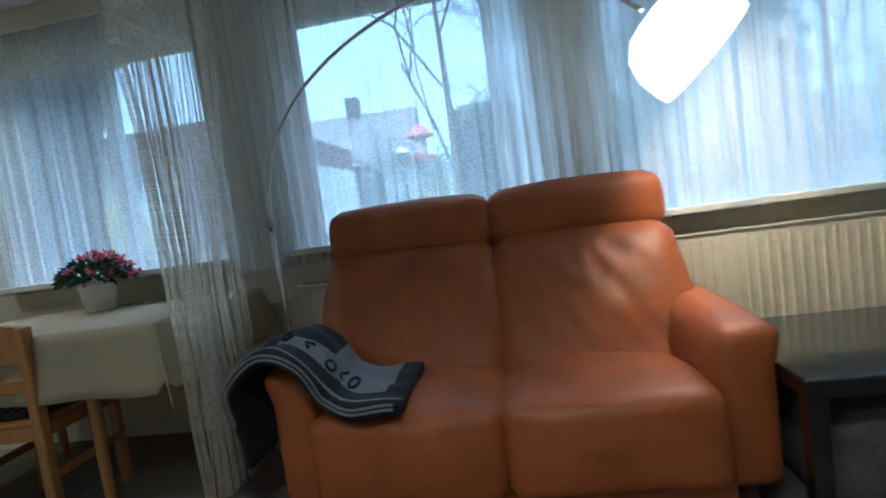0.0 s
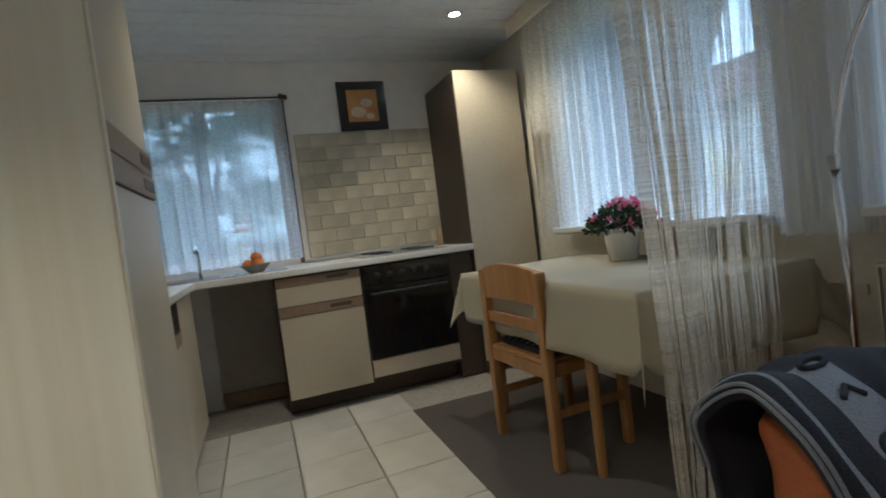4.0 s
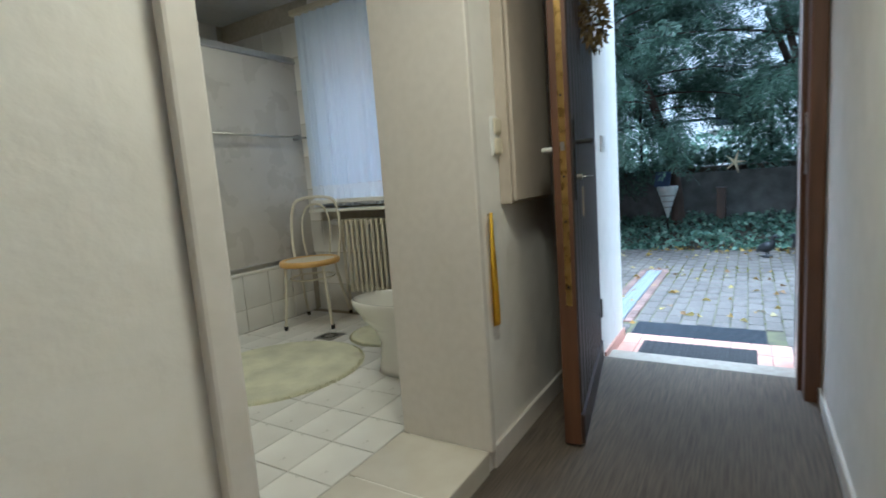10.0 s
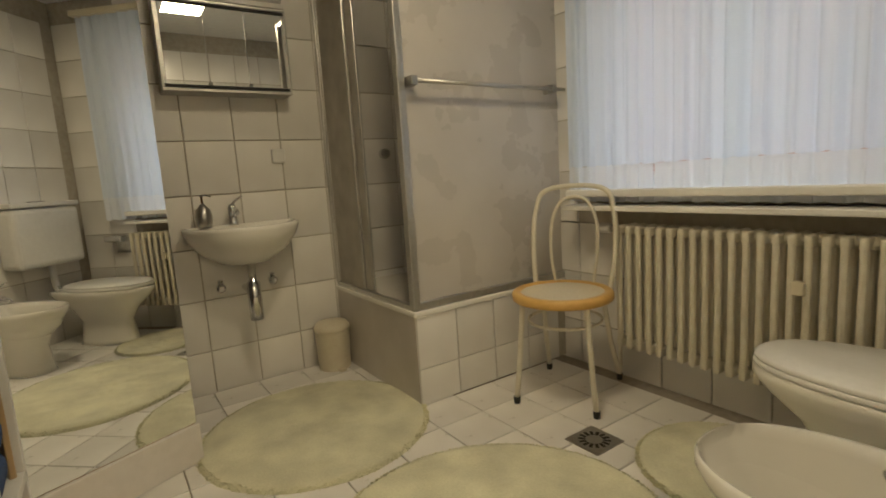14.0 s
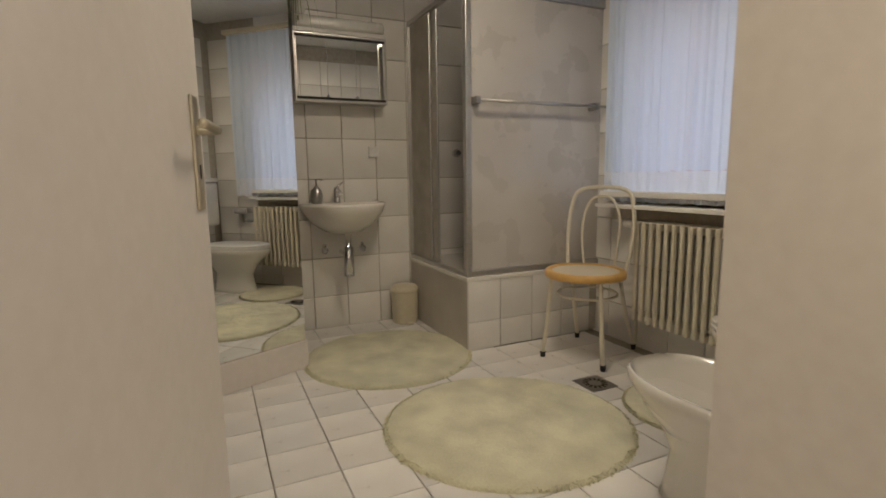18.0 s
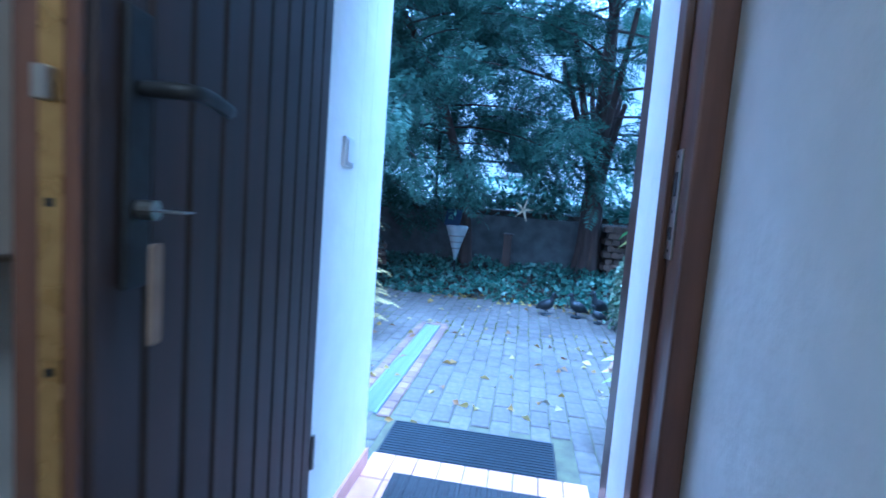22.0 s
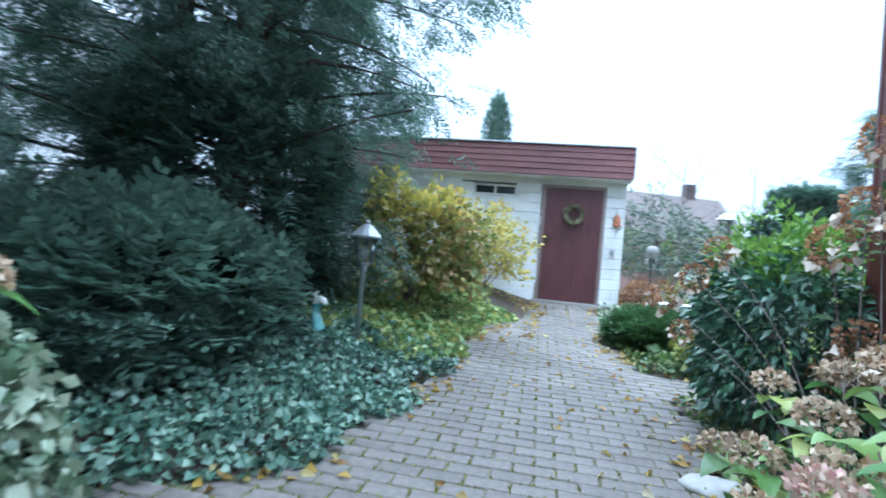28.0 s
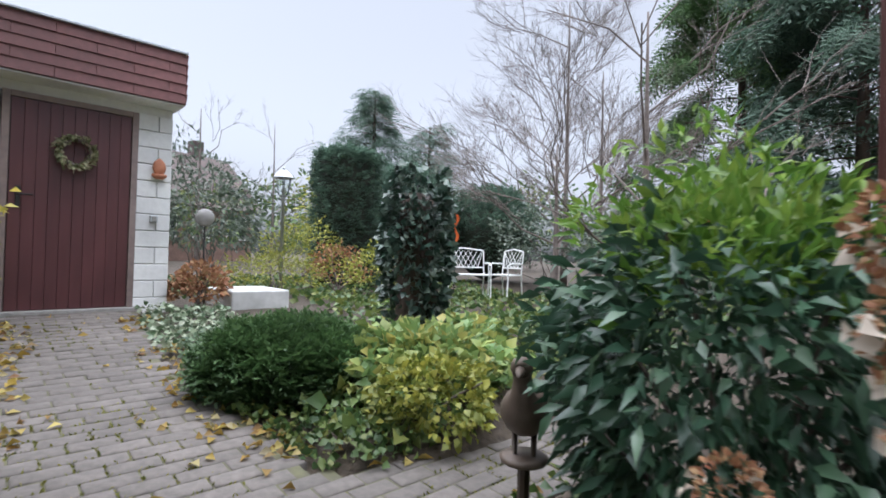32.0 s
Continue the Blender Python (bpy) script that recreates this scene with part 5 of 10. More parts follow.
part("key", box(-0.012, 0.012, -0.001, 0.001, 0.02, 0.055, 0.001), STEEL, ck)
part("key_tag", box(HX - 0.012, HX + 0.010, 0.03, 0.034, 0.87, 0.98, 0.004), mat("leather_tag", (0.35, 0.26, 0.18), (0.25, 0.18, 0.12), 0.6, 20, 0.1), dl, "key ring with a pale leather tag")
part("inner_handle", tube(bez([(HX, -0.045, 1.12), (HX, -0.10, 1.12), (HX - 0.055, -0.105, 1.12), (HX - 0.115, -0.10, 1.12)], 4), 0.010, 8), WHITE_PLASTIC, dl)
for z in (0.3, 1.75):
    part("hinge", tube([(-0.004, 0.008, z - 0.05), (-0.004, 0.008, z + 0.05)], 0.008, 10), STEEL, dl)
DRY = leaf_mat("dried_flowers", [(0.16, 0.10, 0.04), (0.26, 0.18, 0.07), (0.10, 0.07, 0.03)], 0.8)
dw = thing("dried_bouquet", "brown dried flower posy hanging on a red ribbon", "door decoration", (-2.29, -1.405, 1.64))
r = np.random.RandomState(21)
q = r.normal(0, 1, (420, 3))
q /= np.linalg.norm(q, axis=1)[:, None]
v, f = leaf_cloud(q * np.array([0.085, 0.05, 0.125]) * r.uniform(0.5, 1, (420, 1)) + np.array([0, 0.062, 0]), q, 0.035, 0.014, 0.2, 3, 0.5)
foliage("posy", v, f, DRY, dw)
part("ribbon", box(-0.012, 0.012, 0.012, 0.016, 0.08, 0.24, 0.001), mat("red_ribbon", (0.5, 0.09, 0.02), (0.4, 0.07, 0.015), 0.5, 40, 0.1), dw, "red ribbon")

# entrance step and mats
es = thing("step_entrance", "low entrance step laid with pinkish tiles", "step", kind="structure")
part("bed", box(-3.51, -2.90, -1.495, -0.60, -0.3, -0.058), CONCRETE, es)
me = slab_mesh("step_tile", 0.196, 0.096, 0.012, 0.003, TILE_PINK)
pieces("step_tile", es, me, [pose(-3.0 - 0.2 * i, -1.44 + 0.1 * j, -0.058) for i in range(3) for j in range(9)])
RIB = mat("black_ribbed_rubber", (0.025, 0.025, 0.028), (0.012, 0.012, 0.014), 0.7, 40, 0.3)
dm = thing("doormat", "black ribbed rubber doormat on the entrance step", "doormat", (-3.16, -1.06, -0.045))
part("base", box(-0.19, 0.19, -0.30, 0.30, 0.0, 0.008, 0.002), RIB, dm)
bm = bmesh.new()
for i in range(15):
    add_box(bm, -0.18, 0.18, -0.285 + 0.04 * i, -0.267 + 0.04 * i, 0.008, 0.014, 0.003, Matrix.Rotation(0.0, 4, "Z"), 1)
part("ribs", bm, RIB, dm)
gm = thing("scraper_mat", "dark blue-grey scraper mat let into the paving", "doormat", (-3.715, -1.10, -0.098))
part("base", box(-0.20, 0.20, -0.40, 0.40, 0.0, 0.012, 0.003), RIB, gm)
bm = bmesh.new()
for i in range(16):
    add_box(bm, -0.19 + 0.0245 * i, -0.178 + 0.0245 * i, -0.39, 0.39, 0.012, 0.018, 0.002, segs=1)
part("bars", bm, mat("dull_blue_alu", (0.05, 0.06, 0.075), (0.035, 0.04, 0.05), 0.5, 30, 0.1, metal=0.5), gm)
bp = thing("bell_push", "square white bell push on the white reveal", "doorbell", (-2.985, -1.4955, 1.178))
part("plate", box(-0.04, 0.04, 0.0, 0.012, -0.045, 0.045, 0.004), WHITE_PLASTIC, bp)
part("button", box(-0.03, 0.03, 0.012, 0.016, -0.035, 0.035, 0.003), WHITE_PLASTIC, bp)
solid("reveal_skirting", box(-3.40, -2.90, -1.496, -1.484, -0.045, 0.02, 0.002), TILE_PINK, "terracotta skirting of the entrance reveal", "skirting", kind="structure")

# ---- bathroom ----
bt = thing("floor_tiles_bathroom", "white square bathroom floor tiles with dark joints", "tiles", kind="structure")
me = slab_mesh("floor_tile", 0.2160, 0.2045, 0.012, 0.002, TILE_BATH)
spots = []
for i in range(12):
    for j in range(14):
        cx, cy = -0.433 - 0.2206 * i, -2.063 - 0.2092 * j
        if cx < -3.0 or cy < -4.66 or cx > -0.4 or (cx < -2.2 and cy < -3.9):
            continue
        spots.append(pose(cx, cy, BATH_Z - 0.0125 + random.uniform(0, 0.0008)))
pieces("floor_tile", bt, me, spots)

MORTAR = mat("tile_mortar_beige", (0.50, 0.46, 0.39), (0.42, 0.38, 0.31), 0.9, 30, 0.2)
TW, TH = 0.226, 0.257
me_wall = slab_mesh("wall_tile", TW - 0.005, TH - 0.005, 0.008, 0.002, TILE_WHITE)


t = thing("wall_tiles_south", "white bathroom wall tiles behind the basin", "tiles", kind="structure")
part("mortar", box(-3.079, -0.421, -4.7045, -4.701, 0.08, 2.499), MORTAR, t)
pieces("wall_tile", t, me_wall, [pose(-0.653 - TW * i, -4.701, 0.032 + TH * (j + 0.5), -90, 0, 0) for i in range(11) for j in range(10)])
t = thing("wall_tiles_west", "white bathroom wall tiles round the window", "tiles", kind="structure")
bm = bmesh.new()
add_box(bm, -3.0795, -3.076, -4.700, -1.921, 0.08, 0.96)
add_box(bm, -3.0795, -3.076, -4.700, -3.67, 0.96, 2.499)
add_box(bm, -3.0795, -3.076, -2.45, -1.921, 0.96, 2.499)
part("mortar", bm, MORTAR, t)
spots = []
for i in range(12):
    for j in range(10):
        y, z = -2.045 - TW * i, 0.032 + TH * (j + 0.5)
        if y < -4.65 or (-3.78 < y < -2.36 and z > 0.75) or z > 2.42:
            continue
        spots.append(pose(-3.076, y, z, 90, 0, 90))
pieces("wall_tile", t, me_wall, spots)
t = thing("wall_tiles_north", "white bathroom wall tiles behind the toilet", "tiles", kind="structure")
part("mortar", box(-3.075, -1.63, -1.924, -1.9205, 0.08, 2.499), MORTAR, t)
pieces("wall_tile", t, me_wall, [pose(-1.745 - TW * i, -1.924, 0.032 + TH * (j + 0.5), 90, 0, 0) for i in range(6) for j in range(9)])
t = thing("wall_tiles_east", "white bathroom wall tiles beside the open door", "tiles", kind="structure")
part("mortar", box(-0.4245, -0.4205, -4.700, -1.95, 0.08, 2.499), MORTAR, t)
pieces("wall_tile", t, me_wall, [pose(-0.4245, -2.07 - TW * i, 0.032 + TH * (j + 0.5), 90, 0, -90) for i in range(11) for j in range(9)])

# bathroom door, standing open into the room
bd = thing("door_bathroom", "pale grey flush bathroom door standing open", "door", (-0.648, -1.948, 0), 0, kind="structure")
bd.matrix_basis = pose(-0.648, -1.948, 0, 0, 0, -103.5)
part("leaf", box(0.0, 0.815, -0.02, 0.02, 0.09, 2.08, 0.003), DOOR_GREY, bd)
for s in (-1, 1):
    e = part("door_plate", box(0.725, 0.775, min(s * 0.02, s * 0.027), max(s * 0.02, s * 0.027), 1.00, 1.25, 0.003), mat("pale_brass", (0.62, 0.57, 0.44), (0.54, 0.49, 0.37), 0.35, 30, 0.05, metal=0.8), bd, "pale brass handle plate")
    part("door_handle", tube(bez([(0.752, s * 0.025, 1.175), (0.752, s * 0.065, 1.175), (0.71, s * 0.072, 1.175), (0.63, s * 0.068, 1.18)], 5), 0.010, 8), MATS["pale_brass"], e, smooth=True)
    part("keyhole", box(0.747, 0.753, min(s * 0.0265, s * 0.0285), max(s * 0.0265, s * 0.0285), 1.07, 1.10), BLACK, e)

# mirror standing across the corner, wooden edge
mr = thing("mirror", "tall mirror panel with a wooden edge set across the corner", "mirror")
mr.matrix_basis = pose(-0.845, -3.844, 0.08, 0, 0, 203.6)
part("glass", box(-0.14, 0.464, 0.0, 0.006, 0.15, 2.12), MIRROR, mr, "clear mirror glass")
part("backing", box(-0.14, 0.464, 0.007, 0.026, 0.0, 2.13, 0.002), WOOD_CHAIR, mr)
part("base_strip", box(-0.14, 0.47, -0.014, 0.006, 0.0, 0.147, 0.004), DOOR_GREY, mr, "cream strip below the glass")
part("side_board", box(-0.152, -0.138, -0.30, 0.03, 0.0, 2.13, 0.003), mat("pale_oak_board", (0.52, 0.36, 0.18), (0.42, 0.28, 0.13), 0.5, 20, 0.06, stretch=(1, 1, 0.1)), mr, "pale oak side board")

sf = thing("shelf_unit", "white open shelf unit with folded towels", "shelf", (-0.66, -3.26, BATH_Z))
for z in (0.0, 0.34, 0.74):
    part("shelf", box(-0.19, 0.23, -0.30, 0.30, z, z + 0.022, 0.002), WHITE_PLASTIC, sf)
for y in (-0.30, -0.011, 0.278):
    part("upright", box(-0.19, 0.23, y, y + 0.022, 0.022, 0.74, 0.002), WHITE_PLASTIC, sf)
part("back_panel", box(0.23, 0.234, -0.30, 0.30, 0.0, 0.762), WHITE_PLASTIC, sf)
TOWELS = [mat("blue_terry", (0.05, 0.09, 0.22), (0.03, 0.06, 0.15), 0.95, 200, 0.6), mat("teal_terry", (0.04, 0.13, 0.15), (0.025, 0.09, 0.10), 0.95, 200, 0.6), mat("plum_terry", (0.13, 0.06, 0.15), (0.09, 0.04, 0.10), 0.95, 200, 0.6)]
for i, (y, z, h, c) in enumerate(((-0.27, 0.364, 0.09, 0), (-0.27, 0.456, 0.08, 0), (0.02, 0.024, 0.11, 2), (0.02, 0.364, 0.12, 1), (-0.27, 0.024, 0.12, 2))):
    solid("towel", cushion(-0.825, -0.56, -3.26 + y, -3.26 + y + 0.24, BATH_Z + z, BATH_Z + z + h, 0.035, 0.012, i, 6, 0.006), TOWELS[c], "folded dark terry towel lying on the shelf", "towel", "folded towels", smooth=True)
solid("bathrobe", cushion(-0.68, -0.425, -3.62, -3.40, 0.95, 2.05, 0.08, 0.02, 6, 10, 0.03), mat("brown_patterned_cloth", (0.22, 0.13, 0.10), (0.05, 0.035, 0.035), 0.95, 9, 0.4), "brown patterned robe hanging behind the door", "robe", smooth=True)

# shower
sw = thing("shower_cabin", "corner shower with smoky panels on a tiled base", "shower", (-2.13, -3.84, BATH_Z))
part("base_core", box(-0.945, -0.012, -0.855, -0.012, 0.0, 0.402), MORTAR, sw)
for height, zc in ((0.161, 0.0815), (0.236, 0.283)):
    me = slab_mesh("base_tile", 0.215, height, 0.008, 0.002, TILE_WHITE)
    pieces("base_tile", sw, me, [pose(-0.110 - 0.22 * i, -0.012, zc, -90, 0, 0) for i in range(4)])
part("side_panel", box(-0.012, 0.0, -0.855, -0.004, 0.0, 0.402, 0.002), mat("grey_side_panel", (0.55, 0.51, 0.46), (0.50, 0.46, 0.41), 0.4, 8, 0.03), sw, "smooth grey side panel of the base")
part("tray", box(-0.945, 0.006, -0.857, 0.006, 0.402, 0.428, 0.006), CERAMIC, sw, "white tray rim")
FROST = mat("frosted_shower_panel", (0.55, 0.52, 0.48), (0.50, 0.47, 0.43), 0.28, 4, 0.02, wide=0.15)
part("front_panel", box(-0.945, -0.03, -0.03, -0.022, 0.44, 1.96), FROST, sw, "smoky frosted front panel")
for args in ((-0.035, 0.0, -0.04, 0.0, 0.428, 2.0), (-0.945, -0.035, -0.042, -0.004, 0.428, 0.462), (-0.945, -0.035, -0.042, -0.004, 1.955, 2.0), (-0.035, -0.004, -0.855, -0.04, 0.428, 0.45), (-0.035, -0.004, -0.855, -0.04, 1.97, 2.0), (-0.035, 0.0, -0.857, -0.83, 0.45, 1.97)):
    part("rail", box(*args, 0.004), ALU, sw)
SIDE_GLASS = sheer_mat("frosted_shower_side", (0.74, 0.71, 0.65), 0.22, 8.0, 0.5)
for i, (y0, y1, x) in enumerate(((-0.82, -0.50, -0.012), (-0.74, -0.42, -0.024))):
    pn = part("sliding_door", box(x - 0.003, x + 0.003, y0, y1, 0.455, 1.965), SIDE_GLASS, sw, "clear sliding pane")
    for y in (y0, y1):
        part("door_stile", box(x - 0.006, x + 0.006, y - 0.012, y + 0.012, 0.455, 1.965, 0.003), ALU, pn)
part("towel_bar", tube([(-0.045, 0.035, 1.385), (-0.93, 0.035, 1.385)], 0.009, 10), ALU, sw, smooth=True)
for x in (-0.05, -0.85):
    part("bar_bracket", box(x - 0.018, x + 0.012, -0.02, 0.045, 1.365, 1.405, 0.004), STEEL, sw)
part("shower_head", lathe([(0.035, 0.0), (0.04, 0.02), (0.015, 0.045)], 18, (-0.55, -0.5, 1.92)), CHROME, sw)
part("shower_arm", tube(bez([(-0.55, -0.5, 1.96), (-0.55, -0.55, 2.02), (-0.55, -0.85, 2.02)], 5), 0.009, 8), CHROME, sw)
vk = part("mixer", lathe([(0.03, 0.0), (0.03, 0.03), (0.02, 0.05)], 18), CHROME, sw)
vk.matrix_basis = pose(-0.36, -0.852, 1.15, -90, 0, 0)

# basin and what stands on it
bs = thing("washbasin", "white ceramic washbasin with chrome trap on the wall", "washbasin", (-1.635, -4.693, 0.025))
bm = bmesh.new()
rings = []
for k, (sc, z) in enumerate(((0.16, 0.69), (0.45, 0.705), (0.75, 0.76), (0.95, 0.83), (1.0, 0.868), (1.0, 0.884), (0.96, 0.888), (0.82, 0.874), (0.6, 0.80), (0.3, 0.765))):
    ring = []
    for i in range(37):
        a = math.pi * i / 36
        ring.append(bm.verts.new((0.265 * sc * math.cos(a), 0.10 + 0.295 * sc * math.sin(a), z)))
    for x in (-0.255 * sc, -0.1 * sc, 0.1 * sc, 0.255 * sc):
        ring.append(bm.verts.new((x, 0.10 - 0.10 * (sc if k < 6 else sc * 0.2), z)))
    rings.append(ring)
for a, b2 in zip(rings, rings[1:]):
    n = len(a)
    for i in range(n):
        bm.faces.new((a[i], a[(i + 1) % n], b2[(i + 1) % n], b2[i]))
bm.faces.new(rings[0])
bm.faces.new(rings[-1])
bmesh.ops.recalc_face_normals(bm, faces=bm.faces[:])
part("bowl", bm, CERAMIC, bs, smooth=True)
part("trap", tube([(0, 0.20, 0.70), (0, 0.20, 0.62), (0, 0.20, 0.61), (0, 0.20, 0.43)], [0.018, 0.018, 0.032, 0.032], 16), CHROME, bs, smooth=True)
part("waste_pipe", tube([(0, 0.20, 0.56), (0, 0.0, 0.56)], 0.015, 10), CHROME, bs)
for x in (-0.13, 0.12):
    av = part("angle_valve", tube([(x, 0.0, 0.58), (x, 0.05, 0.58), (x, 0.055, 0.62)], 0.012, 10), CHROME, bs)
    kb = part("valve_knob", lathe([(0.02, 0.0), (0.022, 0.02), (0.012, 0.03)], 14), CHROME, av)
    kb.matrix_basis = pose(x, 0.05, 0.58, -90, 0, 0)
tp = thing("basin_tap", "chrome lever mixer tap on the washbasin", "tap", (-1.605, -4.615, 0.909))
part("body", lathe([(0.024, 0), (0.022, 0.01), (0.019, 0.06), (0.021, 0.085), (0.012, 0.10)], 18), CHROME, tp, smooth=True)
part("spout", tube(bez([(0, 0.01, 0.045), (0, 0.06, 0.075), (0, 0.11, 0.06)], 6), [0.012] * 12 + [0.010], 10), CHROME, tp, smooth=True)
part("lever", tube(bez([(0, 0, 0.095), (-0.02, -0.005, 0.115), (-0.05, 0.01, 0.135)], 5), 0.006, 8), CHROME, tp, smooth=True)
so = thing("soap_dispenser", "brushed steel soap dispenser on the washbasin", "soap dispenser", (-1.475, -4.605, 0.909))
part("bottle", lathe([(0.030, 0), (0.036, 0.02), (0.038, 0.05), (0.032, 0.085), (0.016, 0.10), (0.012, 0.11)], 22), STEEL, so, smooth=True)
part("pump", tube([(0, 0, 0.108), (0, 0, 0.15)], 0.005, 8), CHROME, so)
part("nozzle", tube([(0.008, 0, 0.15), (-0.015, 0.02, 0.152), (-0.03, 0.04, 0.146)], 0.005, 8), CHROME, so)

mc = thing("mirror_cabinet", "aluminium framed mirror cabinet with an unlit lamp strip", "mirror cabinet", (-1.66, -4.693, 1.525))
part("body", box(-0.285, 0.285, 0.0, 0.11, 0.0, 0.40, 0.003), ALU, mc)
for i in range(3):
    part("mirror_door", box(-0.265 + 0.178 * i, -0.090 + 0.178 * i, 0.112, 0.117, 0.03, 0.375), MIRROR, mc, "sliding mirror door")
for args in ((-0.287, 0.287, 0.108, 0.125, 0.0, 0.014), (-0.287, 0.287, 0.108, 0.125, 0.388, 0.40), (-0.287, -0.276, 0.108, 0.125, 0.014, 0.388), (0.276, 0.287, 0.108, 0.125, 0.014, 0.388)):
    part("frame", box(*args, 0.003), ALU, mc)
part("lower_track", box(-0.276, 0.276, 0.117, 0.123, 0.016, 0.030), BLACK, mc)
part("upper_track", box(-0.276, 0.276, 0.117, 0.123, 0.374, 0.387), BLACK, mc)
for x in (-0.09, 0.088):
    part("door_pull", box(x - 0.008, x + 0.008, 0.118, 0.130, 0.030, 0.044, 0.003), STEEL, mc)
part("lamp_housing", box(-0.285, 0.285, 0.0, 0.13, 0.401, 0.425, 0.003), WHITE_PLASTIC, mc)
part("lamp_strip", box(-0.28, 0.28, 0.02, 0.13, 0.426, 0.50, 0.022, segs=4), mat("pale_grey_lamp_cover", (0.72, 0.71, 0.68), (0.68, 0.67, 0.64), 0.25, 20, 0.0), mc, "unlit pale grey lamp cover", smooth=True)
part("pull_cord", tube([(0.25, 0.135, 0.48), (0.25, 0.14, 0.455)], 0.004, 6), BLACK, mc)
sx = thing("wall_switch_box", "small white switch box on the tiles", "switch", (-1.875, -4.693, 1.235))
part("box", box(-0.035, 0.035, 0.0, 0.022, -0.035, 0.035, 0.006), WHITE_PLASTIC, sx)
PLANT = leaf_mat("striped_spider_leaf", [(0.16, 0.24, 0.06), (0.28, 0.34, 0.12), (0.46, 0.48, 0.26)], 0.5, 0.3)
sp = thing("spider_plant", "small striped spider plant trailing from the mirror cabinet", "potted plant", (-1.42, -4.62, 2.026))
part("pot", lathe([(0.035, 0.0), (0.048, 0.07), (0.05, 0.075), (0.042, 0.075)], 18), WHITE_PLASTIC, sp, smooth=True)
blades = bmesh.new()
rnd = random.Random(12)
for k in range(26):
    a, reach, fall = rnd.uniform(-0.6, 2.6), rnd.uniform(0.07, 0.13), rnd.uniform(0.10, 0.24)
    d, w = Vector((math.cos(a), math.sin(a), 0)), Vector((-math.sin(a), math.cos(a), 0)) * 0.006
    line = bez([(0, 0, 0.07), d * reach * 0.5 + Vector((0, 0, 0.13)), d * reach + Vector((0, 0, 0.07)), d * (reach + 0.03) + Vector((0, 0, 0.07 - fall))], 4)
    vs = [(blades.verts.new(p - w * (1 - i / len(line))), blades.verts.new(p + w * (1 - i / len(line)) + Vector((0, 0, 0.001)))) for i, p in enumerate(line)]
    for p, q in zip(vs, vs[1:]):
        blades.faces.new((p[0], p[1], q[1], q[0]))
part("foliage", blades, PLANT, sp)

pb = thing("pedal_bin", "cream plastic pedal bin in the corner", "bin", (-2.035, -4.585, BATH_Z))
part("bucket", lathe([(0.084, 0.0), (0.086, 0.006), (0.094, 0.205), (0.096, 0.212)], 24), CREAM_PLASTIC, pb, smooth=True)
part("lid", lathe([(0.098, 0.213), (0.098, 0.230), (0.08, 0.256), (0.02, 0.264)], 24), CREAM_PLASTIC, pb, smooth=True)
part("pedal", box(-0.02, 0.02, 0.082, 0.118, 0.004, 0.016, 0.004), CREAM_PLASTIC, pb)

dn = thing("floor_drain", "square steel floor drain with slotted ring", "drain", (-2.465, -3.175, BATH_Z + 0.001))
dn.matrix_basis = pose(-2.465, -3.175, BATH_Z + 0.0005, 0, 0, 0)
part("plate", box(-0.075, 0.075, -0.075, 0.075, 0.0, 0.004, 0.001), STEEL, dn)
for i in range(14):
    a = 2 * math.pi * i / 14
    s = part("slot", box(-0.006, 0.006, -0.013, 0.013, 0.0035, 0.0046), BLACK, dn)
    s.matrix_basis = pose(0.045 * math.cos(a), 0.045 * math.sin(a), 0, 0, 0, math.degrees(a) + 90)


PILE_LEAF = leaf_mat("pale_green_fluff", [(0.70, 0.68, 0.49), (0.73, 0.71, 0.52), (0.68, 0.66, 0.46), (0.75, 0.73, 0.55)], 0.95, 0.3)


def bath_rug(name, label, cx, cy, rx, ry, rz, seed):
    """A soft fleece: a low uneven cushion with an irregular edge, fluff standing out of it."""
    g = thing(name, label, "rug", (cx, cy, BATH_Z), rz, group="bath rugs")
    bm = bmesh.new()
    rings = []
    for k in range(40):
        q = 1 - (k / 39.5)
        ring = []
        for i in range(120):
            a = 2 * math.pi * i / 120
            edge = 1 + 0.012 * noise.noise(Vector((math.cos(a) * 5, math.sin(a) * 5, seed)))
            x, y = rx * q * edge * math.cos(a), ry * q * edge * math.sin(a)
            lift = min(1.0, (1 - q) * 14) ** 0.5
            soft = noise.noise(Vector((x * 9, y * 9, seed))) * 0.004 + noise.noise(Vector((x * 26, y * 41, seed))) * 0.0035
            ring.append(bm.verts.new((x, y, max(0.0, (0.017 + soft) * lift))))
        rings.append(ring)
    for a, b2 in zip(rings, rings[1:]):
        for i in range(120):
            bm.faces.new((a[i], a[(i + 1) % 120], b2[(i + 1) % 120], b2[i]))
    bm.faces.new(rings[-1])
    part("fleece", bm, PILE, g, smooth=True)
    r = np.random.RandomState(seed)
    n = 2200
    a, q = r.uniform(0, 2 * math.pi, n), r.uniform(0.955, 1.0, n)
    c = np.stack([rx * q * np.cos(a), ry * q * np.sin(a), 0.012 * np.minimum(1, (1 - q) * 20)], 1)
    flow = np.stack([1.4 * np.cos(a), 1.4 * np.sin(a), np.full(n, 0.9)], 1)
    v, f = leaf_cloud(c, flow, 0.011, 0.005, 0.3, seed, 0.35, 0.1, points=4)
    foliage("fluff", v, f, PILE_LEAF, g)
    return g


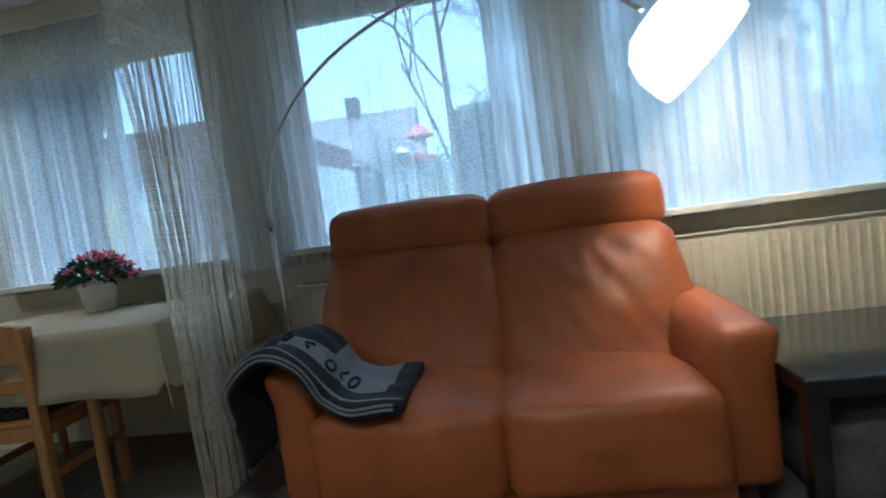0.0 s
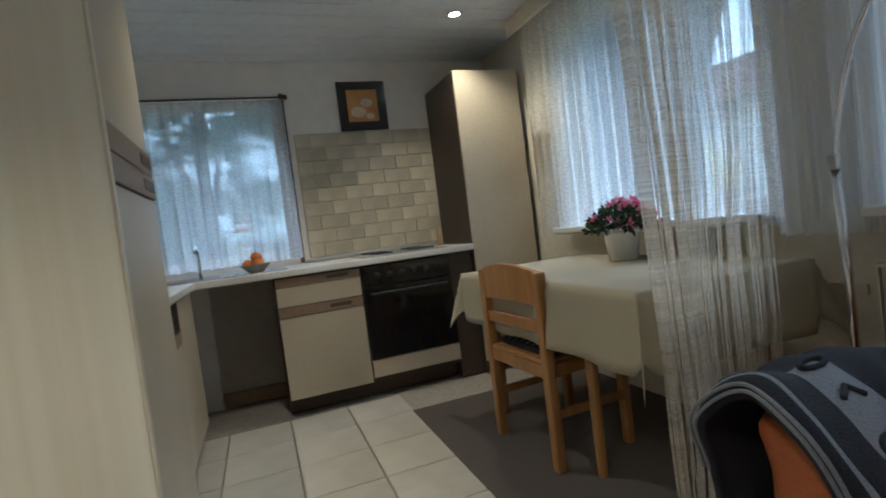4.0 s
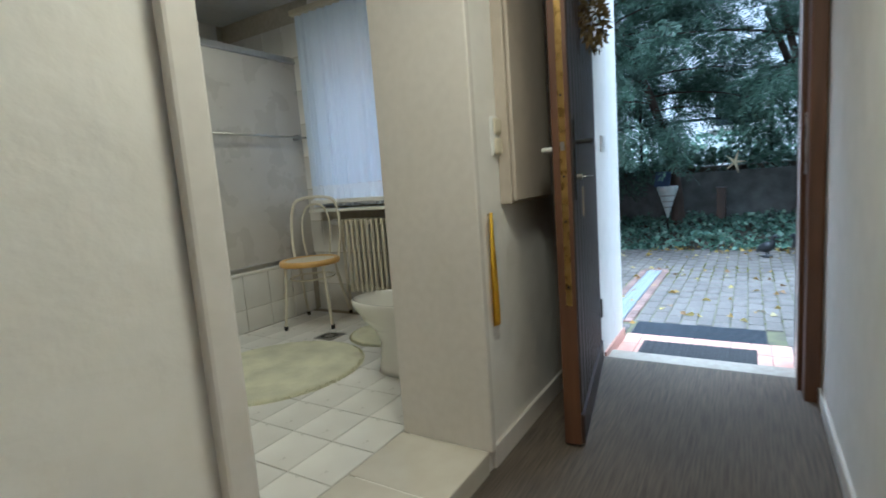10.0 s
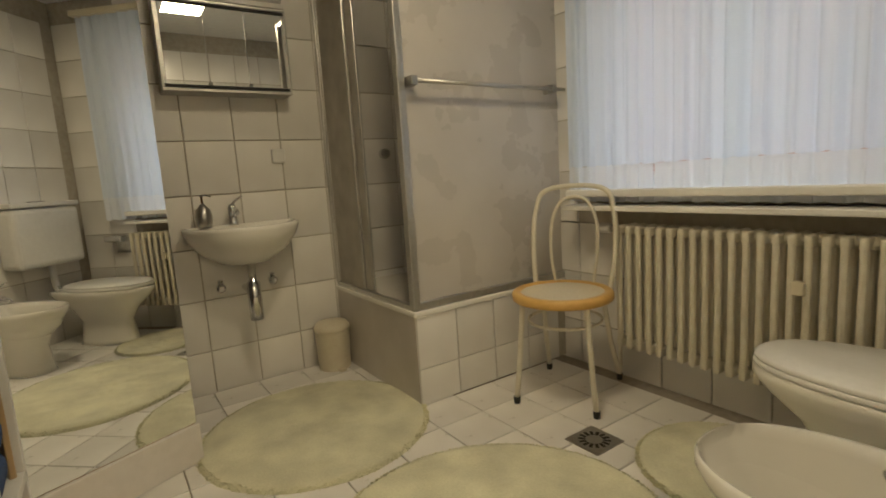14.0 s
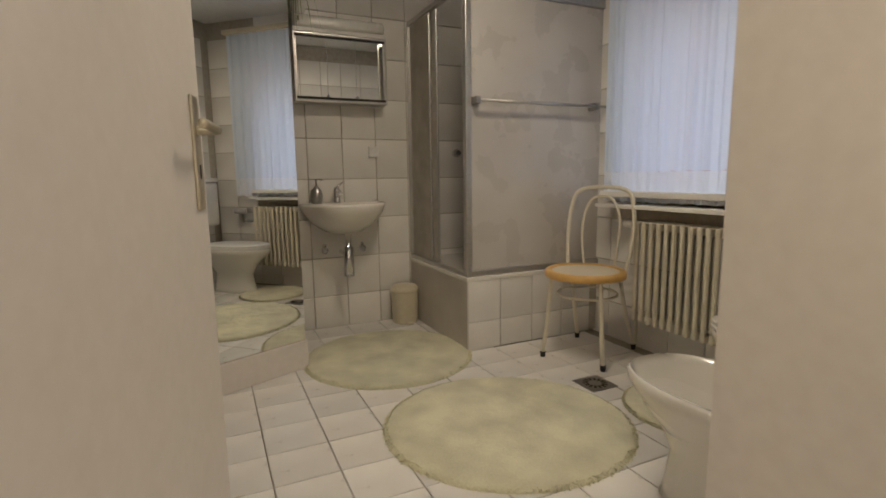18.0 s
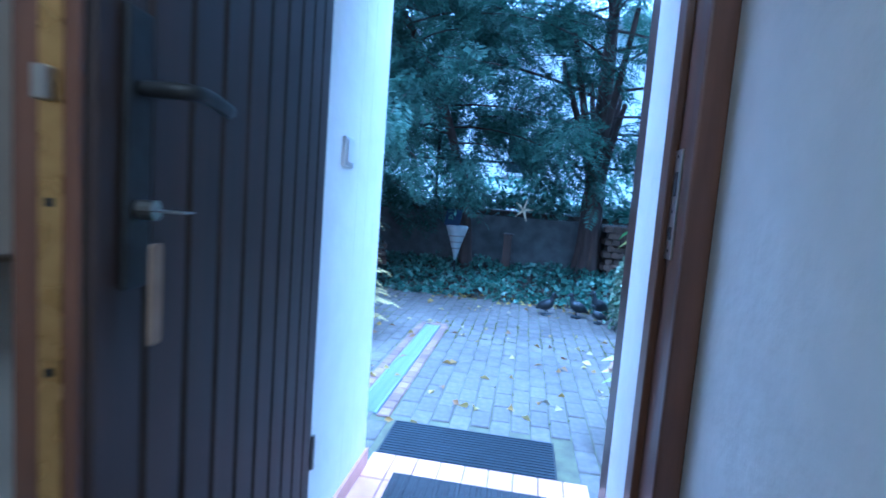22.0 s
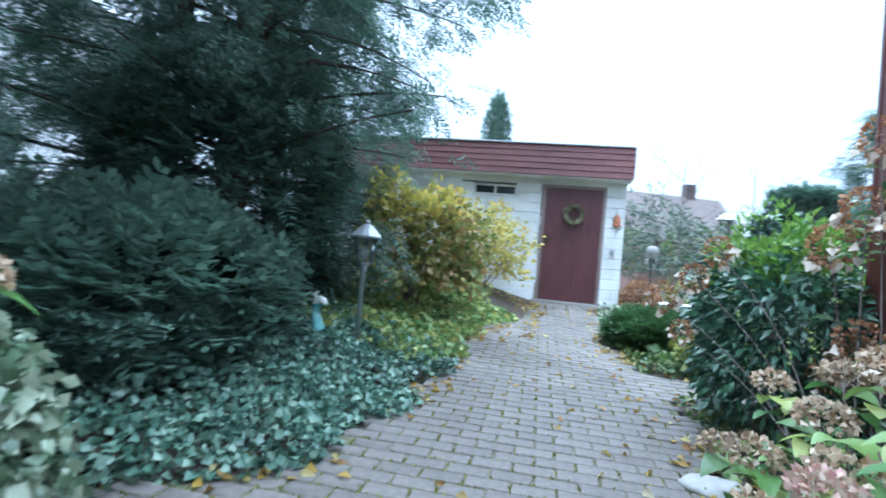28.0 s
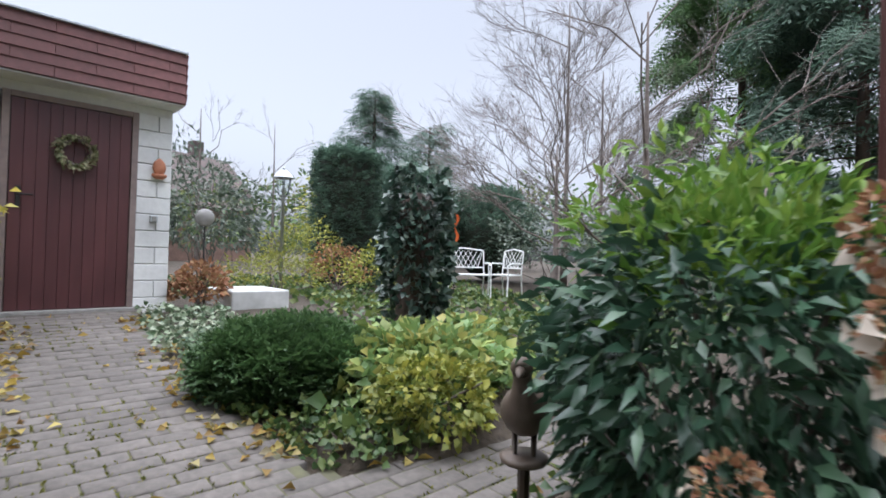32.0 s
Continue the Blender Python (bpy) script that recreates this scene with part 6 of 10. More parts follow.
bath_rug("bath_rug", "round pale green shaggy bath rug beside the shower", -1.71, -3.98, 0.46, 0.45, 0, 5)
bath_rug("bath_rug", "oval pale green shaggy bath rug in mid floor", -1.885, -3.03, 0.495, 0.455, -23, 6)
bath_rug("pedestal_rug", "pale green shaggy mat round the toilet foot", -2.66, -2.80, 0.28, 0.27, 0, 7)

# radiator of linked sections
rd = thing("radiator", "cream cast sectional radiator below the bathroom window", "radiator", (-2.985, -2.925, 0))
bm = bmesh.new()
for dx in (-0.055, 0.0, 0.055):
    add_tube(bm, [(dx, 0, 0.285), (dx, 0, 0.80)], 0.0125, 8)
for z in (0.29, 0.795):
    add_lathe(bm, [(0.028, -0.012), (0.032, -0.006), (0.032, 0.006), (0.028, 0.012)], 14, (0, 0, z))
    add_box(bm, -0.068, 0.068, -0.013, 0.013, z - 0.022, z + 0.022, 0.01, segs=2)
bmesh.ops.recalc_face_normals(bm, faces=bm.faces[:])
sec = bpy.data.meshes.new("section")
bm.to_mesh(sec)
bm.free()
sec.materials.append(CREAM_METAL)
for i in range(21):
    ob = new("section", sec)
    ob.parent = rd
    ob.matrix_basis = pose(0, -0.475 + 0.0475 * i, 0)
for z in (0.29, 0.795):
    part("hub_pipe", tube([(0, -0.50, z), (0, 0.50, z)], 0.021, 12), CREAM_METAL, rd)
vv = part("valve", tube([(0, -0.50, 0.795), (0, -0.56, 0.795)], 0.012, 10), STEEL, rd)
kb = part("valve_head", lathe([(0.02, 0), (0.025, 0.01), (0.025, 0.055), (0.02, 0.062)], 16), WHITE_PLASTIC, vv)
kb.matrix_basis = pose(0, -0.555, 0.795, 90, 0, 0)
part("heat_meter", box(0.062, 0.082, 0.20, 0.236, 0.62, 0.665, 0.003), CREAM_PLASTIC, rd)
for y in (-0.40, 0.40):
    part("bracket", box(-0.092, -0.02, y - 0.01, y + 0.01, 0.27, 0.29), STEEL, rd)
part("feed_pipe", tube([(0, -0.53, 0.795), (-0.03, -0.54, 0.3), (-0.03, -0.54, 0.085)], 0.009, 8), CREAM_METAL, rd)

cu = thing("curtain", "opaque white cotton curtain with a deep hem", "curtain")
DOUBLE_COTTON = sheer_mat("white_double_cotton", (0.78, 0.82, 0.90), 0.02, through_light=0.22)
BATH_COTTON = sheer_mat("bluish_white_cotton", (0.74, 0.81, 0.93), 0.03, through_light=0.28)
for y0, y1, folds, seed in ((-3.71, -3.267, 6, 31), (-3.255, -2.22, 11, 32)):
    part("cloth", curtain("y", -2.985, y0, y1, 1.075, 2.35, folds, 0.016, seed=seed), BATH_COTTON, cu, smooth=True)
    part("hem", curtain("y", -2.985, y0, y1, 0.915, 1.077, folds, 0.016, seed=seed), DOUBLE_COTTON, cu, "double thickness hem", smooth=True)
part("pelmet", box(-3.02, -2.95, -3.74, -2.20, 2.345, 2.385, 0.004), CREAM_PLASTIC, cu, "cream curtain rail")
solid("window_board", box(-3.075, -2.90, -3.70, -2.43, 0.88, 0.902, 0.004), WHITE_PLASTIC, "white window board over the radiator", "window board")

# chair
ch = thing("bistro_chair", "cream bentwood-style metal chair with round cane seat", "chair", (-2.66, -3.49, BATH_Z), -65.5)
part("seat_ring", lathe([(0.206, 0.448), (0.212, 0.453), (0.212, 0.476), (0.203, 0.486), (0.176, 0.485), (0.174, 0.455)], 40), mat("honey_seat_wood", (0.70, 0.44, 0.13), (0.62, 0.38, 0.10), 0.4, 20, 0.03), ch, "honey coloured wooden seat ring", smooth=True)
part("cane_seat", lathe([(0.178, 0.470), (0.178, 0.479)], 30), mat("woven_cane", (0.74, 0.68, 0.54), (0.64, 0.57, 0.42), 0.7, 90, 0.5), ch, "pale woven cane")
outer = bez([(-0.165, -0.13, 0.45), (-0.185, -0.165, 0.62), (-0.178, -0.19, 0.80), (-0.12, -0.205, 0.905), (0.12, -0.205, 0.905), (0.178, -0.19, 0.80), (0.185, -0.165, 0.62), (0.165, -0.13, 0.45)], 7)
inner = bez([(-0.085, -0.175, 0.47), (-0.105, -0.18, 0.62), (-0.10, -0.193, 0.76), (-0.05, -0.20, 0.855), (0.05, -0.20, 0.855), (0.10, -0.193, 0.76), (0.105, -0.18, 0.62), (0.085, -0.175, 0.47)], 7)
part("back_hoop", tube(outer, 0.0115, 10), CREAM_METAL, ch, smooth=True)
part("inner_hoop", tube(inner, 0.008, 8), CREAM_METAL, ch, smooth=True)
ring = [(0.155 * math.cos(2 * math.pi * i / 28), 0.165 * math.sin(2 * math.pi * i / 28) - 0.03, 0.35) for i in range(29)]
part("brace_ring", tube(ring, 0.007, 8), CREAM_METAL, ch, smooth=True)
for sx, y0, y1 in ((-1, -0.13, -0.285), (1, -0.13, -0.285), (-1, 0.115, 0.135), (1, 0.115, 0.135)):
    mid = y0 + (y1 - y0) * 0.45
    lg = part("leg", tube(bez([(sx * 0.135, y0, 0.455), (sx * 0.152, mid, 0.22), (sx * 0.170, y1, 0.028)], 4), 0.0115, 10), CREAM_METAL, ch, smooth=True)
    part("rubber_foot", lathe([(0.013, 0.0), (0.015, 0.03)], 10, (sx * 0.171, y1, 0)), BLACK, lg)


def pan(name, label, cat, x, y0, y1, width, bidet):
    """A floor-standing pan: oval rim on a waisted foot, back towards +y."""
    p = thing(name, label, cat, (x, y0, BATH_Z))
    L, W = y0 - y1, width / 2
    bm = bmesh.new()
    rings = []
    prof = [(0.55, 0.60, 0.0), (0.52, 0.56, 0.03), (0.46, 0.50, 0.16), (0.62, 0.66, 0.25), (0.92, 0.93, 0.33), (1.0, 1.0, 0.365), (1.0, 1.0, 0.385), (0.97, 0.98, 0.39)]
    if bidet:
        prof += [(0.86, 0.88, 0.387), (0.80, 0.82, 0.365), (0.70, 0.72, 0.28), (0.5, 0.52, 0.20), (0.2, 0.22, 0.18)]
    for wx, wy, z in prof:
        ring = []
        for i in range(40):
            a = 2 * math.pi * i / 40
            cx, sy = math.cos(a), math.sin(a)
            yy = -L * 0.56 + (L * 0.44 * wy * sy if sy < 0 else L * 0.40 * wy * min(1.0, sy * 1.25))
            if bidet and z > 0.2 and len(rings) > 7:
                yy -= 0.035
            ring.append(bm.verts.new((W * wx * math.copysign(abs(cx) ** 0.8, cx), yy, z)))
        rings.append(ring)
    for a, b2 in zip(rings, rings[1:]):
        for i in range(40):
            bm.faces.new((a[i], a[(i + 1) % 40], b2[(i + 1) % 40], b2[i]))
    bm.faces.new(list(reversed(rings[0])))
    bm.faces.new(rings[-1])
    part("pan", bm, CERAMIC, p, smooth=True)
    if not bidet:
        for nm, z, sc in (("seat", 0.392, 1.0), ("lid", 0.408, 0.99)):
            bm = bmesh.new()
            rr = []
            for k, (s2, dz) in enumerate(((0.985, 0.0), (1.0, 0.004), (1.0, 0.012), (0.97, 0.018), (0.5, 0.021))):
                rr.append([bm.verts.new((W * sc * s2 * math.copysign(abs(math.cos(a)) ** 0.8, math.cos(a)), -L * 0.56 + (L * 0.44 if math.sin(a) < 0 else L * 0.32) * sc * s2 * math.sin(a), z + dz)) for a in (2 * math.pi * i / 40 for i in range(40))])
            for a, b2 in zip(rr, rr[1:]):
                for i in range(40):
                    bm.faces.new((a[i], a[(i + 1) % 40], b2[(i + 1) % 40], b2[i]))
            bm.faces.new(list(reversed(rr[0]))), bm.faces.new(rr[-1])
            part(nm, bm, WHITE_PLASTIC, p, smooth=True)
        for sx in (-0.07, 0.07):
            part("hinge", tube([(sx, -L * 0.2, 0.40), (sx, -L * 0.2, 0.425)], 0.014, 10), CHROME, p)
    return p


to = pan("toilet", "white floor-standing toilet with closed lid", "toilet", -2.70, -1.94, -2.73, 0.375, False)
part("flush_pipe", tube(bez([(0, -0.05, 0.57), (0, -0.06, 0.42), (0, -0.12, 0.33), (0, -0.2, 0.31)], 5), 0.022, 12), WHITE_PLASTIC, to, smooth=True)
ci = thing("cistern", "white plastic cistern on the tiled wall", "cistern", (-2.645, -1.935, 0.645))
part("tank", box(-0.25, 0.25, -0.16, 0.0, 0.0, 0.40, 0.035, segs=3), WHITE_PLASTIC, ci)
part("lid", box(-0.255, 0.255, -0.165, 0.0, 0.402, 0.436, 0.012), WHITE_PLASTIC, ci)
part("button", box(-0.05, 0.05, -0.1, -0.06, 0.436, 0.443, 0.003), STEEL, ci)
part("stop_valve", tube([(0.25, -0.03, 0.36), (0.30, -0.05, 0.36)], 0.012, 10), CHROME, ci)
bi = pan("bidet", "white floor-standing ceramic bidet with chrome tap", "bidet", -2.14, -1.94, -2.59, 0.385, True)
part("tap_body", lathe([(0.030, 0.388), (0.026, 0.40), (0.024, 0.45), (0.027, 0.475), (0.026, 0.492), (0.012, 0.497)], 20, (0, -0.20, 0)), CHROME, bi, smooth=True)
part("tap_spout", tube(bez([(0, -0.21, 0.43), (0, -0.26, 0.455), (0, -0.32, 0.44), (0, -0.335, 0.43)], 5), [0.014] * 15 + [0.012], 10), CHROME, bi, smooth=True)
part("tap_lever", tube(bez([(0, -0.20, 0.49), (0.0, -0.26, 0.515), (0.01, -0.34, 0.545)], 5), 0.006, 8), CHROME, bi, smooth=True)
ph = thing("paper_holder", "chrome toilet paper holder on the tiles", "paper holder", (-3.066, -2.265, 0.75))
part("cover", box(0.0, 0.11, -0.075, 0.075, 0.0, 0.05, 0.012), CHROME, ph)
part("plate", box(0.0, 0.006, -0.06, 0.06, -0.09, 0.01, 0.002), CHROME, ph)
pp = thing("small_picture", "dark print in a pale wooden frame beside the bathroom doorway", "picture", (-1.735, -1.934, 1.177), 180)
part("picture_frame", box(-0.12, 0.12, 0.0, 0.026, -0.101, 0.101, 0.004), mat("pale_oak_frame", (0.50, 0.36, 0.16), (0.40, 0.27, 0.11), 0.5, 20, 0.06), pp)
part("print", box(-0.095, 0.095, 0.026, 0.028, -0.076, 0.076), mat("dark_print", (0.10, 0.09, 0.07), (0.03, 0.03, 0.03), 0.6, 12, 0.0), pp)

# bathroom and hall ceiling lamps
for nm, lab, x, y, z, e in (("ceiling_lamp", "round opal ceiling lamp in the bathroom, lit", -1.75, -3.0, 2.50, 4.6), ("ceiling_lamp", "round opal ceiling lamp in the hall, lit", -0.9, -1.05, 2.36, 6.0)):
    cl = thing(nm, lab, "ceiling lamp", (x, y, z), group="opal ceiling lamps")
    part("holder", lathe([(0.11, 0.0), (0.11, -0.02)], 28), WHITE_PLASTIC, cl)
    part("shade", lathe([(0.125, -0.02), (0.14, -0.04), (0.12, -0.085), (0.05, -0.105)], 28), glow_mat("opal_globe_lit", (1.0, 0.82, 0.56), 1.2), cl, smooth=True)
    lamp("ceiling_light", "AREA", e * 0.5, (1.0, 0.76, 0.45), look((x, y, z - 0.12), (x, y, 0)), 0.26)
# bluish area lamp added in the bathroom window opening, in place of sky light
lamp("window_sky_fill", "AREA", 0.28, (0.58, 0.78, 1.0), look((-3.37, -3.09, 1.56), (-2.0, -3.09, 1.30)), 1.0)


# ================= garden =================
def lerp(table, v):
    if v <= table[0][0]:
        return table[0][1]
    for (a, p), (b, q) in zip(table, table[1:]):
        if v <= b:
            return p + (q - p) * (v - a) / (b - a)
    return table[-1][1]


RISE = [(-6, -0.125), (-0.2, -0.12), (1, -0.07), (3, 0.04), (5, 0.16), (6.8, 0.30), (8.6, 0.475), (30, 0.6)]


def paving_z(x, y):
    return lerp(RISE, y)


LEFT = [(-6, -8.2), (-3.3, -7.85), (-2.3, -7.7), (-1.5, -7.65), (-0.6, -7.7), (0.1, -7.4), (0.3, -7.0), (0.9, -6.9), (1.5, -6.7), (1.8, -6.18), (2.5, -5.93), (3.3, -5.85), (4.3, -5.77), (5.6, -5.76), (6.2, -5.54), (6.9, -5.19), (8.2, -5.04), (8.62, -5.0)]
RIGHT = [(-2.7, -3.3), (-0.1, -3.3), (0.1, -3.8), (0.8, -4.2), (1.5, -4.3), (2.7, -4.05), (3.2, -3.92), (3.95, -4.0), (4.0, -2.4), (4.5, -2.4), (4.55, -3.8), (4.7, -4.05), (5.46, -4.13), (6.3, -4.18), (7.4, -4.13), (8.62, -4.0)]


def paved(x, y):
    if y < -2.7:
        return lerp(LEFT, y) < x < -3.3 and not (y < -2.99 and x < -5.8)
    return lerp(LEFT, y) < x < lerp(RIGHT, y)


def ground_z(x, y):
    if x > -3.4 and -5 < y < 2.9:
        return -0.3
    z = paving_z(min(x, -3.6), y) - 0.05
    if paved(x, y):
        return z
    l = lerp(LEFT, y)
    if x < l:
        z += min(0.30, 0.26 * (l - x))
        if x < -9.0:
            z = max(z, 0.22) + min(0.75, 1.9 * (-9.0 - x))
    elif y > 0:
        z += min(0.22, 0.25 * max(0.0, x - lerp(RIGHT, y))) * max(0.0, min(1.0, (7.0 - y) / 1.5))
        z -= 0.16 * max(0.0, min(1.0, (x + 1.6) / 1.5)) * max(0.0, min(1.0, (y - 6.5) / 1.2, (11.2 - y) / 1.2))
    return z


def ground_sheet():
    xs = [-120, -60, -30, -20, -14] + [-12 + 0.2 * i for i in range(66)] + [1.6, 2.4, 3.2, 4, 6, 8, 12, 20, 40, 120]
    ys = [-120, -60, -30, -15, -10, -8] + [-7 + 0.2 * i for i in range(101)] + [14, 16, 18, 22, 30, 60, 160]
    v = np.array([(x, y, ground_z(x, y) + (0.025 * noise.noise(Vector((x * 2, y * 2, 0))) if not paved(x, y) else 0)) for y in ys for x in xs])
    n = len(xs)
    f = [(j * n + i, j * n + i + 1, (j + 1) * n + i + 1, (j + 1) * n + i) for j in range(len(ys) - 1) for i in range(n - 1)]
    return tagged(new("ground", mesh_from("ground", v, f, SOIL, True)), "dark garden soil rising gently from the house", "ground", kind="structure")


ground_sheet()

# ---- paving: grey concrete bricks in running bond ----
DRAIN = (-6.09, -4.03, -1.86, -1.55)
pave = thing("pavement", "grey concrete brick paving with mossy joints", "pavement", kind="structure")


def paving():
    rnd = random.Random(31)
    near, far = [], []
    y, row = -6.0, 0
    while y < 8.62:
        x = -9.2 + (0.103 if row % 2 else 0.0)
        while x < -2.3:
            cx, cy = x + 0.1, y + 0.05
            in_drain = DRAIN[0] - 0.06 < cx < DRAIN[1] + 0.06 and DRAIN[2] - 0.02 < cy < DRAIN[3] + 0.02
            mat_spot = -3.99 < cx < -3.4 and -1.60 < cy < -0.60
            if paved(cx, cy) and not in_drain and not mat_spot and not (cx > -3.58 and -1.55 < cy < -0.55):
                slope = (paving_z(cx, cy + 0.05) - paving_z(cx, cy - 0.05)) / 0.1
                m = pose(cx, cy, paving_z(cx, cy) - 0.05 + rnd.uniform(-0.003, 0.003), math.degrees(math.atan(slope)) + rnd.uniform(-0.7, 0.7), rnd.uniform(-0.7, 0.7), rnd.uniform(-0.6, 0.6))
                if (-5.75 < cx < -4.1 and 1.7 < cy < 3.9) or (-4.75 < cx < -4.15 and -1.5 < cy < -0.3):
                    near.append(m)
                else:
                    far.append(m)
            x += 0.206
        y += 0.106
        row += 1
    brick = slab_mesh("paving_brick", 0.197, 0.098, 0.05, 0.006, PAVER)
    kept = near[:300]
    rest = near[300:] + far
    pieces("paving_brick", pave, brick, kept)
    bv = np.array([v.co[:] + (1.0,) for v in brick.vertices])
    bf = np.array([list(p.vertices) for p in brick.polygons])
    V = np.concatenate([(bv @ np.array(m).T)[:, :3] for m in rest])
    F = np.concatenate([bf + len(bv) * i for i in range(len(rest))])
    ob = new("paving_bricks", mesh_from("paving_bricks", V, F, PAVER))
    ob.parent = pave
    tagged(ob, "grey paving bricks further off", kind="stuff")


paving()


def bed_sheet(name, test, x0, x1, y0, y1, step, dz, material, parent):
    v, f, index = [], [], {}
    nx, ny = int((x1 - x0) / step), int((y1 - y0) / step)

    def vert(i, j):
        if (i, j) not in index:
            x, y = x0 + i * step, y0 + j * step
            index[(i, j)] = len(v)
            v.append((x, y, paving_z(x, y) + dz))
        return index[(i, j)]
    for i in range(nx):
        for j in range(ny):
            if test(x0 + (i + 0.5) * step, y0 + (j + 0.5) * step):
                f.append((vert(i, j), vert(i + 1, j), vert(i + 1, j + 1), vert(i, j + 1)))
    ob = new(name, mesh_from(name, np.array(v), f, material))
    ob.parent = parent
    return ob


bed_sheet("joint_sand", paved, -9.2, -2.3, -6, 8.6, 0.1, -0.007, JOINT, pave)

GRASS = leaf_mat("moss_and_grass", [(0.10, 0.115, 0.02), (0.17, 0.175, 0.025), (0.25, 0.23, 0.035)], 0.7)
LITTER = leaf_mat("fallen_leaf", [(0.30, 0.16, 0.03), (0.42, 0.30, 0.05), (0.20, 0.10, 0.04), (0.50, 0.40, 0.10), (0.34, 0.30, 0.22)], 0.6)


def joint_moss():
    r = np.random.RandomState(12)
    c = []
    while len(c) < 19000:
        y = -6.0 + 0.106 * r.randint(0, 138) - 0.003
        x = r.uniform(-8.8, -2.4)
        row = round((y + 6.003) / 0.106)
        cross = r.rand() < 0.4
        if cross:
            x = -9.2 + 0.206 * round((x + 9.2) / 0.206) + (0.103 if row % 2 else 0.0) - 0.003
            y += r.uniform(0.0, 0.1)
        w = noise.noise(Vector((x * 0.9, y * 0.9, 3))) + 0.5 * math.exp(-((x + 4.8) ** 2 + (y - 3.0) ** 2) / 3) + (0.5 if r.rand() < 0.05 else 0)
        if paved(x, y) and w > (0.12 if y < 0.5 else 0.06) and not (x > -4.2 and y < -0.4):
            for k in range(3):
                c.append((x + r.normal(0, 0.004 if cross else 0.02), y + r.normal(0, 0.015 if cross else 0.005), paving_z(x, y) - 0.01))
    n = np.tile([0, 0, 0.6], (len(c), 1))
    v, f = leaf_cloud(c, n, 0.022, 0.010, 0.0, 3, 0.7, points=4)
    tagged(new("joint_moss", mesh_from("joint_moss", v, f, GRASS)), "yellow-green moss and grass growing in the paving joints", "moss", kind="stuff")


joint_moss()

# channel drain with brick edging
GALV = mat("galvanised_steel", (0.27, 0.30, 0.33), (0.20, 0.225, 0.25), 0.5, 30, 0.1, metal=0.2)
dr = thing("channel_drain", "blue-grey steel channel drain edged with red bricks", "drain", (0, 0, -0.118))
part("channel", box(DRAIN[0], DRAIN[1], -1.775, -1.635, -0.06, -0.012, 0.004), IRON, dr)
bar = slab_mesh("grate_bar", 0.0125, 0.118, 0.014, 0.002, GALV)
pieces("grate_bar", dr, bar, [pose(DRAIN[0] + 0.02 + 0.0237 * k, -1.705, -0.013) for k in range(86)])
for y in (-1.768, -1.642):
    part("grate_edge", box(DRAIN[0], DRAIN[1], y - 0.007, y + 0.007, -0.014, 0.004, 0.002), GALV, dr)
EDGE_BRICK = mat("red_edging_brick", (0.25, 0.165, 0.14), (0.18, 0.115, 0.095), 0.85, 24, 0.5, spread=0.3)
eb = slab_mesh("edging_brick", 0.098, 0.070, 0.05, 0.006, EDGE_BRICK)
pieces("edging_brick", dr, eb, [pose(DRAIN[0] + 0.05 + 0.104 * k, y, -0.048, 0, 0, (k * 37 % 5 - 2) * 0.5) for k in range(20) for y in (-1.815, -1.595)])
pieces("edging_brick", dr, eb, [pose(DRAIN[0] - 0.05, -1.78 + 0.075 * k, -0.048, 0, 0, 90) for k in range(3)])


def litter(name, label, n, test, seed, spots=None):
    r = np.random.RandomState(seed)
    me = []
    for k in range(5):
        v, f = leaf_cloud([(-0.03, 0, 0)], [(1, 0, 0)], 0.075, 0.045, 0.0, seed + k, 0.02, 0.25)
        me.append(mesh_from("fallen_leaf", v, f, LITTER))
    c = spots or []
    while len(c) < n:
        x, y = r.uniform(-8.5, -3.3), r.uniform(-3.5, 8.4)
        if test(x, y) and noise.noise(Vector((x, y, seed))) > -0.15:
            c.append((x, y))
    c = np.array([(x, y, max(paving_z(x, y), ground_z(x, y)) + 0.008) for x, y in c])
    nrm = np.zeros_like(c)
    nrm[:, :2] = r.normal(0, 1, (len(c), 2))
    v, f = leaf_cloud(c, nrm, 0.07, 0.044, 0.05, seed, 0.12, 0.3)
    v[:, 2] = np.maximum(v[:, 2], np.repeat(c[:, 2], 5) - 0.004)
    tagged(new(name, mesh_from(name, v, f, LITTER)), label, "leaves", kind="stuff")


litter("fallen_leaves", "yellow and brown autumn leaves scattered on the paving", 300, paved, 5)
litter("leaf_litter", "brown and yellow leaf litter along the edge of the beds", 900, lambda x, y: abs(x - lerp(LEFT, y)) < 0.22 or (abs(x - lerp(RIGHT, y)) < 0.2 and y > 0.4), 8)
litter("yellow_leaf_drift", "drift of yellow leaves at the foot of the garage shrub", 700, lambda x, y: -6.7 < x < -5.0 and 5.6 < y < 8.4, 9)

# ---- plants ----
YEW = leaf_mat("yew_needle", [(0.055, 0.095, 0.068), (0.085, 0.14, 0.098), (0.115, 0.18, 0.128), (0.15, 0.22, 0.155)], 0.62, 0.45)
YEW_LIGHT = leaf_mat("young_yew_needle", [(0.05, 0.10, 0.035), (0.08, 0.15, 0.05), (0.12, 0.20, 0.07)], 0.5, 0.25)
IVY = leaf_mat("ivy_leaf", [(0.06, 0.115, 0.08), (0.095, 0.17, 0.12), (0.15, 0.235, 0.165), (0.22, 0.30, 0.22)], 0.4, 0.15)
IVY_VAR = leaf_mat("variegated_ivy_leaf", [(0.07, 0.12, 0.06), (0.14, 0.20, 0.11), (0.28, 0.34, 0.22), (0.46, 0.50, 0.36)], 0.4, 0.2)
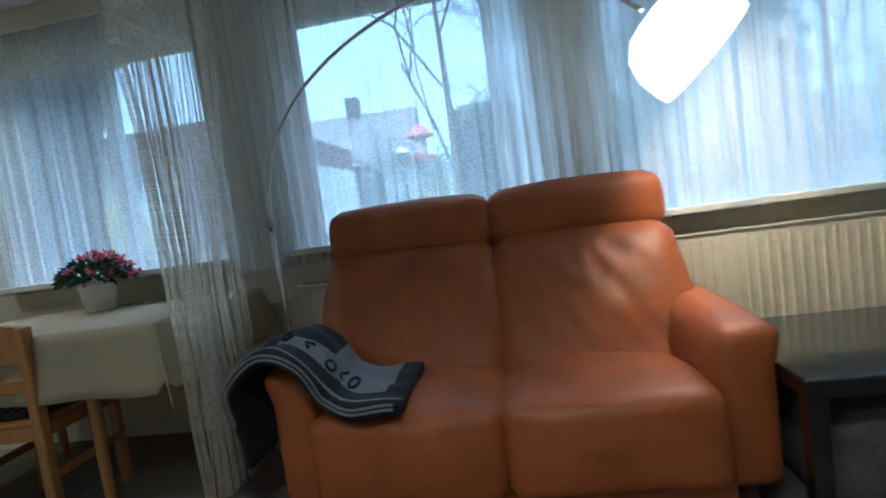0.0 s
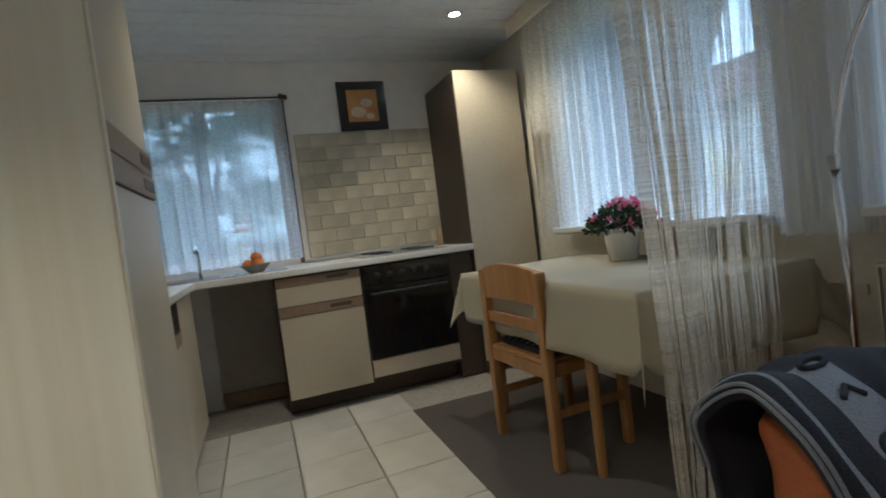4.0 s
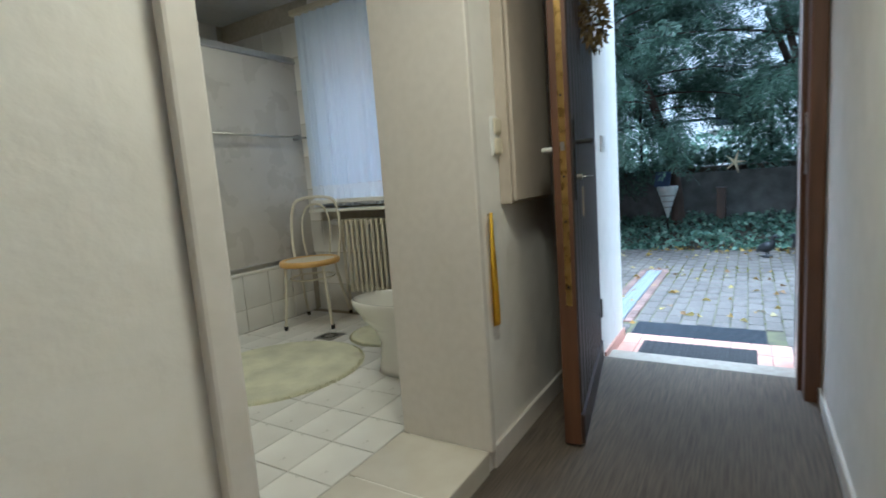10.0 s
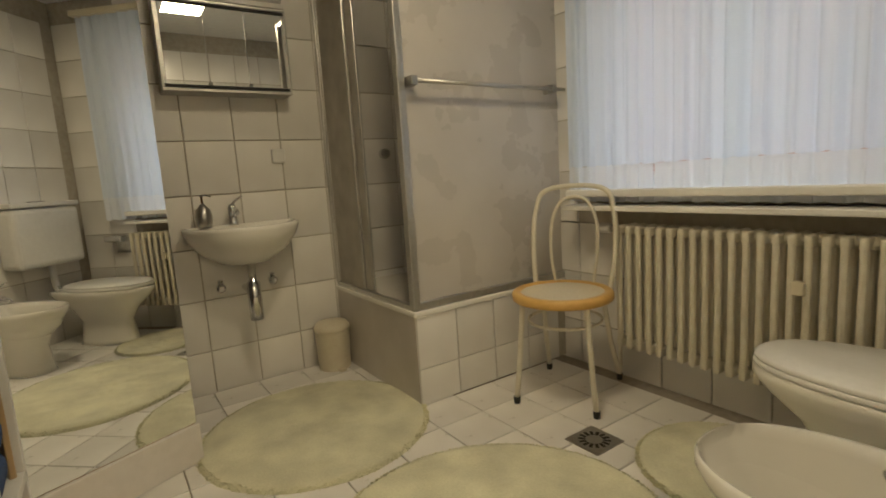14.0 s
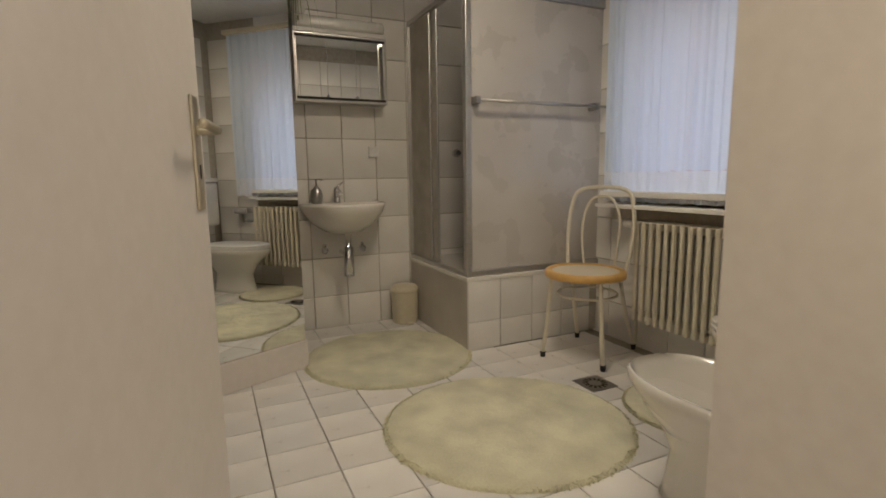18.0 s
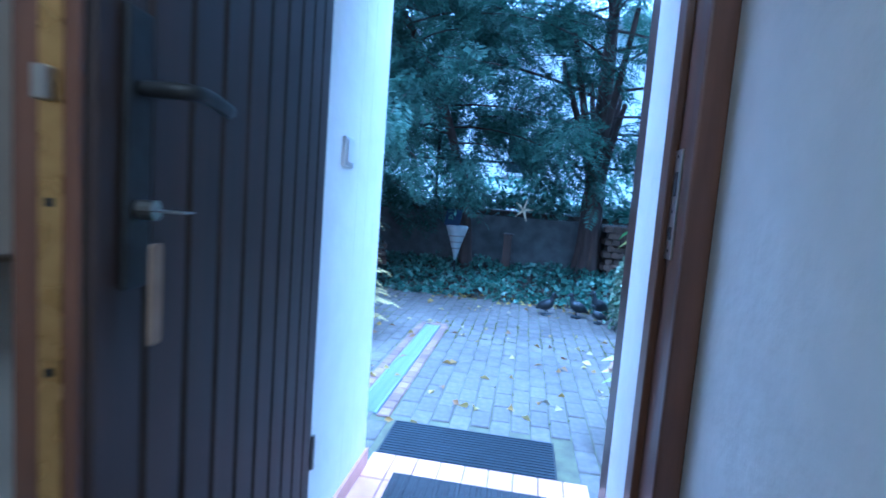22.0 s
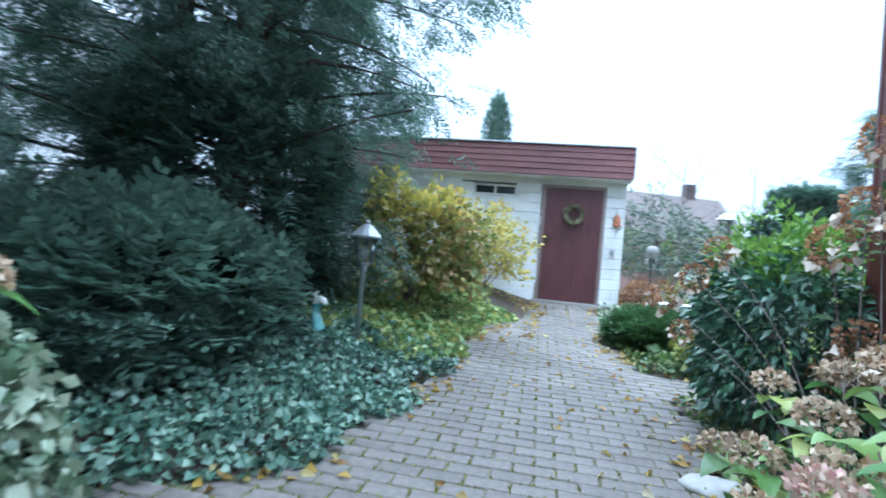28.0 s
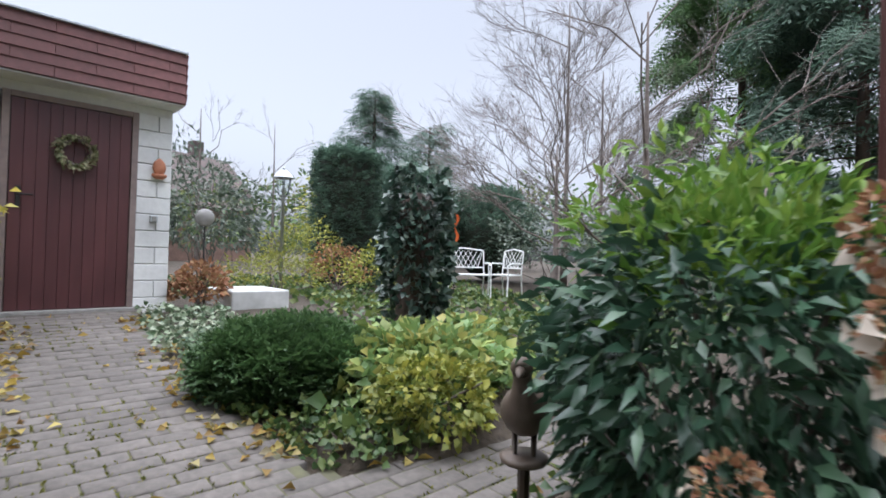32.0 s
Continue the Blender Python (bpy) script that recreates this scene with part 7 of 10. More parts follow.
IVY_LIGHT = leaf_mat("yellowing_ground_leaf", [(0.14, 0.24, 0.08), (0.21, 0.32, 0.10), (0.32, 0.38, 0.11), (0.50, 0.45, 0.13)], 0.45, 0.3)
HYD_LEAF = leaf_mat("hydrangea_leaf", [(0.06, 0.14, 0.04), (0.12, 0.22, 0.055), (0.24, 0.33, 0.08), (0.38, 0.38, 0.09)], 0.4, 0.35)
HYD_YELLOW = leaf_mat("yellow_autumn_leaf", [(0.34, 0.40, 0.08), (0.52, 0.50, 0.11), (0.62, 0.55, 0.16), (0.64, 0.52, 0.15)], 0.4, 0.4)
HEAD_CREAM = leaf_mat("dried_cream_flower", [(0.34, 0.22, 0.13), (0.52, 0.40, 0.27), (0.60, 0.50, 0.38), (0.36, 0.24, 0.12)], 0.8, 0.3)
HEAD_PINK = leaf_mat("fading_pink_flower", [(0.50, 0.26, 0.24), (0.58, 0.40, 0.34), (0.46, 0.34, 0.24), (0.60, 0.50, 0.40)], 0.8, 0.3)
HEAD_WHITE = leaf_mat("dried_white_flower", [(0.70, 0.62, 0.50), (0.60, 0.48, 0.34), (0.34, 0.20, 0.08), (0.28, 0.15, 0.05)], 0.8, 0.3)
PIERIS_DARK = leaf_mat("dark_glossy_leaf", [(0.028, 0.065, 0.038), (0.042, 0.095, 0.054), (0.06, 0.125, 0.07), (0.085, 0.155, 0.08)], 0.34, 0.15)
PIERIS_LIME = leaf_mat("lime_young_leaf", [(0.10, 0.21, 0.03), (0.17, 0.30, 0.045), (0.26, 0.37, 0.06)], 0.35, 0.4)
SHRUB_GREEN = leaf_mat("shrub_leaf", [(0.045, 0.09, 0.03), (0.08, 0.14, 0.04), (0.13, 0.19, 0.05), (0.22, 0.24, 0.06)], 0.45, 0.3)
SHRUB_YELLOW = leaf_mat("autumn_shrub_leaf", [(0.28, 0.29, 0.06), (0.48, 0.43, 0.08), (0.64, 0.54, 0.11), (0.56, 0.40, 0.10)], 0.5, 0.4)
AUTUMN_GREEN = leaf_mat("turning_shrub_leaf", [(0.11, 0.15, 0.045), (0.20, 0.22, 0.06), (0.36, 0.32, 0.08), (0.32, 0.19, 0.08)], 0.5, 0.4)
GOLD = leaf_mat("golden_evergreen", [(0.14, 0.18, 0.03), (0.28, 0.30, 0.05), (0.42, 0.40, 0.07)], 0.5, 0.3)
OLIVE = leaf_mat("grey_green_leaf", [(0.05, 0.075, 0.05), (0.10, 0.13, 0.09), (0.17, 0.20, 0.15)], 0.5, 0.3)
FERN = leaf_mat("fading_fern", [(0.40, 0.39, 0.14), (0.56, 0.48, 0.19), (0.68, 0.54, 0.25), (0.42, 0.43, 0.16)], 0.6, 0.4)
RUST = leaf_mat("rusty_flower_head", [(0.24, 0.10, 0.05), (0.36, 0.18, 0.09), (0.42, 0.28, 0.14)], 0.8, 0.3)


def sprays(centres, dirs, length, seed, pairs=9, breadth=0.30, blade=0.034, droop=0.35):
    """Flat conifer sprays: a row of short needle tufts on both sides of a drooping twig."""
    r = np.random.RandomState(seed)
    c, d = np.asarray(centres, float), np.asarray(dirs, float).copy()
    n = len(c)
    d += r.normal(0, 0.25, d.shape)
    d[:, 2] -= droop * r.uniform(0.3, 1.3, n)
    d /= np.linalg.norm(d, axis=1)[:, None]
    up = np.tile([0, 0, 1.0], (n, 1)) + r.normal(0, 0.35, (n, 3))
    s = np.cross(d, up)
    s /= np.linalg.norm(s, axis=1)[:, None]
    u = np.cross(s, d)
    L = (length * r.uniform(0.6, 1.25, n))[:, None]
    quads = []
    for k in range(pairs):
        t = (k + 0.3) / pairs
        w = breadth * (math.sin(math.pi * (0.18 + 0.78 * t)) ** 0.8)
        for side in (1, -1):
            b = c + d * L * t - u * L * 0.22 * t * t
            tip = c + d * L * (t + 0.5 * w + 0.05) + s * L * side * w - u * L * (0.22 * t * t + 0.10 * w) + r.normal(0, 0.012, (n, 3))
            e = (tip - b)
            p = np.cross(e, u)
            p /= np.linalg.norm(p, axis=1)[:, None] + 1e-9
            m = b + e * 0.55
            quads.append(np.stack([b, m + p * L * blade, tip, m - p * L * blade], 1))
    v = np.stack(quads, 1).reshape(-1, 3)
    i = np.arange(n * 2 * pairs) * 4
    return v, np.stack([i, i + 1, i + 2, i + 3], 1)


def branch_line(p, az, length, rise, sag, rnd, n=6):
    d = Vector((math.cos(az), math.sin(az), 0))
    side = Vector((-d.y, d.x, 0))
    bend = rnd.uniform(-0.15, 0.15)
    return [Vector(p) + d * length * (k / n) + side * bend * length * (k / n) ** 2 + Vector((0, 0, rise * length * (k / n) - sag * length * (k / n) ** 2)) for k in range(n + 1)]


def conifer(name, label, at, height, trunk_r, reach, first, count, n_sprays, material, seed, spray_len=0.34, lean=(0, 0), sector=None, sag=0.35, shape=0.5, low=0.6, group="", pairs=9):
    """A conifer with furrowed trunk, sagging limbs and flat needle sprays along them."""
    t = thing(name, label, "tree", at, group=group)
    rnd = random.Random(seed)
    r = np.random.RandomState(seed)
    pts = [(lean[0] * h * h, lean[1] * h * h, height * h) for h in (0, 0.08, 0.2, 0.4, 0.6, 0.8, 1.0)]
    part("trunk", tube(bez(pts, 3), [trunk_r * (1.25 - 1.05 * k / 18) * (1 + 0.08 * math.sin(k * 2.1)) for k in range(19)], 12), BARK, t, smooth=True)
    limbs, C, D = bmesh.new(), [], []
    per = n_sprays // count
    for k in range(count):
        h = first + (1 - first) * (k / count) ** 0.85
        az = rnd.uniform(*sector) if sector else k * 2.4 + rnd.uniform(-0.4, 0.4)
        g = (h - first) / (1 - first)
        ln = reach * (1 - shape * g ** 1.3) * min(1.0, low + (1 - low) * g * 5) * rnd.uniform(0.72, 1.15)
        line = branch_line((lean[0] * h * h, lean[1] * h * h, height * h), az, ln, rnd.uniform(0.05, 0.4), sag * rnd.uniform(0.6, 1.3), rnd)
        add_tube(limbs, line, [max(0.006, trunk_r * 0.17 * (1 - 0.85 * j / 6)) for j in range(7)], 5)
        for j in range(per):
            q = r.uniform(0.15, 1.0) ** 0.75
            i = min(5, int(q * 6))
            p = line[i].lerp(line[i + 1], q * 6 - i)
            d = (line[i + 1] - line[i]).normalized()
            a = r.normal(0, 0.9)
            e = Vector((d.x * math.cos(a) - d.y * math.sin(a), d.x * math.sin(a) + d.y * math.cos(a), d.z))
            off = Vector((r.normal(0, 0.10), r.normal(0, 0.10), r.normal(-0.05, 0.13)))
            C.append((p + off + e * 0.05)[:])
            D.append(e[:])
    part("branchwork", limbs, BARK, t)
    v, f = sprays(C, D, spray_len, seed + 1, pairs)
    foliage("crown", v, f, material, t)
    return t


old_yew = conifer("yew_tree", "old yew with a thick furrowed trunk and drooping dark sprays", (-8.85, -0.03, 0.05), 6.6, 0.14, 2.8, 0.28, 48, 7200, YEW, 21, 0.32, (-0.1, 0.1), sag=0.26, shape=0.35)
for k in range(6):
    a = k * 1.05 + 0.3
    part("trunk", tube(bez([(0.21 * math.cos(a), 0.21 * math.sin(a), -0.12), (0.12 * math.cos(a + 0.3), 0.12 * math.sin(a + 0.3), 0.4), (0.10 * math.cos(a + 0.6), 0.10 * math.sin(a + 0.6), 1.1), (0.13 * math.cos(a + 0.8), 0.13 * math.sin(a + 0.8), 1.7), ((0.3 + 0.1 * k) * math.cos(a + 1), (0.3 + 0.1 * k) * math.sin(a + 1), 2.5 + 0.2 * k)], 4), [0.10, 0.085, 0.075, 0.07, 0.068, 0.066, 0.065, 0.064, 0.063, 0.062, 0.06, 0.058, 0.055, 0.052, 0.048, 0.04, 0.03], 9), BARK, old_yew, smooth=True)
conifer("yew_tree", "slim leaning yew with bare lower limbs above the ivy", (-8.75, -1.75, 0.08), 5.2, 0.085, 2.6, 0.32, 44, 6200, YEW, 22, 0.32, (0.5, -2.4), sag=0.3, shape=0.3)
conifer("yew_tree", "dense dark yew hanging low over the ivy bed", (-8.75, -4.25, 0.08), 5.1, 0.12, 2.6, 0.10, 46, 5200, YEW, 23, 0.36, (0.3, 0.4), sag=0.4, shape=0.25)
conifer("yew_tree", "dense dark yew beside the paved path", (-8.0, 4.1, 0.12), 6.4, 0.16, 2.25, 0.04, 112, 12500, YEW, 24, 0.23, (0.5, 0.1), sag=0.27, shape=0.08, low=0.46, pairs=7)
conifer("yew_tree", "dark yew standing behind the ivy bed", (-9.1, 4.5, 0.15), 6.4, 0.14, 2.1, 0.05, 54, 5600, YEW, 25, 0.26, (0.2, 0.1), sag=0.35, shape=0.3, low=0.8)
conifer("yew_tree", "dark yew growing beside the garage shrub", (-8.8, 6.2, 0.25), 5.2, 0.13, 2.0, 0.08, 40, 2600, YEW, 26, 0.32, (0.1, 0.1), sag=0.33, shape=0.4)


def scatter(test, x0, x1, y0, y1, n, seed, lump=0.0):
    r = np.random.RandomState(seed)
    out = []
    while len(out) < n:
        x, y = r.uniform(x0, x1), r.uniform(y0, y1)
        if test(x, y):
            out.append((x, y, ground_z(x, y) + r.uniform(0.02, 0.10) + lump * max(0.0, noise.noise(Vector((x * 3, y * 3, seed))))))
    return np.array(out)


def ground_cover(name, label, test, area, n, length, width, material, seed, lump=0.1):
    c = scatter(test, *area, n, seed, lump)
    r = np.random.RandomState(seed)
    nrm = r.normal(0, 0.7, c.shape)
    nrm[:, 2] = 0.25
    v, f = leaf_cloud(c, nrm, length, width, 0.1, seed, 0.3, 0.15)
    return tagged(new(name, mesh_from(name, v, f, material)), label, "ivy", kind="stuff")


ground_cover("ivy_bed", "dark glossy ivy carpeting the bed below the yews", lambda x, y: -9.1 < x < lerp(LEFT, y) + 0.05 + 0.10 * math.sin(y * 5), (-9.1, -6.5, -5.8, 1.6), 7500, 0.075, 0.064, IVY, 41, 0.15)
ground_cover("ivy_bed", "glossy dark green ivy along the path edge", lambda x, y: -8.0 < x < lerp(LEFT, y) + 0.06 + 0.10 * math.sin(y * 7), (-8.0, -5.5, 1.5, 4.4), 14000, 0.058, 0.05, IVY, 42, 0.16)
ground_cover("ground_cover", "pale green and yellowing ground cover along the path", lambda x, y: -7.4 < x < lerp(LEFT, y) + 0.06 + 0.08 * math.sin(y * 6), (-7.4, -5.3, 3.7, 6.8), 7500, 0.08, 0.068, IVY_LIGHT, 43, 0.12)
ground_cover("bank_ivy", "dark ivy covering the bank behind the low wall", lambda x, y: x > -10.8, (-10.8, -9.05, -6.5, 5.5), 6500, 0.12, 0.10, IVY, 44, 0.75)
ground_cover("ground_cover", "small green ground cover below the clipped yew", lambda x, y: not paved(x, y) and x < -2.9 and math.hypot(x + 3.7, y - 5.3) < 1.1 and y < 5.6, (-4.6, -2.7, 4.5, 6.5), 2000, 0.05, 0.045, SHRUB_GREEN, 45, 0.05)
ground_cover("ground_cover", "low pale ivy beside the garage corner", lambda x, y: not paved(x, y) and x < -3.2, (-4.3, -3.2, 6.9, 8.5), 1100, 0.06, 0.05, IVY_VAR, 46, 0.08)
ground_cover("ground_cover", "green ground cover between the garden shrubs", lambda x, y: not paved(x, y) and x > -3.9 and not (x < -2.1 and 6.9 < y < 10), (-3.9, 3.5, 4.6, 14.0), 7600, 0.11, 0.09, SHRUB_GREEN, 47, 0.15)
ground_cover("ground_cover", "dark low leaves at the foot of the path shrubs", lambda x, y: not paved(x, y) and -4.6 < x < -3.3, (-4.6, -3.35, 0.2, 3.9), 1700, 0.06, 0.05, SHRUB_GREEN, 48, 0.06)


def ball(n, seed, flat=1.0, rough=0.15):
    """Points on an uneven rounded surface, with their outward directions."""
    r = np.random.RandomState(seed)
    q = r.normal(0, 1, (n, 3))
    q /= np.linalg.norm(q, axis=1)[:, None]
    k = np.array([1 + rough * 2 * noise.noise(Vector(p * 1.7) + Vector((seed, 0, 0))) + rough * noise.noise(Vector(p * 5) + Vector((0, seed, 0))) for p in q])
    return q, q * k[:, None] * np.array([1, 1, flat]), r


def shrub(name, label, at, size, n, length, width, materials, seed, stems=9, droop=0.15, rough=0.22, fill=0.45, category="shrub", top=None, low=-0.5):
    """A shrub: stems that fork from the ground and a shell of single leaves with gaps."""
    t = thing(name, label, category, at)
    q, c, r = ball(n, seed, 1.0, rough)
    keep = q[:, 2] > low
    q, c = q[keep], c[keep]
    depth = r.uniform(fill, 1.0, (len(c), 1)) ** 0.6
    c = c * depth * np.array(size) + np.array([0, 0, size[2] * 0.95])
    rnd = random.Random(seed)
    bm = bmesh.new()
    for k in range(stems):
        tip = c[rnd.randrange(len(c))]
        foot = (rnd.uniform(-0.12, 0.12) * size[0] * 2, rnd.uniform(-0.12, 0.12) * size[1] * 2, -0.03)
        mid = (tip[0] * 0.4 + rnd.uniform(-0.05, 0.05), tip[1] * 0.4 + rnd.uniform(-0.05, 0.05), tip[2] * 0.55)
        add_tube(bm, bez([foot, mid, tip * 0.97], 4), [0.012 * (1 - 0.08 * j) + 0.002 for j in range(9)], 5)
    part("stem", bm, GREY_BARK, t)
    if top is None:
        share = [materials[0]] * 1
        v, f = leaf_cloud(c, q, length, width, droop, seed, 0.55, 0.15)
        foliage("leaves", v, f, materials[0], t)
    else:
        pick = (q[:, 2] + r.normal(0, 0.12, len(q))) > top
        v, f = leaf_cloud(c[~pick], q[~pick], length, width, droop, seed, 0.55, 0.15)
        foliage("leaves", v, f, materials[0], t)
        v, f = leaf_cloud(c[pick], q[pick] + np.array([0, 0, 0.2]), length, width, droop * 0.4, seed + 1, 0.5, 0.15)
        foliage("top_leaves", v, f, materials[1], t)
    return t


def needle_bush(name, label, at, size, n, material, seed, category="bush", square=False, spray=0.13, low=-0.6, inner=True):
    """A clipped evergreen: a shell of short sprays over a dark solid painted as inner shade."""
    t = thing(name, label, category, at)
    q, c, r = ball(n, seed, 1.0, 0.07)
    if square:
        c = np.sign(c) * np.abs(c) ** np.array([1, 1, 0.35])
        c[:, :2] *= (1.0 / np.maximum(np.linalg.norm(c[:, :2], axis=1), 0.55))[:, None] * 0.9
        c[:, 2] = r.uniform(-1, 1, len(c))
        topside = r.rand(len(c)) < 0.25
        c[topside, 2] = 1.0 - 0.10 * (c[topside, :2] ** 2).sum(1)
        c[topside, :2] *= r.uniform(0, 1, (topside.sum(), 1)) ** 0.5
        q = c.copy()
        q[~topside, 2] = 0.1
    keep = q[:, 2] > low
    q, c = q[keep], c[keep]
    c = c * r.uniform(0.86, 1.0, (len(c), 1)) * np.array(size) + np.array([0, 0, size[2]])
    v, f = sprays(c, q + np.array([0, 0, 0.35]), spray, seed, 5, 0.36, 0.075, 0.0)
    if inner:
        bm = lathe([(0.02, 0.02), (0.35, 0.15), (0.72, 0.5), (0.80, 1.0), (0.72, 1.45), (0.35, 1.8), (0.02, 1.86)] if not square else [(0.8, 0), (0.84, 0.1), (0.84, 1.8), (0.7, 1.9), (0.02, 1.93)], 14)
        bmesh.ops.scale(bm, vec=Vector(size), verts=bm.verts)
        part("core", bm, INNER_SHADE, t, smooth=True)
    foliage("needles", v, f, material, t)
    return t


# near-black colour for the solid core: the shade inside a bush, painted on
INNER_SHADE = mat("bush_inner_shade", (0.03, 0.04, 0.022), (0.015, 0.018, 0.011), 0.95, 30, 0.8)


needle_bush("yew_bush", "low drooping yew growth at the edge of the ivy", (-7.45, 2.55, 0.05), (0.72, 0.85, 0.52), 1500, YEW, 28, spray=0.26, inner=False)
needle_bush("yew_bush", "dense dark yew growth round the foot of the tree", (-7.95, 3.95, 0.1), (1.0, 1.0, 1.30), 3300, YEW, 27, spray=0.26, inner=False)


def flower_head(parent, at, radius, material, seed, n=230, flat=0.75):
    q, c, r = ball(n, seed, flat, 0.08)
    keep = q[:, 2] > -0.45
    c = c[keep] * radius + np.array(at)
    v, f = leaf_cloud(c - q[keep] * radius * 0.25, q[keep], radius * 0.30, radius * 0.26, 0.0, seed, 0.6, 0.05)
    foliage("flower_head", v, f, material, parent)


def panicle(parent, at, radius, seed):
    """A dried hydrangea panicle: a rusty cone of tiny flowers with fifteen papery white bracts."""
    q, c, r = ball(190, seed, 1.15, 0.1)
    v, f = leaf_cloud(c * radius * 0.8 + np.array(at), q, radius * 0.28, radius * 0.24, 0.0, seed, 0.6, 0.05)
    head = foliage("flower_head", v, f, RUST, parent)
    k = q[:, 2] < 0.15
    v, f = leaf_cloud((c * radius * 0.92)[k][:15] + np.array(at), q[k][:15], radius * 0.56, radius * 0.54, 0.2, seed + 1, 0.3, 0.2)
    for i in range(15):
        foliage("bract", v[i * 5:i * 5 + 5], f[i::15] - i * 5, BRACT, head)


BRACT = leaf_mat("papery_bract", [(0.78, 0.72, 0.62), (0.66, 0.56, 0.44), (0.82, 0.78, 0.70)], 0.7, 0.3)


def blade_leaves(bases, dirs, length, width, seed, droop=0.5):
    """Large curved leaves with a fold along the midrib."""
    r = np.random.RandomState(seed)
    b, d = np.asarray(bases, float), np.asarray(dirs, float) + r.normal(0, 0.12, (len(bases), 3))
    d /= np.linalg.norm(d, axis=1)[:, None]
    n = len(b)
    s = np.cross(d, np.tile([0, 0, 1.0], (n, 1)) + r.normal(0, 0.2, (n, 3)))
    s /= np.linalg.norm(s, axis=1)[:, None]
    u = np.cross(s, d)
    L = length * r.uniform(0.65, 1.2, (n, 1))
    W = width * r.uniform(0.75, 1.15, (n, 1))
    st = [(0.0, 0.04), (0.14, 0.09), (0.32, 0.8), (0.52, 1.0), (0.74, 0.72), (0.9, 0.32), (1.0, 0.0)]
    rows = []
    for k, w in st:
        c = b + d * L * k - np.array([0, 0, 1.0]) * L * droop * k * k + u * L * 0.10 * math.sin(k * math.pi)
        rows += [c + s * W * w * 0.5 + u * W * 0.13 * w, c, c - s * W * w * 0.5 + u * W * 0.13 * w]
    v = np.stack(rows, 1).reshape(-1, 3)
    m = 3 * len(st)
    fs = []
    for k in range(len(st) - 1):
        for j in (0, 1):
            fs.append([k * 3 + j, k * 3 + j + 1, k * 3 + 4 + j, k * 3 + 3 + j])
    F = (np.arange(n)[:, None, None] * m + np.array(fs)[None]).reshape(-1, 4)
    return v, F


def hydrangea(name, label, at, tips, leaf_material, head_material, seed, leaf=0.15, wide=0.095, head=0.075, bare=0.0, heads=None, pairs=4, droop=0.45):
    """Woody stems from one foot, pairs of broad leaves along them and a round head on the tip."""
    t = thing(name, label, "hydrangea", at)
    rnd = random.Random(seed)
    B, D = [], []
    for i, tip in enumerate(tips):
        tip = Vector(tip)
        foot = Vector((rnd.uniform(-0.10, 0.10), rnd.uniform(-0.10, 0.10), -0.02))
        mid = foot.lerp(tip, 0.5) + Vector((tip.x * 0.08, tip.y * 0.08, tip.z * 0.12))
        line = bez([foot, mid, tip], 5)
        part("stem", tube(line, [0.0048 - 0.0002 * k for k in range(len(line))], 6), GREY_BARK, t)
        a = rnd.uniform(0, 3)
        for p in range(pairs):
            q = bare + (1 - bare) * (0.35 + 0.62 * (p + 1) / pairs)
            base = line[min(len(line) - 1, int(q * (len(line) - 1)))]
            a += 1.57 + rnd.uniform(-0.3, 0.3)
            for side in (0, math.pi):
                if rnd.random() < 0.9:
                    B.append(base[:])
                    D.append((math.cos(a + side), math.sin(a + side), rnd.uniform(0.15, 0.7)))
        if heads is None or heads[i]:
            at_tip, size = (tip + Vector((0, 0, head * 0.3)))[:], head * rnd.uniform(0.85, 1.15)
            if head_material is HEAD_WHITE:
                panicle(t, at_tip, size, seed * 7 + i)
            else:
                flower_head(t, at_tip, size, head_material, seed * 7 + i)
    v, f = blade_leaves(B, D, leaf, wide, seed, droop)
    foliage("leaves", v, f, leaf_material, t)
    return t


def mound_tips(n, rx, ry, z0, z1, seed):
    r = random.Random(seed)
    out = []
    for k in range(n):
        a, q = k * 2.4 + r.uniform(-0.3, 0.3), math.sqrt((k + 0.5) / n)
        out.append((rx * q * math.cos(a), ry * q * math.sin(a), z1 - (z1 - z0) * q * q + r.uniform(-0.04, 0.04)))
    return out


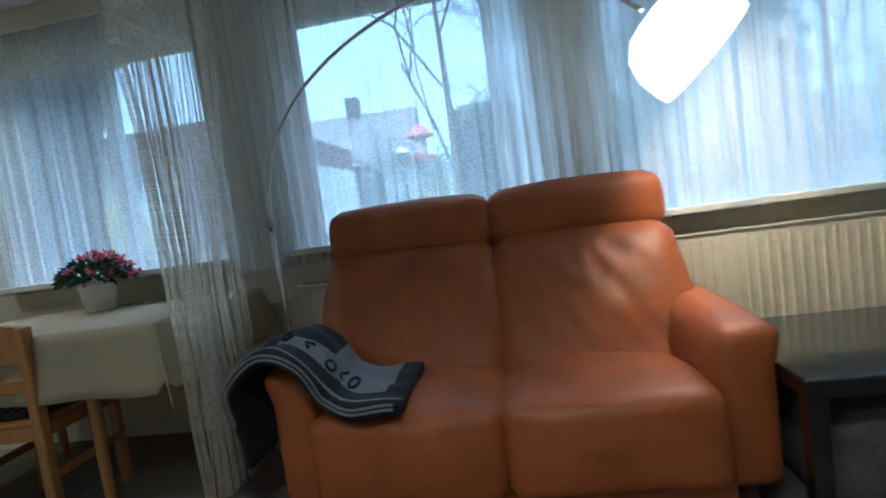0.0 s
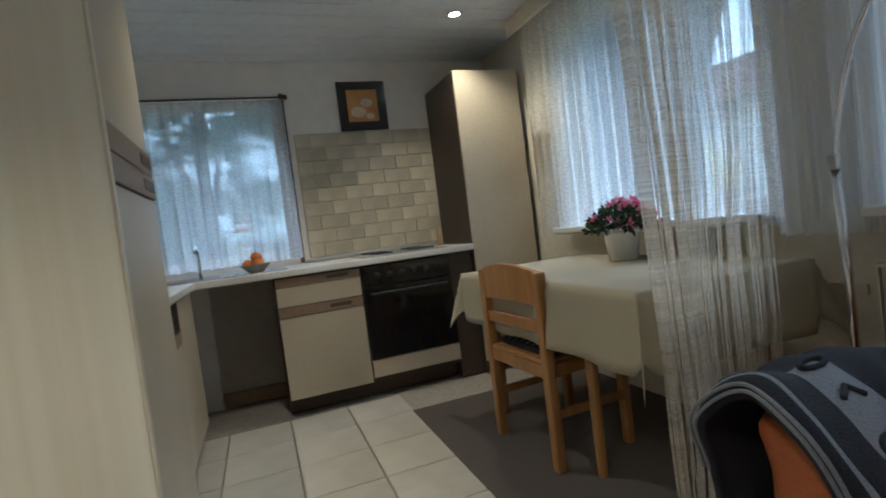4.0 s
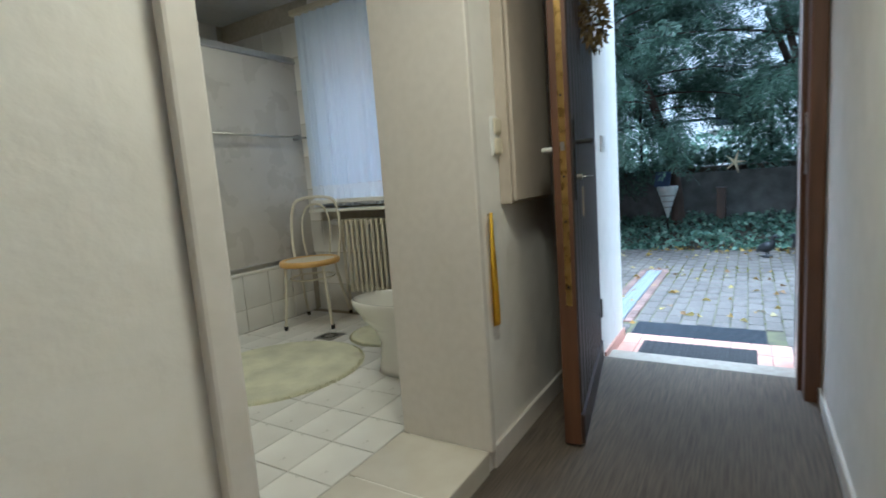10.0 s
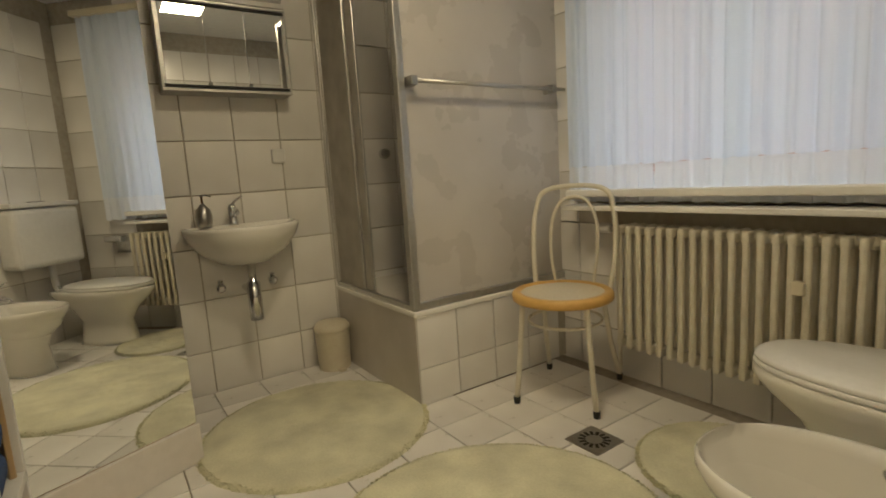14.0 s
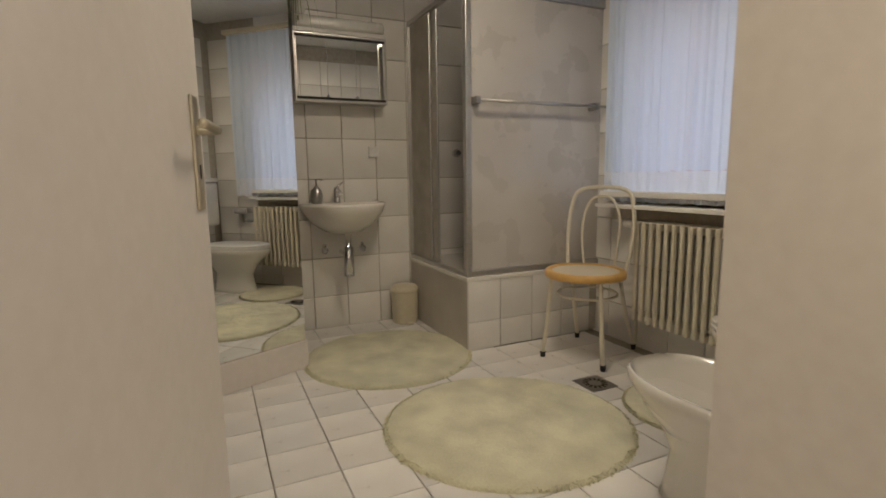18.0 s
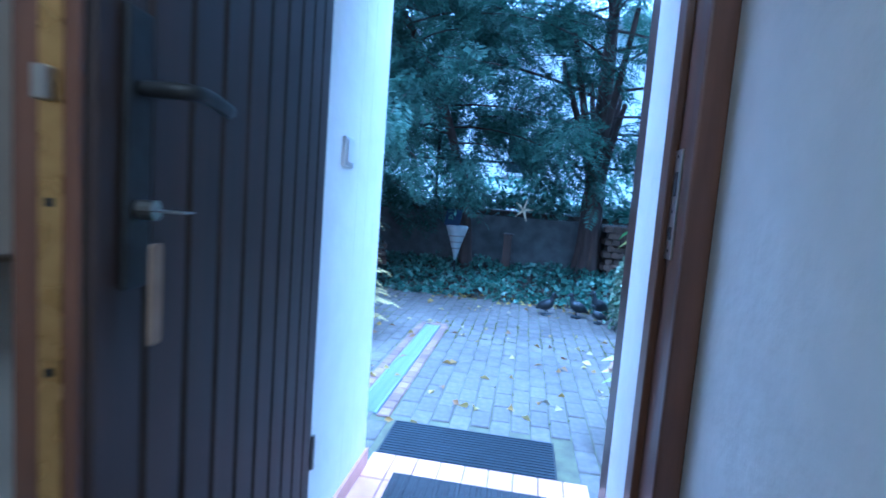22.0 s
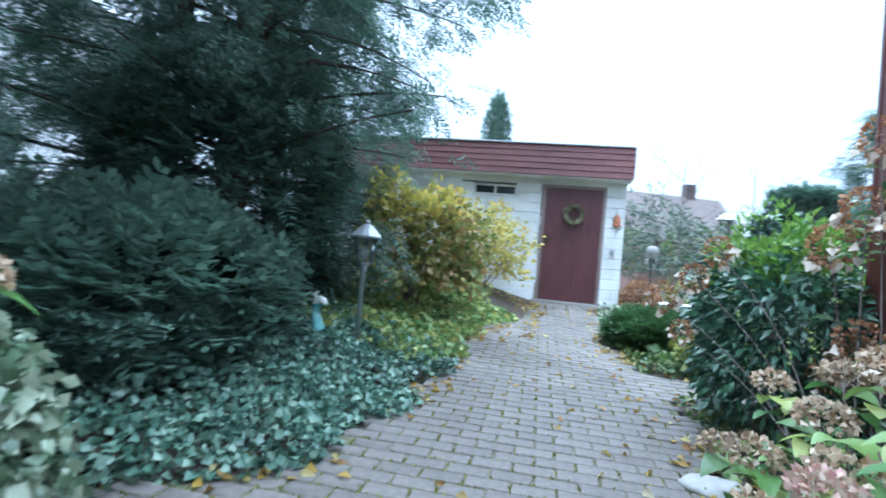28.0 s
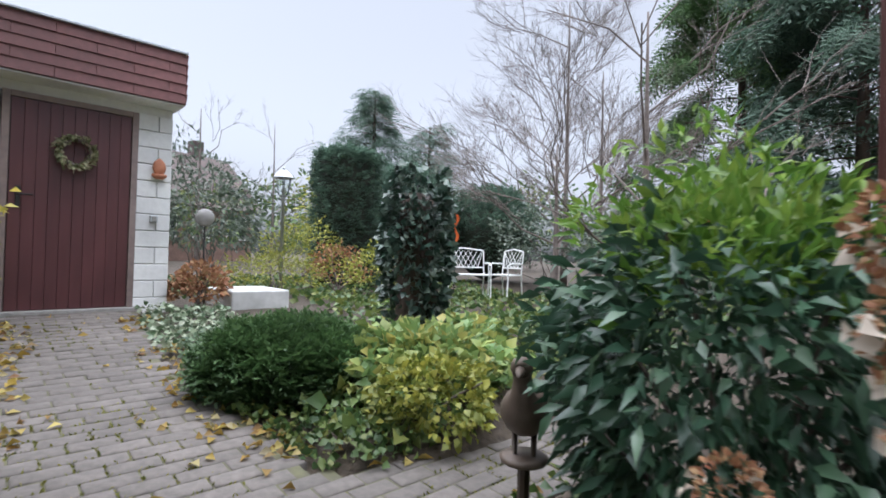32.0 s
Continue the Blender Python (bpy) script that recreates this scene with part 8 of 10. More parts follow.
# planter with variegated ivy and a hydrangea
pl = thing("planter", "stone planter hidden under cascading variegated ivy", "planter", (-6.62, 0.58, -0.10))
part("pot", lathe([(0.25, 0), (0.27, 0.02), (0.33, 0.50), (0.36, 0.55), (0.36, 0.60), (0.31, 0.60), (0.30, 0.55)], 26), DARK_BROWN, pl, smooth=True)
part("soil", lathe([(0.31, 0.52), (0.31, 0.57)], 20), SOIL, pl)
r_ = np.random.RandomState(51)
C, D = [], []
for k in range(270):
    az = r_.uniform(0, 2 * math.pi)
    start, out = r_.uniform(0.0, 0.38), 0.375 + 0.10 * r_.rand() + 0.06 * math.sin(az * 3 + 1)
    end = max(0.02, 0.09 + 0.12 * math.sin(az * 2 + 2.2) + r_.uniform(-0.14, 0.22))
    crest = 0.68 + 0.09 * math.sin(az * 2.0) + r_.uniform(-0.05, 0.07)
    drift, n = r_.normal(0, 0.25), 30
    for j in range(n):
        t = (j + r_.rand()) / n
        if t < 0.42:
            q = t / 0.42
            rad, z = start + (out - start) * q, crest - 0.10 * q * q
        else:
            q = (t - 0.42) / 0.58
            rad, z = out + 0.05 * math.sin(q * 2.5), (crest - 0.10) + (end - crest + 0.10) * q
        b = az + drift * q * (1 if t > 0.42 else 0)
        C.append((rad * math.cos(b) + r_.normal(0, 0.018), rad * math.sin(b) + r_.normal(0, 0.018), z + r_.normal(0, 0.014)))
        D.append((math.cos(b), math.sin(b), 0.5 if t < 0.42 else -0.5))
v, f = leaf_cloud(C, D, 0.05, 0.042, 0.3, 52, 0.5, 0.1)
foliage("ivy", v, f, IVY_VAR, pl, "green and cream variegated ivy")
c_ = np.stack([0.45 + r_.uniform(0, 0.35, 260), r_.uniform(-0.55, 0.35, 260), r_.uniform(0.02, 0.07, 260)], 1)
v, f = leaf_cloud(c_, np.tile([1, 0, 0.1], (260, 1)), 0.05, 0.045, 0.0, 54, 0.6, 0.1)
foliage("trailing_ivy", v, f, IVY_VAR, pl)
hydrangea("hydrangea", "hydrangea with green leaves and dried cream heads in the planter", (-6.60, 0.48, 0.44), [(0.02, -0.38, 0.50), (0.0, -0.10, 0.62), (0.12, 0.02, 0.52), (0.10, 0.22, 0.44), (0.05, 0.42, 0.34), (0.20, -0.22, 0.30), (-0.22, 0.0, 0.50), (0.22, 0.15, 0.24), (-0.15, -0.3, 0.36)], HYD_LEAF, HEAD_CREAM, 61, 0.20, 0.14, 0.09, heads=[0, 1, 1, 1, 1, 0, 1, 0, 0])
mush = thing("mushroom_ornament", "small red mushroom ornament with white spots in the planter", "ornament", (-6.52, 0.73, 0.47))
RED_GLOSS = mat("red_glazed_clay", (0.50, 0.03, 0.035), (0.42, 0.02, 0.03), 0.25, 20, 0.03, coat=0.4)
part("stalk", lathe([(0.016, 0), (0.013, 0.12), (0.018, 0.24)], 12), WHITE_PLASTIC, mush, smooth=True)
part("cap", lathe([(0.02, 0.235), (0.040, 0.235), (0.044, 0.245), (0.038, 0.272), (0.022, 0.290), (0.004, 0.296)], 18), RED_GLOSS, mush, smooth=True)
for k in range(9):
    a, q = k * 2.4, 0.15 + 0.75 * (k / 9)
    part("spot", lathe([(0.002, -0.004), (0.009, 0), (0.006, 0.004), (0.001, 0.005)], 10, (0.040 * q * math.cos(a), 0.040 * q * math.sin(a), 0.294 - 0.046 * q * q)), WHITE_PLASTIC, mush, smooth=True)

# plants beside the house door and along the cladding
hydrangea("hydrangea", "yellow-leaved hydrangea growing beside the house wall", (-4.28, 0.02, -0.12), [(0.06, -0.06, 1.08), (0.16, 0.06, 1.00), (-0.06, 0.10, 0.90), (0.24, -0.02, 0.84), (0.02, -0.30, 0.50), (0.12, -0.16, 0.70), (-0.10, -0.12, 0.62), (0.18, -0.38, 0.46), (0.30, -0.22, 0.60), (-0.18, 0.18, 0.70), (-0.14, -0.30, 0.34), (0.30, -0.42, 0.40), (0.08, 0.20, 0.86), (0.34, 0.02, 0.58)], HYD_YELLOW, HEAD_PINK, 62, 0.165, 0.074, 0.072, heads=[0, 0, 0, 0, 0, 0, 0, 1, 0, 0, 0, 1, 0, 0], pairs=5, droop=0.3)
hydrangea("hydrangea", "hydrangea with broad green leaves and fading pink heads", (-4.10, 0.93, -0.08), [t_ for t_ in mound_tips(17, 0.42, 0.48, 0.46, 0.84, 6)], HYD_LEAF, HEAD_PINK, 63, 0.17, 0.115, 0.082, heads=[1, 0, 1, 0, 0, 1, 0, 1, 0, 1, 0, 0, 1, 0, 1, 1, 0], pairs=5, droop=0.4)
hydrangea("hydrangea", "hydrangea with green leaves and dried pink-cream heads", (-4.02, 1.55, -0.06), [(-0.06, 0.50, 0.64), (-0.10, 0.05, 0.62), (-0.24, 0.18, 0.44), (0.08, 0.06, 0.80), (-0.28, 0.38, 0.40), (-0.26, -0.38, 0.58), (0.04, -0.24, 0.74), (-0.34, -0.12, 0.36), (-0.14, -0.14, 0.66), (0.10, 0.34, 0.72), (-0.20, 0.02, 0.30), (0.0, 0.18, 0.56), (-0.36, 0.14, 0.26)], HYD_LEAF, HEAD_CREAM, 64, 0.155, 0.10, 0.088, heads=[1, 1, 1, 1, 1, 1, 1, 1, 0, 1, 0, 0, 0], pairs=4, droop=0.4)
leggy = hydrangea("hydrangea", "tall leggy hydrangea with dried white panicles before the cladding", (-3.58, 2.22, 0.02), [(0.08, 0.28, 1.70), (0.08, 0.35, 1.36), (-0.02, 0.44, 1.18), (0.06, 0.32, 0.63), (0.02, 0.47, 0.53), (0.0, 0.19, 0.72), (0.06, 0.02, 1.25), (-0.16, 0.36, 0.40), (-0.30, 0.10, 0.42), (0.10, -0.25, 1.05), (-0.10, -0.30, 0.66), (-0.38, 0.30, 0.26), (-0.20, 0.02, 0.30)], SHRUB_GREEN, HEAD_WHITE, 65, 0.12, 0.05, 0.10, bare=0.3, heads=[1, 1, 1, 1, 1, 1, 1, 0, 0, 1, 1, 0, 0], pairs=4, droop=0.3)

pier = shrub("pieris_shrub", "large glossy evergreen shrub with bright lime young leaves on top", (-3.52, 3.22, 0.05), (0.54, 0.55, 0.70), 7000, 0.095, 0.031, (PIERIS_DARK, PIERIS_LIME), 71, 12, 0.55, 0.16, 0.45, top=0.74, low=-0.75)
pn_ = 1500
q_, c_, r2_ = ball(pn_, 72, 1.0, 0.2)
k_ = q_[:, 2] > 0.55
c_ = c_[k_] * np.array([0.57, 0.57, 0.72]) + np.array([0, 0, 0.69])
v, f = leaf_cloud(c_, q_[k_] * 1.0 + np.array([0, 0, 0.15]), 0.075, 0.022, 0.35, 73, 0.6, 0.2)
foliage("young_leaves", v, f, PIERIS_LIME, pier)
# bare stems of the leggy hydrangea that lean out before the evergreen shrub
for k, (x, y, z, r_) in enumerate([(-0.50, 0.58, 1.15, 0.080), (-0.62, 0.55, 0.99, 0.075), (-0.79, 0.49, 0.87, 0.078), (-0.60, 0.80, 0.67, 0.065)]):
    line = bez([(-0.08, 0.05 - 0.02 * k, -0.02), (x * 0.55, y * 0.5, z * 0.62), (x, y, z)], 5)
    part("stem", tube(line, [0.0032 - 0.0001 * j for j in range(len(line))], 6), GREY_BARK, leggy)
    panicle(leggy, (x, y, z), r_, 700 + k)

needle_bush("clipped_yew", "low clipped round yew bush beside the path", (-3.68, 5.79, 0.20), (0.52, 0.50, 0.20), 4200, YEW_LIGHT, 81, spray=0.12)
shrub("leafy_shrub", "spreading shrub with yellow-green leaves beside the clipped yew", (-2.95, 5.25, 0.20), (0.70, 0.62, 0.21), 2300, 0.10, 0.075, (IVY_LIGHT,), 82, 8, 0.1, 0.18, 0.5, low=-0.3)
shrub("leafy_shrub", "small golden-green leafy shrub at the path edge", (-3.36, 4.72, 0.14), (0.34, 0.30, 0.21), 1900, 0.05, 0.036, (GOLD,), 83, 7, 0.1, 0.2, 0.5, low=-0.6)
shrub("autumn_shrub", "tall shrub with green and yellow autumn leaves beside the garage", (-6.48, 5.65, 0.22), (0.82, 0.85, 0.88), 6800, 0.10, 0.066, (AUTUMN_GREEN, SHRUB_YELLOW), 84, 14, 0.3, 0.28, 0.4, top=0.62)
shrub("autumn_shrub", "thin yellow-leaved shrub before the garage wall", (-5.95, 7.75, 0.38), (0.78, 0.7, 0.84), 2600, 0.085, 0.055, (SHRUB_YELLOW,), 85, 16, 0.25, 0.25, 0.3)
shrub("autumn_shrub", "low olive shrub with yellowing leaves", (-6.2, 6.75, 0.3), (0.55, 0.55, 0.30), 900, 0.07, 0.045, (IVY_LIGHT,), 86, 7, 0.1, 0.2, 0.4)

# fern and plants at the red wall
fern = thing("fern", "large fern with pale yellowing fronds beside the red wall", "fern", (-5.47, -2.68, -0.13))
rnd_ = random.Random(91)
for k in range(74):
    az, ln = k * 2.4 + rnd_.uniform(-0.3, 0.3), rnd_.uniform(0.60, 0.90)
    rise = rnd_.uniform(0.6, 1.7) if k % 3 else rnd_.uniform(1.6, 2.3)
    d0 = np.array([math.cos(az), math.sin(az), 0])
    s0 = np.array([-d0[1], d0[0], 0])
    quads = []
    last = np.zeros(3)
    N = 30
    for j in range(N):
        t = (j + 1) / N
        p = d0 * ln * (t * (0.92 if k % 3 else 0.66)) + np.array([0, 0, ln * (rise * t - 0.50 * rise * t * t * t - 0.10 * t * t)])
        w = 0.135 * math.sin(math.pi * min(1, 0.16 + 0.84 * t)) ** 0.8 + 0.008
        e0 = s0 * 0.004 * (1.15 - t)
        quads.append([last - e0, last + e0, p + e0, p - e0])
        last = p
        for side in (1, -1):
            tip = p + s0 * side * w + d0 * 0.45 * w + np.array([0, 0, rnd_.uniform(-0.40, -0.05) * w])
            q = d0 * 0.009
            m = p * 0.45 + tip * 0.55
            quads.append([p, m + q, tip, m - q])
            for e in (0.18, 0.38, 0.58, 0.76):
                b = p * (1 - e) + tip * e
                o = 0.018 * (1.1 - e)
                quads.append([b - d0 * o, b + s0 * side * 0.007, b + d0 * o, b + s0 * side * -0.007])
    v = np.array(quads).reshape(-1, 3)
    i = np.arange(len(quads)) * 4
    foliage("frond", v, np.stack([i, i + 1, i + 2, i + 3], 1), FERN, fern)
hydrangea("rose_shrub", "small shrub with blue-green leaves and faded pink blooms at the fern", (-4.29, -2.42, -0.13), mound_tips(14, 0.30, 0.36, 0.28, 0.62, 8), SHRUB_GREEN, HEAD_PINK, 92, 0.075, 0.05, 0.03, pairs=4)

# ---- the red wall with its ornaments ----
wall("garden_wall", "y", -6.02, -5.87, -8.5, -3.02, -0.2, 4.0, [], RED_WALL, "salmon red rendered wall beside the terrace")
PALE_METAL = mat("pale_verdigris_metal", (0.40, 0.46, 0.42), (0.28, 0.34, 0.31), 0.6, 20, 0.2)


def lizard(label, at, size, material, rz, lean):
    """A flat cast lizard on the wall: one mesh of body, tail and four legs."""
    bm = bmesh.new()
    s = size
    add_tube(bm, bez([(0, 0.03 * s, 0.46 * s), (0, -0.02 * s, 0.30 * s), (0, 0.03 * s, 0.10 * s), (0, -0.02 * s, -0.12 * s), (0, -0.12 * s, -0.30 * s), (0, -0.02 * s, -0.44 * s), (0, 0.09 * s, -0.34 * s)], 5), [0.03 * s, 0.055 * s, 0.062 * s, 0.04 * s, 0.05 * s] + [0.07 * s] * 7 + [0.055 * s - 0.0022 * s * k for k in range(19)], 8)
    for z, d in ((0.2, 1), (0.2, -1), (-0.1, 1), (-0.1, -1)):
        add_tube(bm, bez([(0, 0.03 * s * d, z * s), (0, 0.17 * s * d, (z + 0.05) * s), (0, 0.20 * s * d, (z + (0.15 if z > 0 else -0.08)) * s)], 4), [0.03 * s - 0.0018 * s * k for k in range(9)], 6)
    return solid("lizard_ornament", bm, material, label, "ornament", smooth=True, m=pose(at[0], at[1], at[2], lean, 0, rz))


lizard("dark cast-metal lizard ornament hung on the red wall", (-5.848, -3.53, 1.71), 0.54, IRON, 0, -12)
lizard("small pale metal lizard ornament on the red wall", (-5.856, -3.20, 1.21), 0.26, PALE_METAL, 0, 14)
rod = thing("plant_stake", "thin dark iron plant stake with a ball finial and scroll", "plant stake", (-5.81, -3.09, -0.13))
part("rod", tube([(0.0, -0.08, 0), (0, 0.06, 2.12)], 0.014, 8), IRON, rod)
part("finial", lathe([(0.006, 0), (0.022, 0.012), (0.028, 0.032), (0.020, 0.052), (0.004, 0.062)], 14, (0, 0.061, 2.11)), IRON, rod, smooth=True)
part("scroll", tube([(0, 0.04 + 0.05 * (1 - k / 30) * math.cos(k * 0.5) + 0.05, 1.80 + 0.07 * (1 - k / 30) * math.sin(k * 0.5)) for k in range(26)], 0.004, 5), IRON, rod)
part("hook", tube([(0, 0.045, 1.94), (0, 0.15, 1.93), (0, 0.36, 1.86)], 0.005, 5), IRON, rod)
part("dragonfly", tube([(0.01, -0.04, 1.24), (0.01, 0.06, 1.22), (0.01, 0.20, 1.20)], [0.016, 0.010, 0.004], 6), PALE_METAL, rod, "pale metal dragonfly clip")
for s_ in (1, -1):
    part("wing", box(0.0, 0.004, 0.0, 0.10, 0, 0.022, 0.0015, pose(0.01, -0.01, 1.235, 40 * s_, 0, 0)), PALE_METAL, rod)

# ---- bed behind the terrace: low wall, wood, ornaments ----
solid("low_wall", box(-9.12, -8.97, -6.8, 1.9, 0.0, 0.90, 0.01), mat("dark_weathered_concrete", (0.15, 0.15, 0.14), (0.08, 0.08, 0.075), 0.9, 6, 0.5), "low dark weathered retaining wall behind the ivy", "wall", kind="structure")
LOG = mat("split_log_end", (0.15, 0.10, 0.065), (0.085, 0.058, 0.038), 0.85, 20, 0.3, spread=0.3)
pile = thing("woodpile", "stack of split logs beside the yew trunk", "woodpile", (-8.78, 0.62, 0.08))
lm = slab_mesh("log", 0.36, 0.10, 0.085, 0.022, LOG)
rnd_ = random.Random(17)
pieces("log", pile, lm, [pose(rnd_.uniform(-0.04, 0.04), -0.42 + 0.108 * i + (0.05 if j % 2 else 0) + rnd_.uniform(-0.01, 0.01), 0.02 + 0.088 * j, rnd_.uniform(-9, 9), 0, rnd_.uniform(-6, 6)) for j in range(9) for i in range(9 - j // 3)])
tarp = thing("barbecue_cover", "kettle barbecue under a dark blue cover", "barbecue", (-8.42, -3.93, 0.0))
BLUE_COVER = mat("dark_blue_cover", (0.025, 0.045, 0.10), (0.015, 0.028, 0.065), 0.55, 10, 0.6, depth=0.03)
bm = lathe([(0.34, 0.02), (0.36, 0.3), (0.39, 0.62), (0.36, 0.80), (0.24, 0.92), (0.05, 0.96)], 22)
for vv in bm.verts:
    a = math.atan2(vv.co.y, vv.co.x)
    k = 1 + 0.07 * math.sin(a * 9) * (1 - vv.co.z) + 0.03 * noise.noise(vv.co * 5)
    vv.co.x *= k
    vv.co.y *= k
part("cover", bm, BLUE_COVER, tarp, smooth=True)
crate = thing("wooden_crate", "weathered wooden crate standing on the ivy", "crate", (-8.28, -3.05, 0.12), 20)
for z in (0.02, 0.12, 0.22):
    for y in (-0.21, 0.19):
        part("slat", box(-0.3, 0.3, y, y + 0.015, z, z + 0.075, 0.003), LOG, crate)
    for x in (-0.3, 0.285):
        part("slat", box(x, x + 0.015, -0.193, 0.187, z, z + 0.075, 0.003), LOG, crate)
cone = thing("cone_ornament", "white spiral cone ornament under a tilted dark flap", "ornament", (-8.25, -1.84, 0.10))
part("cone", lathe([(0.004, 0.14), (0.03, 0.24), (0.09, 0.44), (0.145, 0.60), (0.15, 0.63), (0.13, 0.64)], 20), mat("white_glazed_cone", (0.62, 0.64, 0.62), (0.42, 0.45, 0.44), 0.4, 8, 0.2, wide=0.4), cone, smooth=True)
part("stake", tube([(0, 0, 0), (0, 0, 0.3)], 0.012, 8), IRON, cone)
part("flap", box(-0.11, 0.11, -0.12, 0.12, 0.0, 0.018, 0.004, pose(0.0, -0.06, 0.74, 66, 0, 82)), BLUE_COVER, cone)
for k in range(3):
    part("band", lathe([(0.055 + 0.03 * k, 0.0), (0.062 + 0.03 * k, 0.012), (0.060 + 0.03 * k, 0.02)], 20, (0, 0, 0.32 + 0.085 * k)), CONCRETE, cone, smooth=True)
post = thing("wooden_post", "short dark wooden post in the ivy", "post", (-8.71, -1.16, 0.12))
part("shaft", box(-0.06, 0.06, -0.06, 0.06, 0, 0.52, 0.008), WOOD_DARK, post)
part("cap", box(-0.07, 0.07, -0.07, 0.07, 0.52, 0.545, 0.006), WOOD_DARK, post)
star = thing("star_ornament", "pale straw star hanging from a yew branch", "ornament", (-8.15, -0.97, 1.02))
STRAW = mat("bleached_straw", (0.55, 0.46, 0.30), (0.42, 0.34, 0.20), 0.8, 30, 0.2)
for k in range(5):
    part("ray", tube([(0, 0, 0), (0.0, 0.13 * math.sin(k * 1.2566 + 0.3), 0.16 * math.cos(k * 1.2566 + 0.3))], [0.022, 0.004], 6), STRAW, star)
part("cord", tube([(0, 0.04, 0.12), (0, 0.06, 0.9)], 0.003, 4), IRON, star)
bf = thing("bird_feeder", "hanging brown wooden bird house feeder with a steep green roof", "bird feeder", (-7.55, 0.52, 1.30))
GREEN_ROOF = mat("mossy_green_board", (0.09, 0.15, 0.08), (0.06, 0.10, 0.055), 0.8, 12, 0.3)
FEEDER_WOOD = mat("orange_brown_feeder_wood", (0.34, 0.15, 0.05), (0.24, 0.10, 0.035), 0.6, 18, 0.25, stretch=(1, 1, 6))
turn = pose(0, 0, 0, 0, 0, 28)
part("base", box(-0.115, 0.115, -0.105, 0.105, 0, 0.018, 0.004, turn), FEEDER_WOOD, bf)
for x in (-0.098, 0.098):
    for y in (-0.085, 0.085):
        part("corner_post", box(x - 0.011, x + 0.011, y - 0.011, y + 0.011, 0.018, 0.17, 0.002, turn), FEEDER_WOOD, bf)
for y in (-0.085, 0.085):
    part("side_board", box(-0.087, 0.087, y - 0.006, y + 0.006, 0.018, 0.085, 0.002, turn), FEEDER_WOOD, bf)
    part("side_rail", box(-0.087, 0.087, y - 0.006, y + 0.006, 0.135, 0.168, 0.002, turn), FEEDER_WOOD, bf)
for x in (-0.098, 0.098):
    part("end_board", box(x - 0.006, x + 0.006, -0.074, 0.074, 0.018, 0.085, 0.002, turn), FEEDER_WOOD, bf)
    bm = bmesh.new()
    ring = [[bm.verts.new(turn @ Vector((x + o, y, z))) for y, z in ((-0.088, 0.145), (0.088, 0.145), (0.088, 0.19), (0, 0.345), (-0.088, 0.19))] for o in (-0.007, 0.007)]
    bm.faces.new(ring[0][::-1])
    bm.faces.new(ring[1])
    for k in range(5):
        bm.faces.new((ring[0][k], ring[0][(k + 1) % 5], ring[1][(k + 1) % 5], ring[1][k]))
    part("gable", bm, FEEDER_WOOD, bf)
for s_ in (0, 180):
    part("roof_board", box(-0.135, 0.135, 0.0, 0.225, -0.014, 0, 0.003, turn @ pose(0, 0, 0, 0, 0, s_) @ pose(0, 0, 0.368, -60, 0, 0)), GREEN_ROOF, bf)
part("cord", tube([(0, 0, 0.36), (0, 0.02, 1.2)], 0.004, 5), IRON, bf)


def duck(label, at, s, rz, material):
    bm = bmesh.new()
    add_tube(bm, bez([(-0.50 * s, 0, 0.20 * s), (-0.28 * s, 0, 0.36 * s), (0.0, 0, 0.46 * s), (0.20 * s, 0, 0.62 * s), (0.24 * s, 0, 0.82 * s), (0.30 * s, 0, 0.93 * s), (0.38 * s, 0, 0.92 * s)], 4), [x * s for x in (0.02, 0.05, 0.09, 0.13, 0.17, 0.20, 0.22, 0.23, 0.235, 0.23, 0.21, 0.18, 0.14, 0.115, 0.10, 0.09, 0.085, 0.088, 0.095, 0.10, 0.105, 0.10, 0.09, 0.07, 0.04)], 12)
    add_tube(bm, [(0.38 * s, 0, 0.92 * s), (0.45 * s, 0, 0.90 * s), (0.52 * s, 0, 0.885 * s)], [0.045 * s, 0.035 * s, 0.012 * s], 8)
    for y in (-0.09, 0.09):
        add_tube(bm, [(0, y * s, 0.32 * s), (0.02 * s, y * s, 0.03 * s), (0.10 * s, y * s, 0.008 * s)], [0.03 * s, 0.025 * s, 0.035 * s], 6)
    add_lathe(bm, [(0.22 * s, -0.004), (0.24 * s, 0.01), (0.20 * s, 0.02)], 12)
    return solid("duck_figure", bm, material, label, "figure", "duck figures", smooth=True, m=pose(at[0], at[1], at[2], 0, 0, rz))


for (x, y, s_, rz) in ((-7.09, -0.62, 0.26, 60), (-7.14, -0.29, 0.26, -80), (-7.28, -0.04, 0.28, -60), (-6.91, -0.09, 0.19, -100)):
    duck("dark bronze duck figure standing on the paving", (x, y, paving_z(x, y) + 0.006), s_, rz, BRONZE)
BROWN_FIG = mat("brown_carved_figure", (0.17, 0.125, 0.095), (0.11, 0.08, 0.06), 0.5, 14, 0.2, wide=0.4)
duck("brown carved goose figure among the shrubs", (-3.77, 3.80, 0.40), 0.37, -150, BROWN_FIG)

goose_post = thing("wooden_post", "slim weathered stake under the goose figure", "post", (-3.77, 3.80, 0.06))
part("shaft", tube([(0, 0, 0), (0.004, 0.002, 0.335)], 0.022, 8), WOOD_DARK, goose_post)

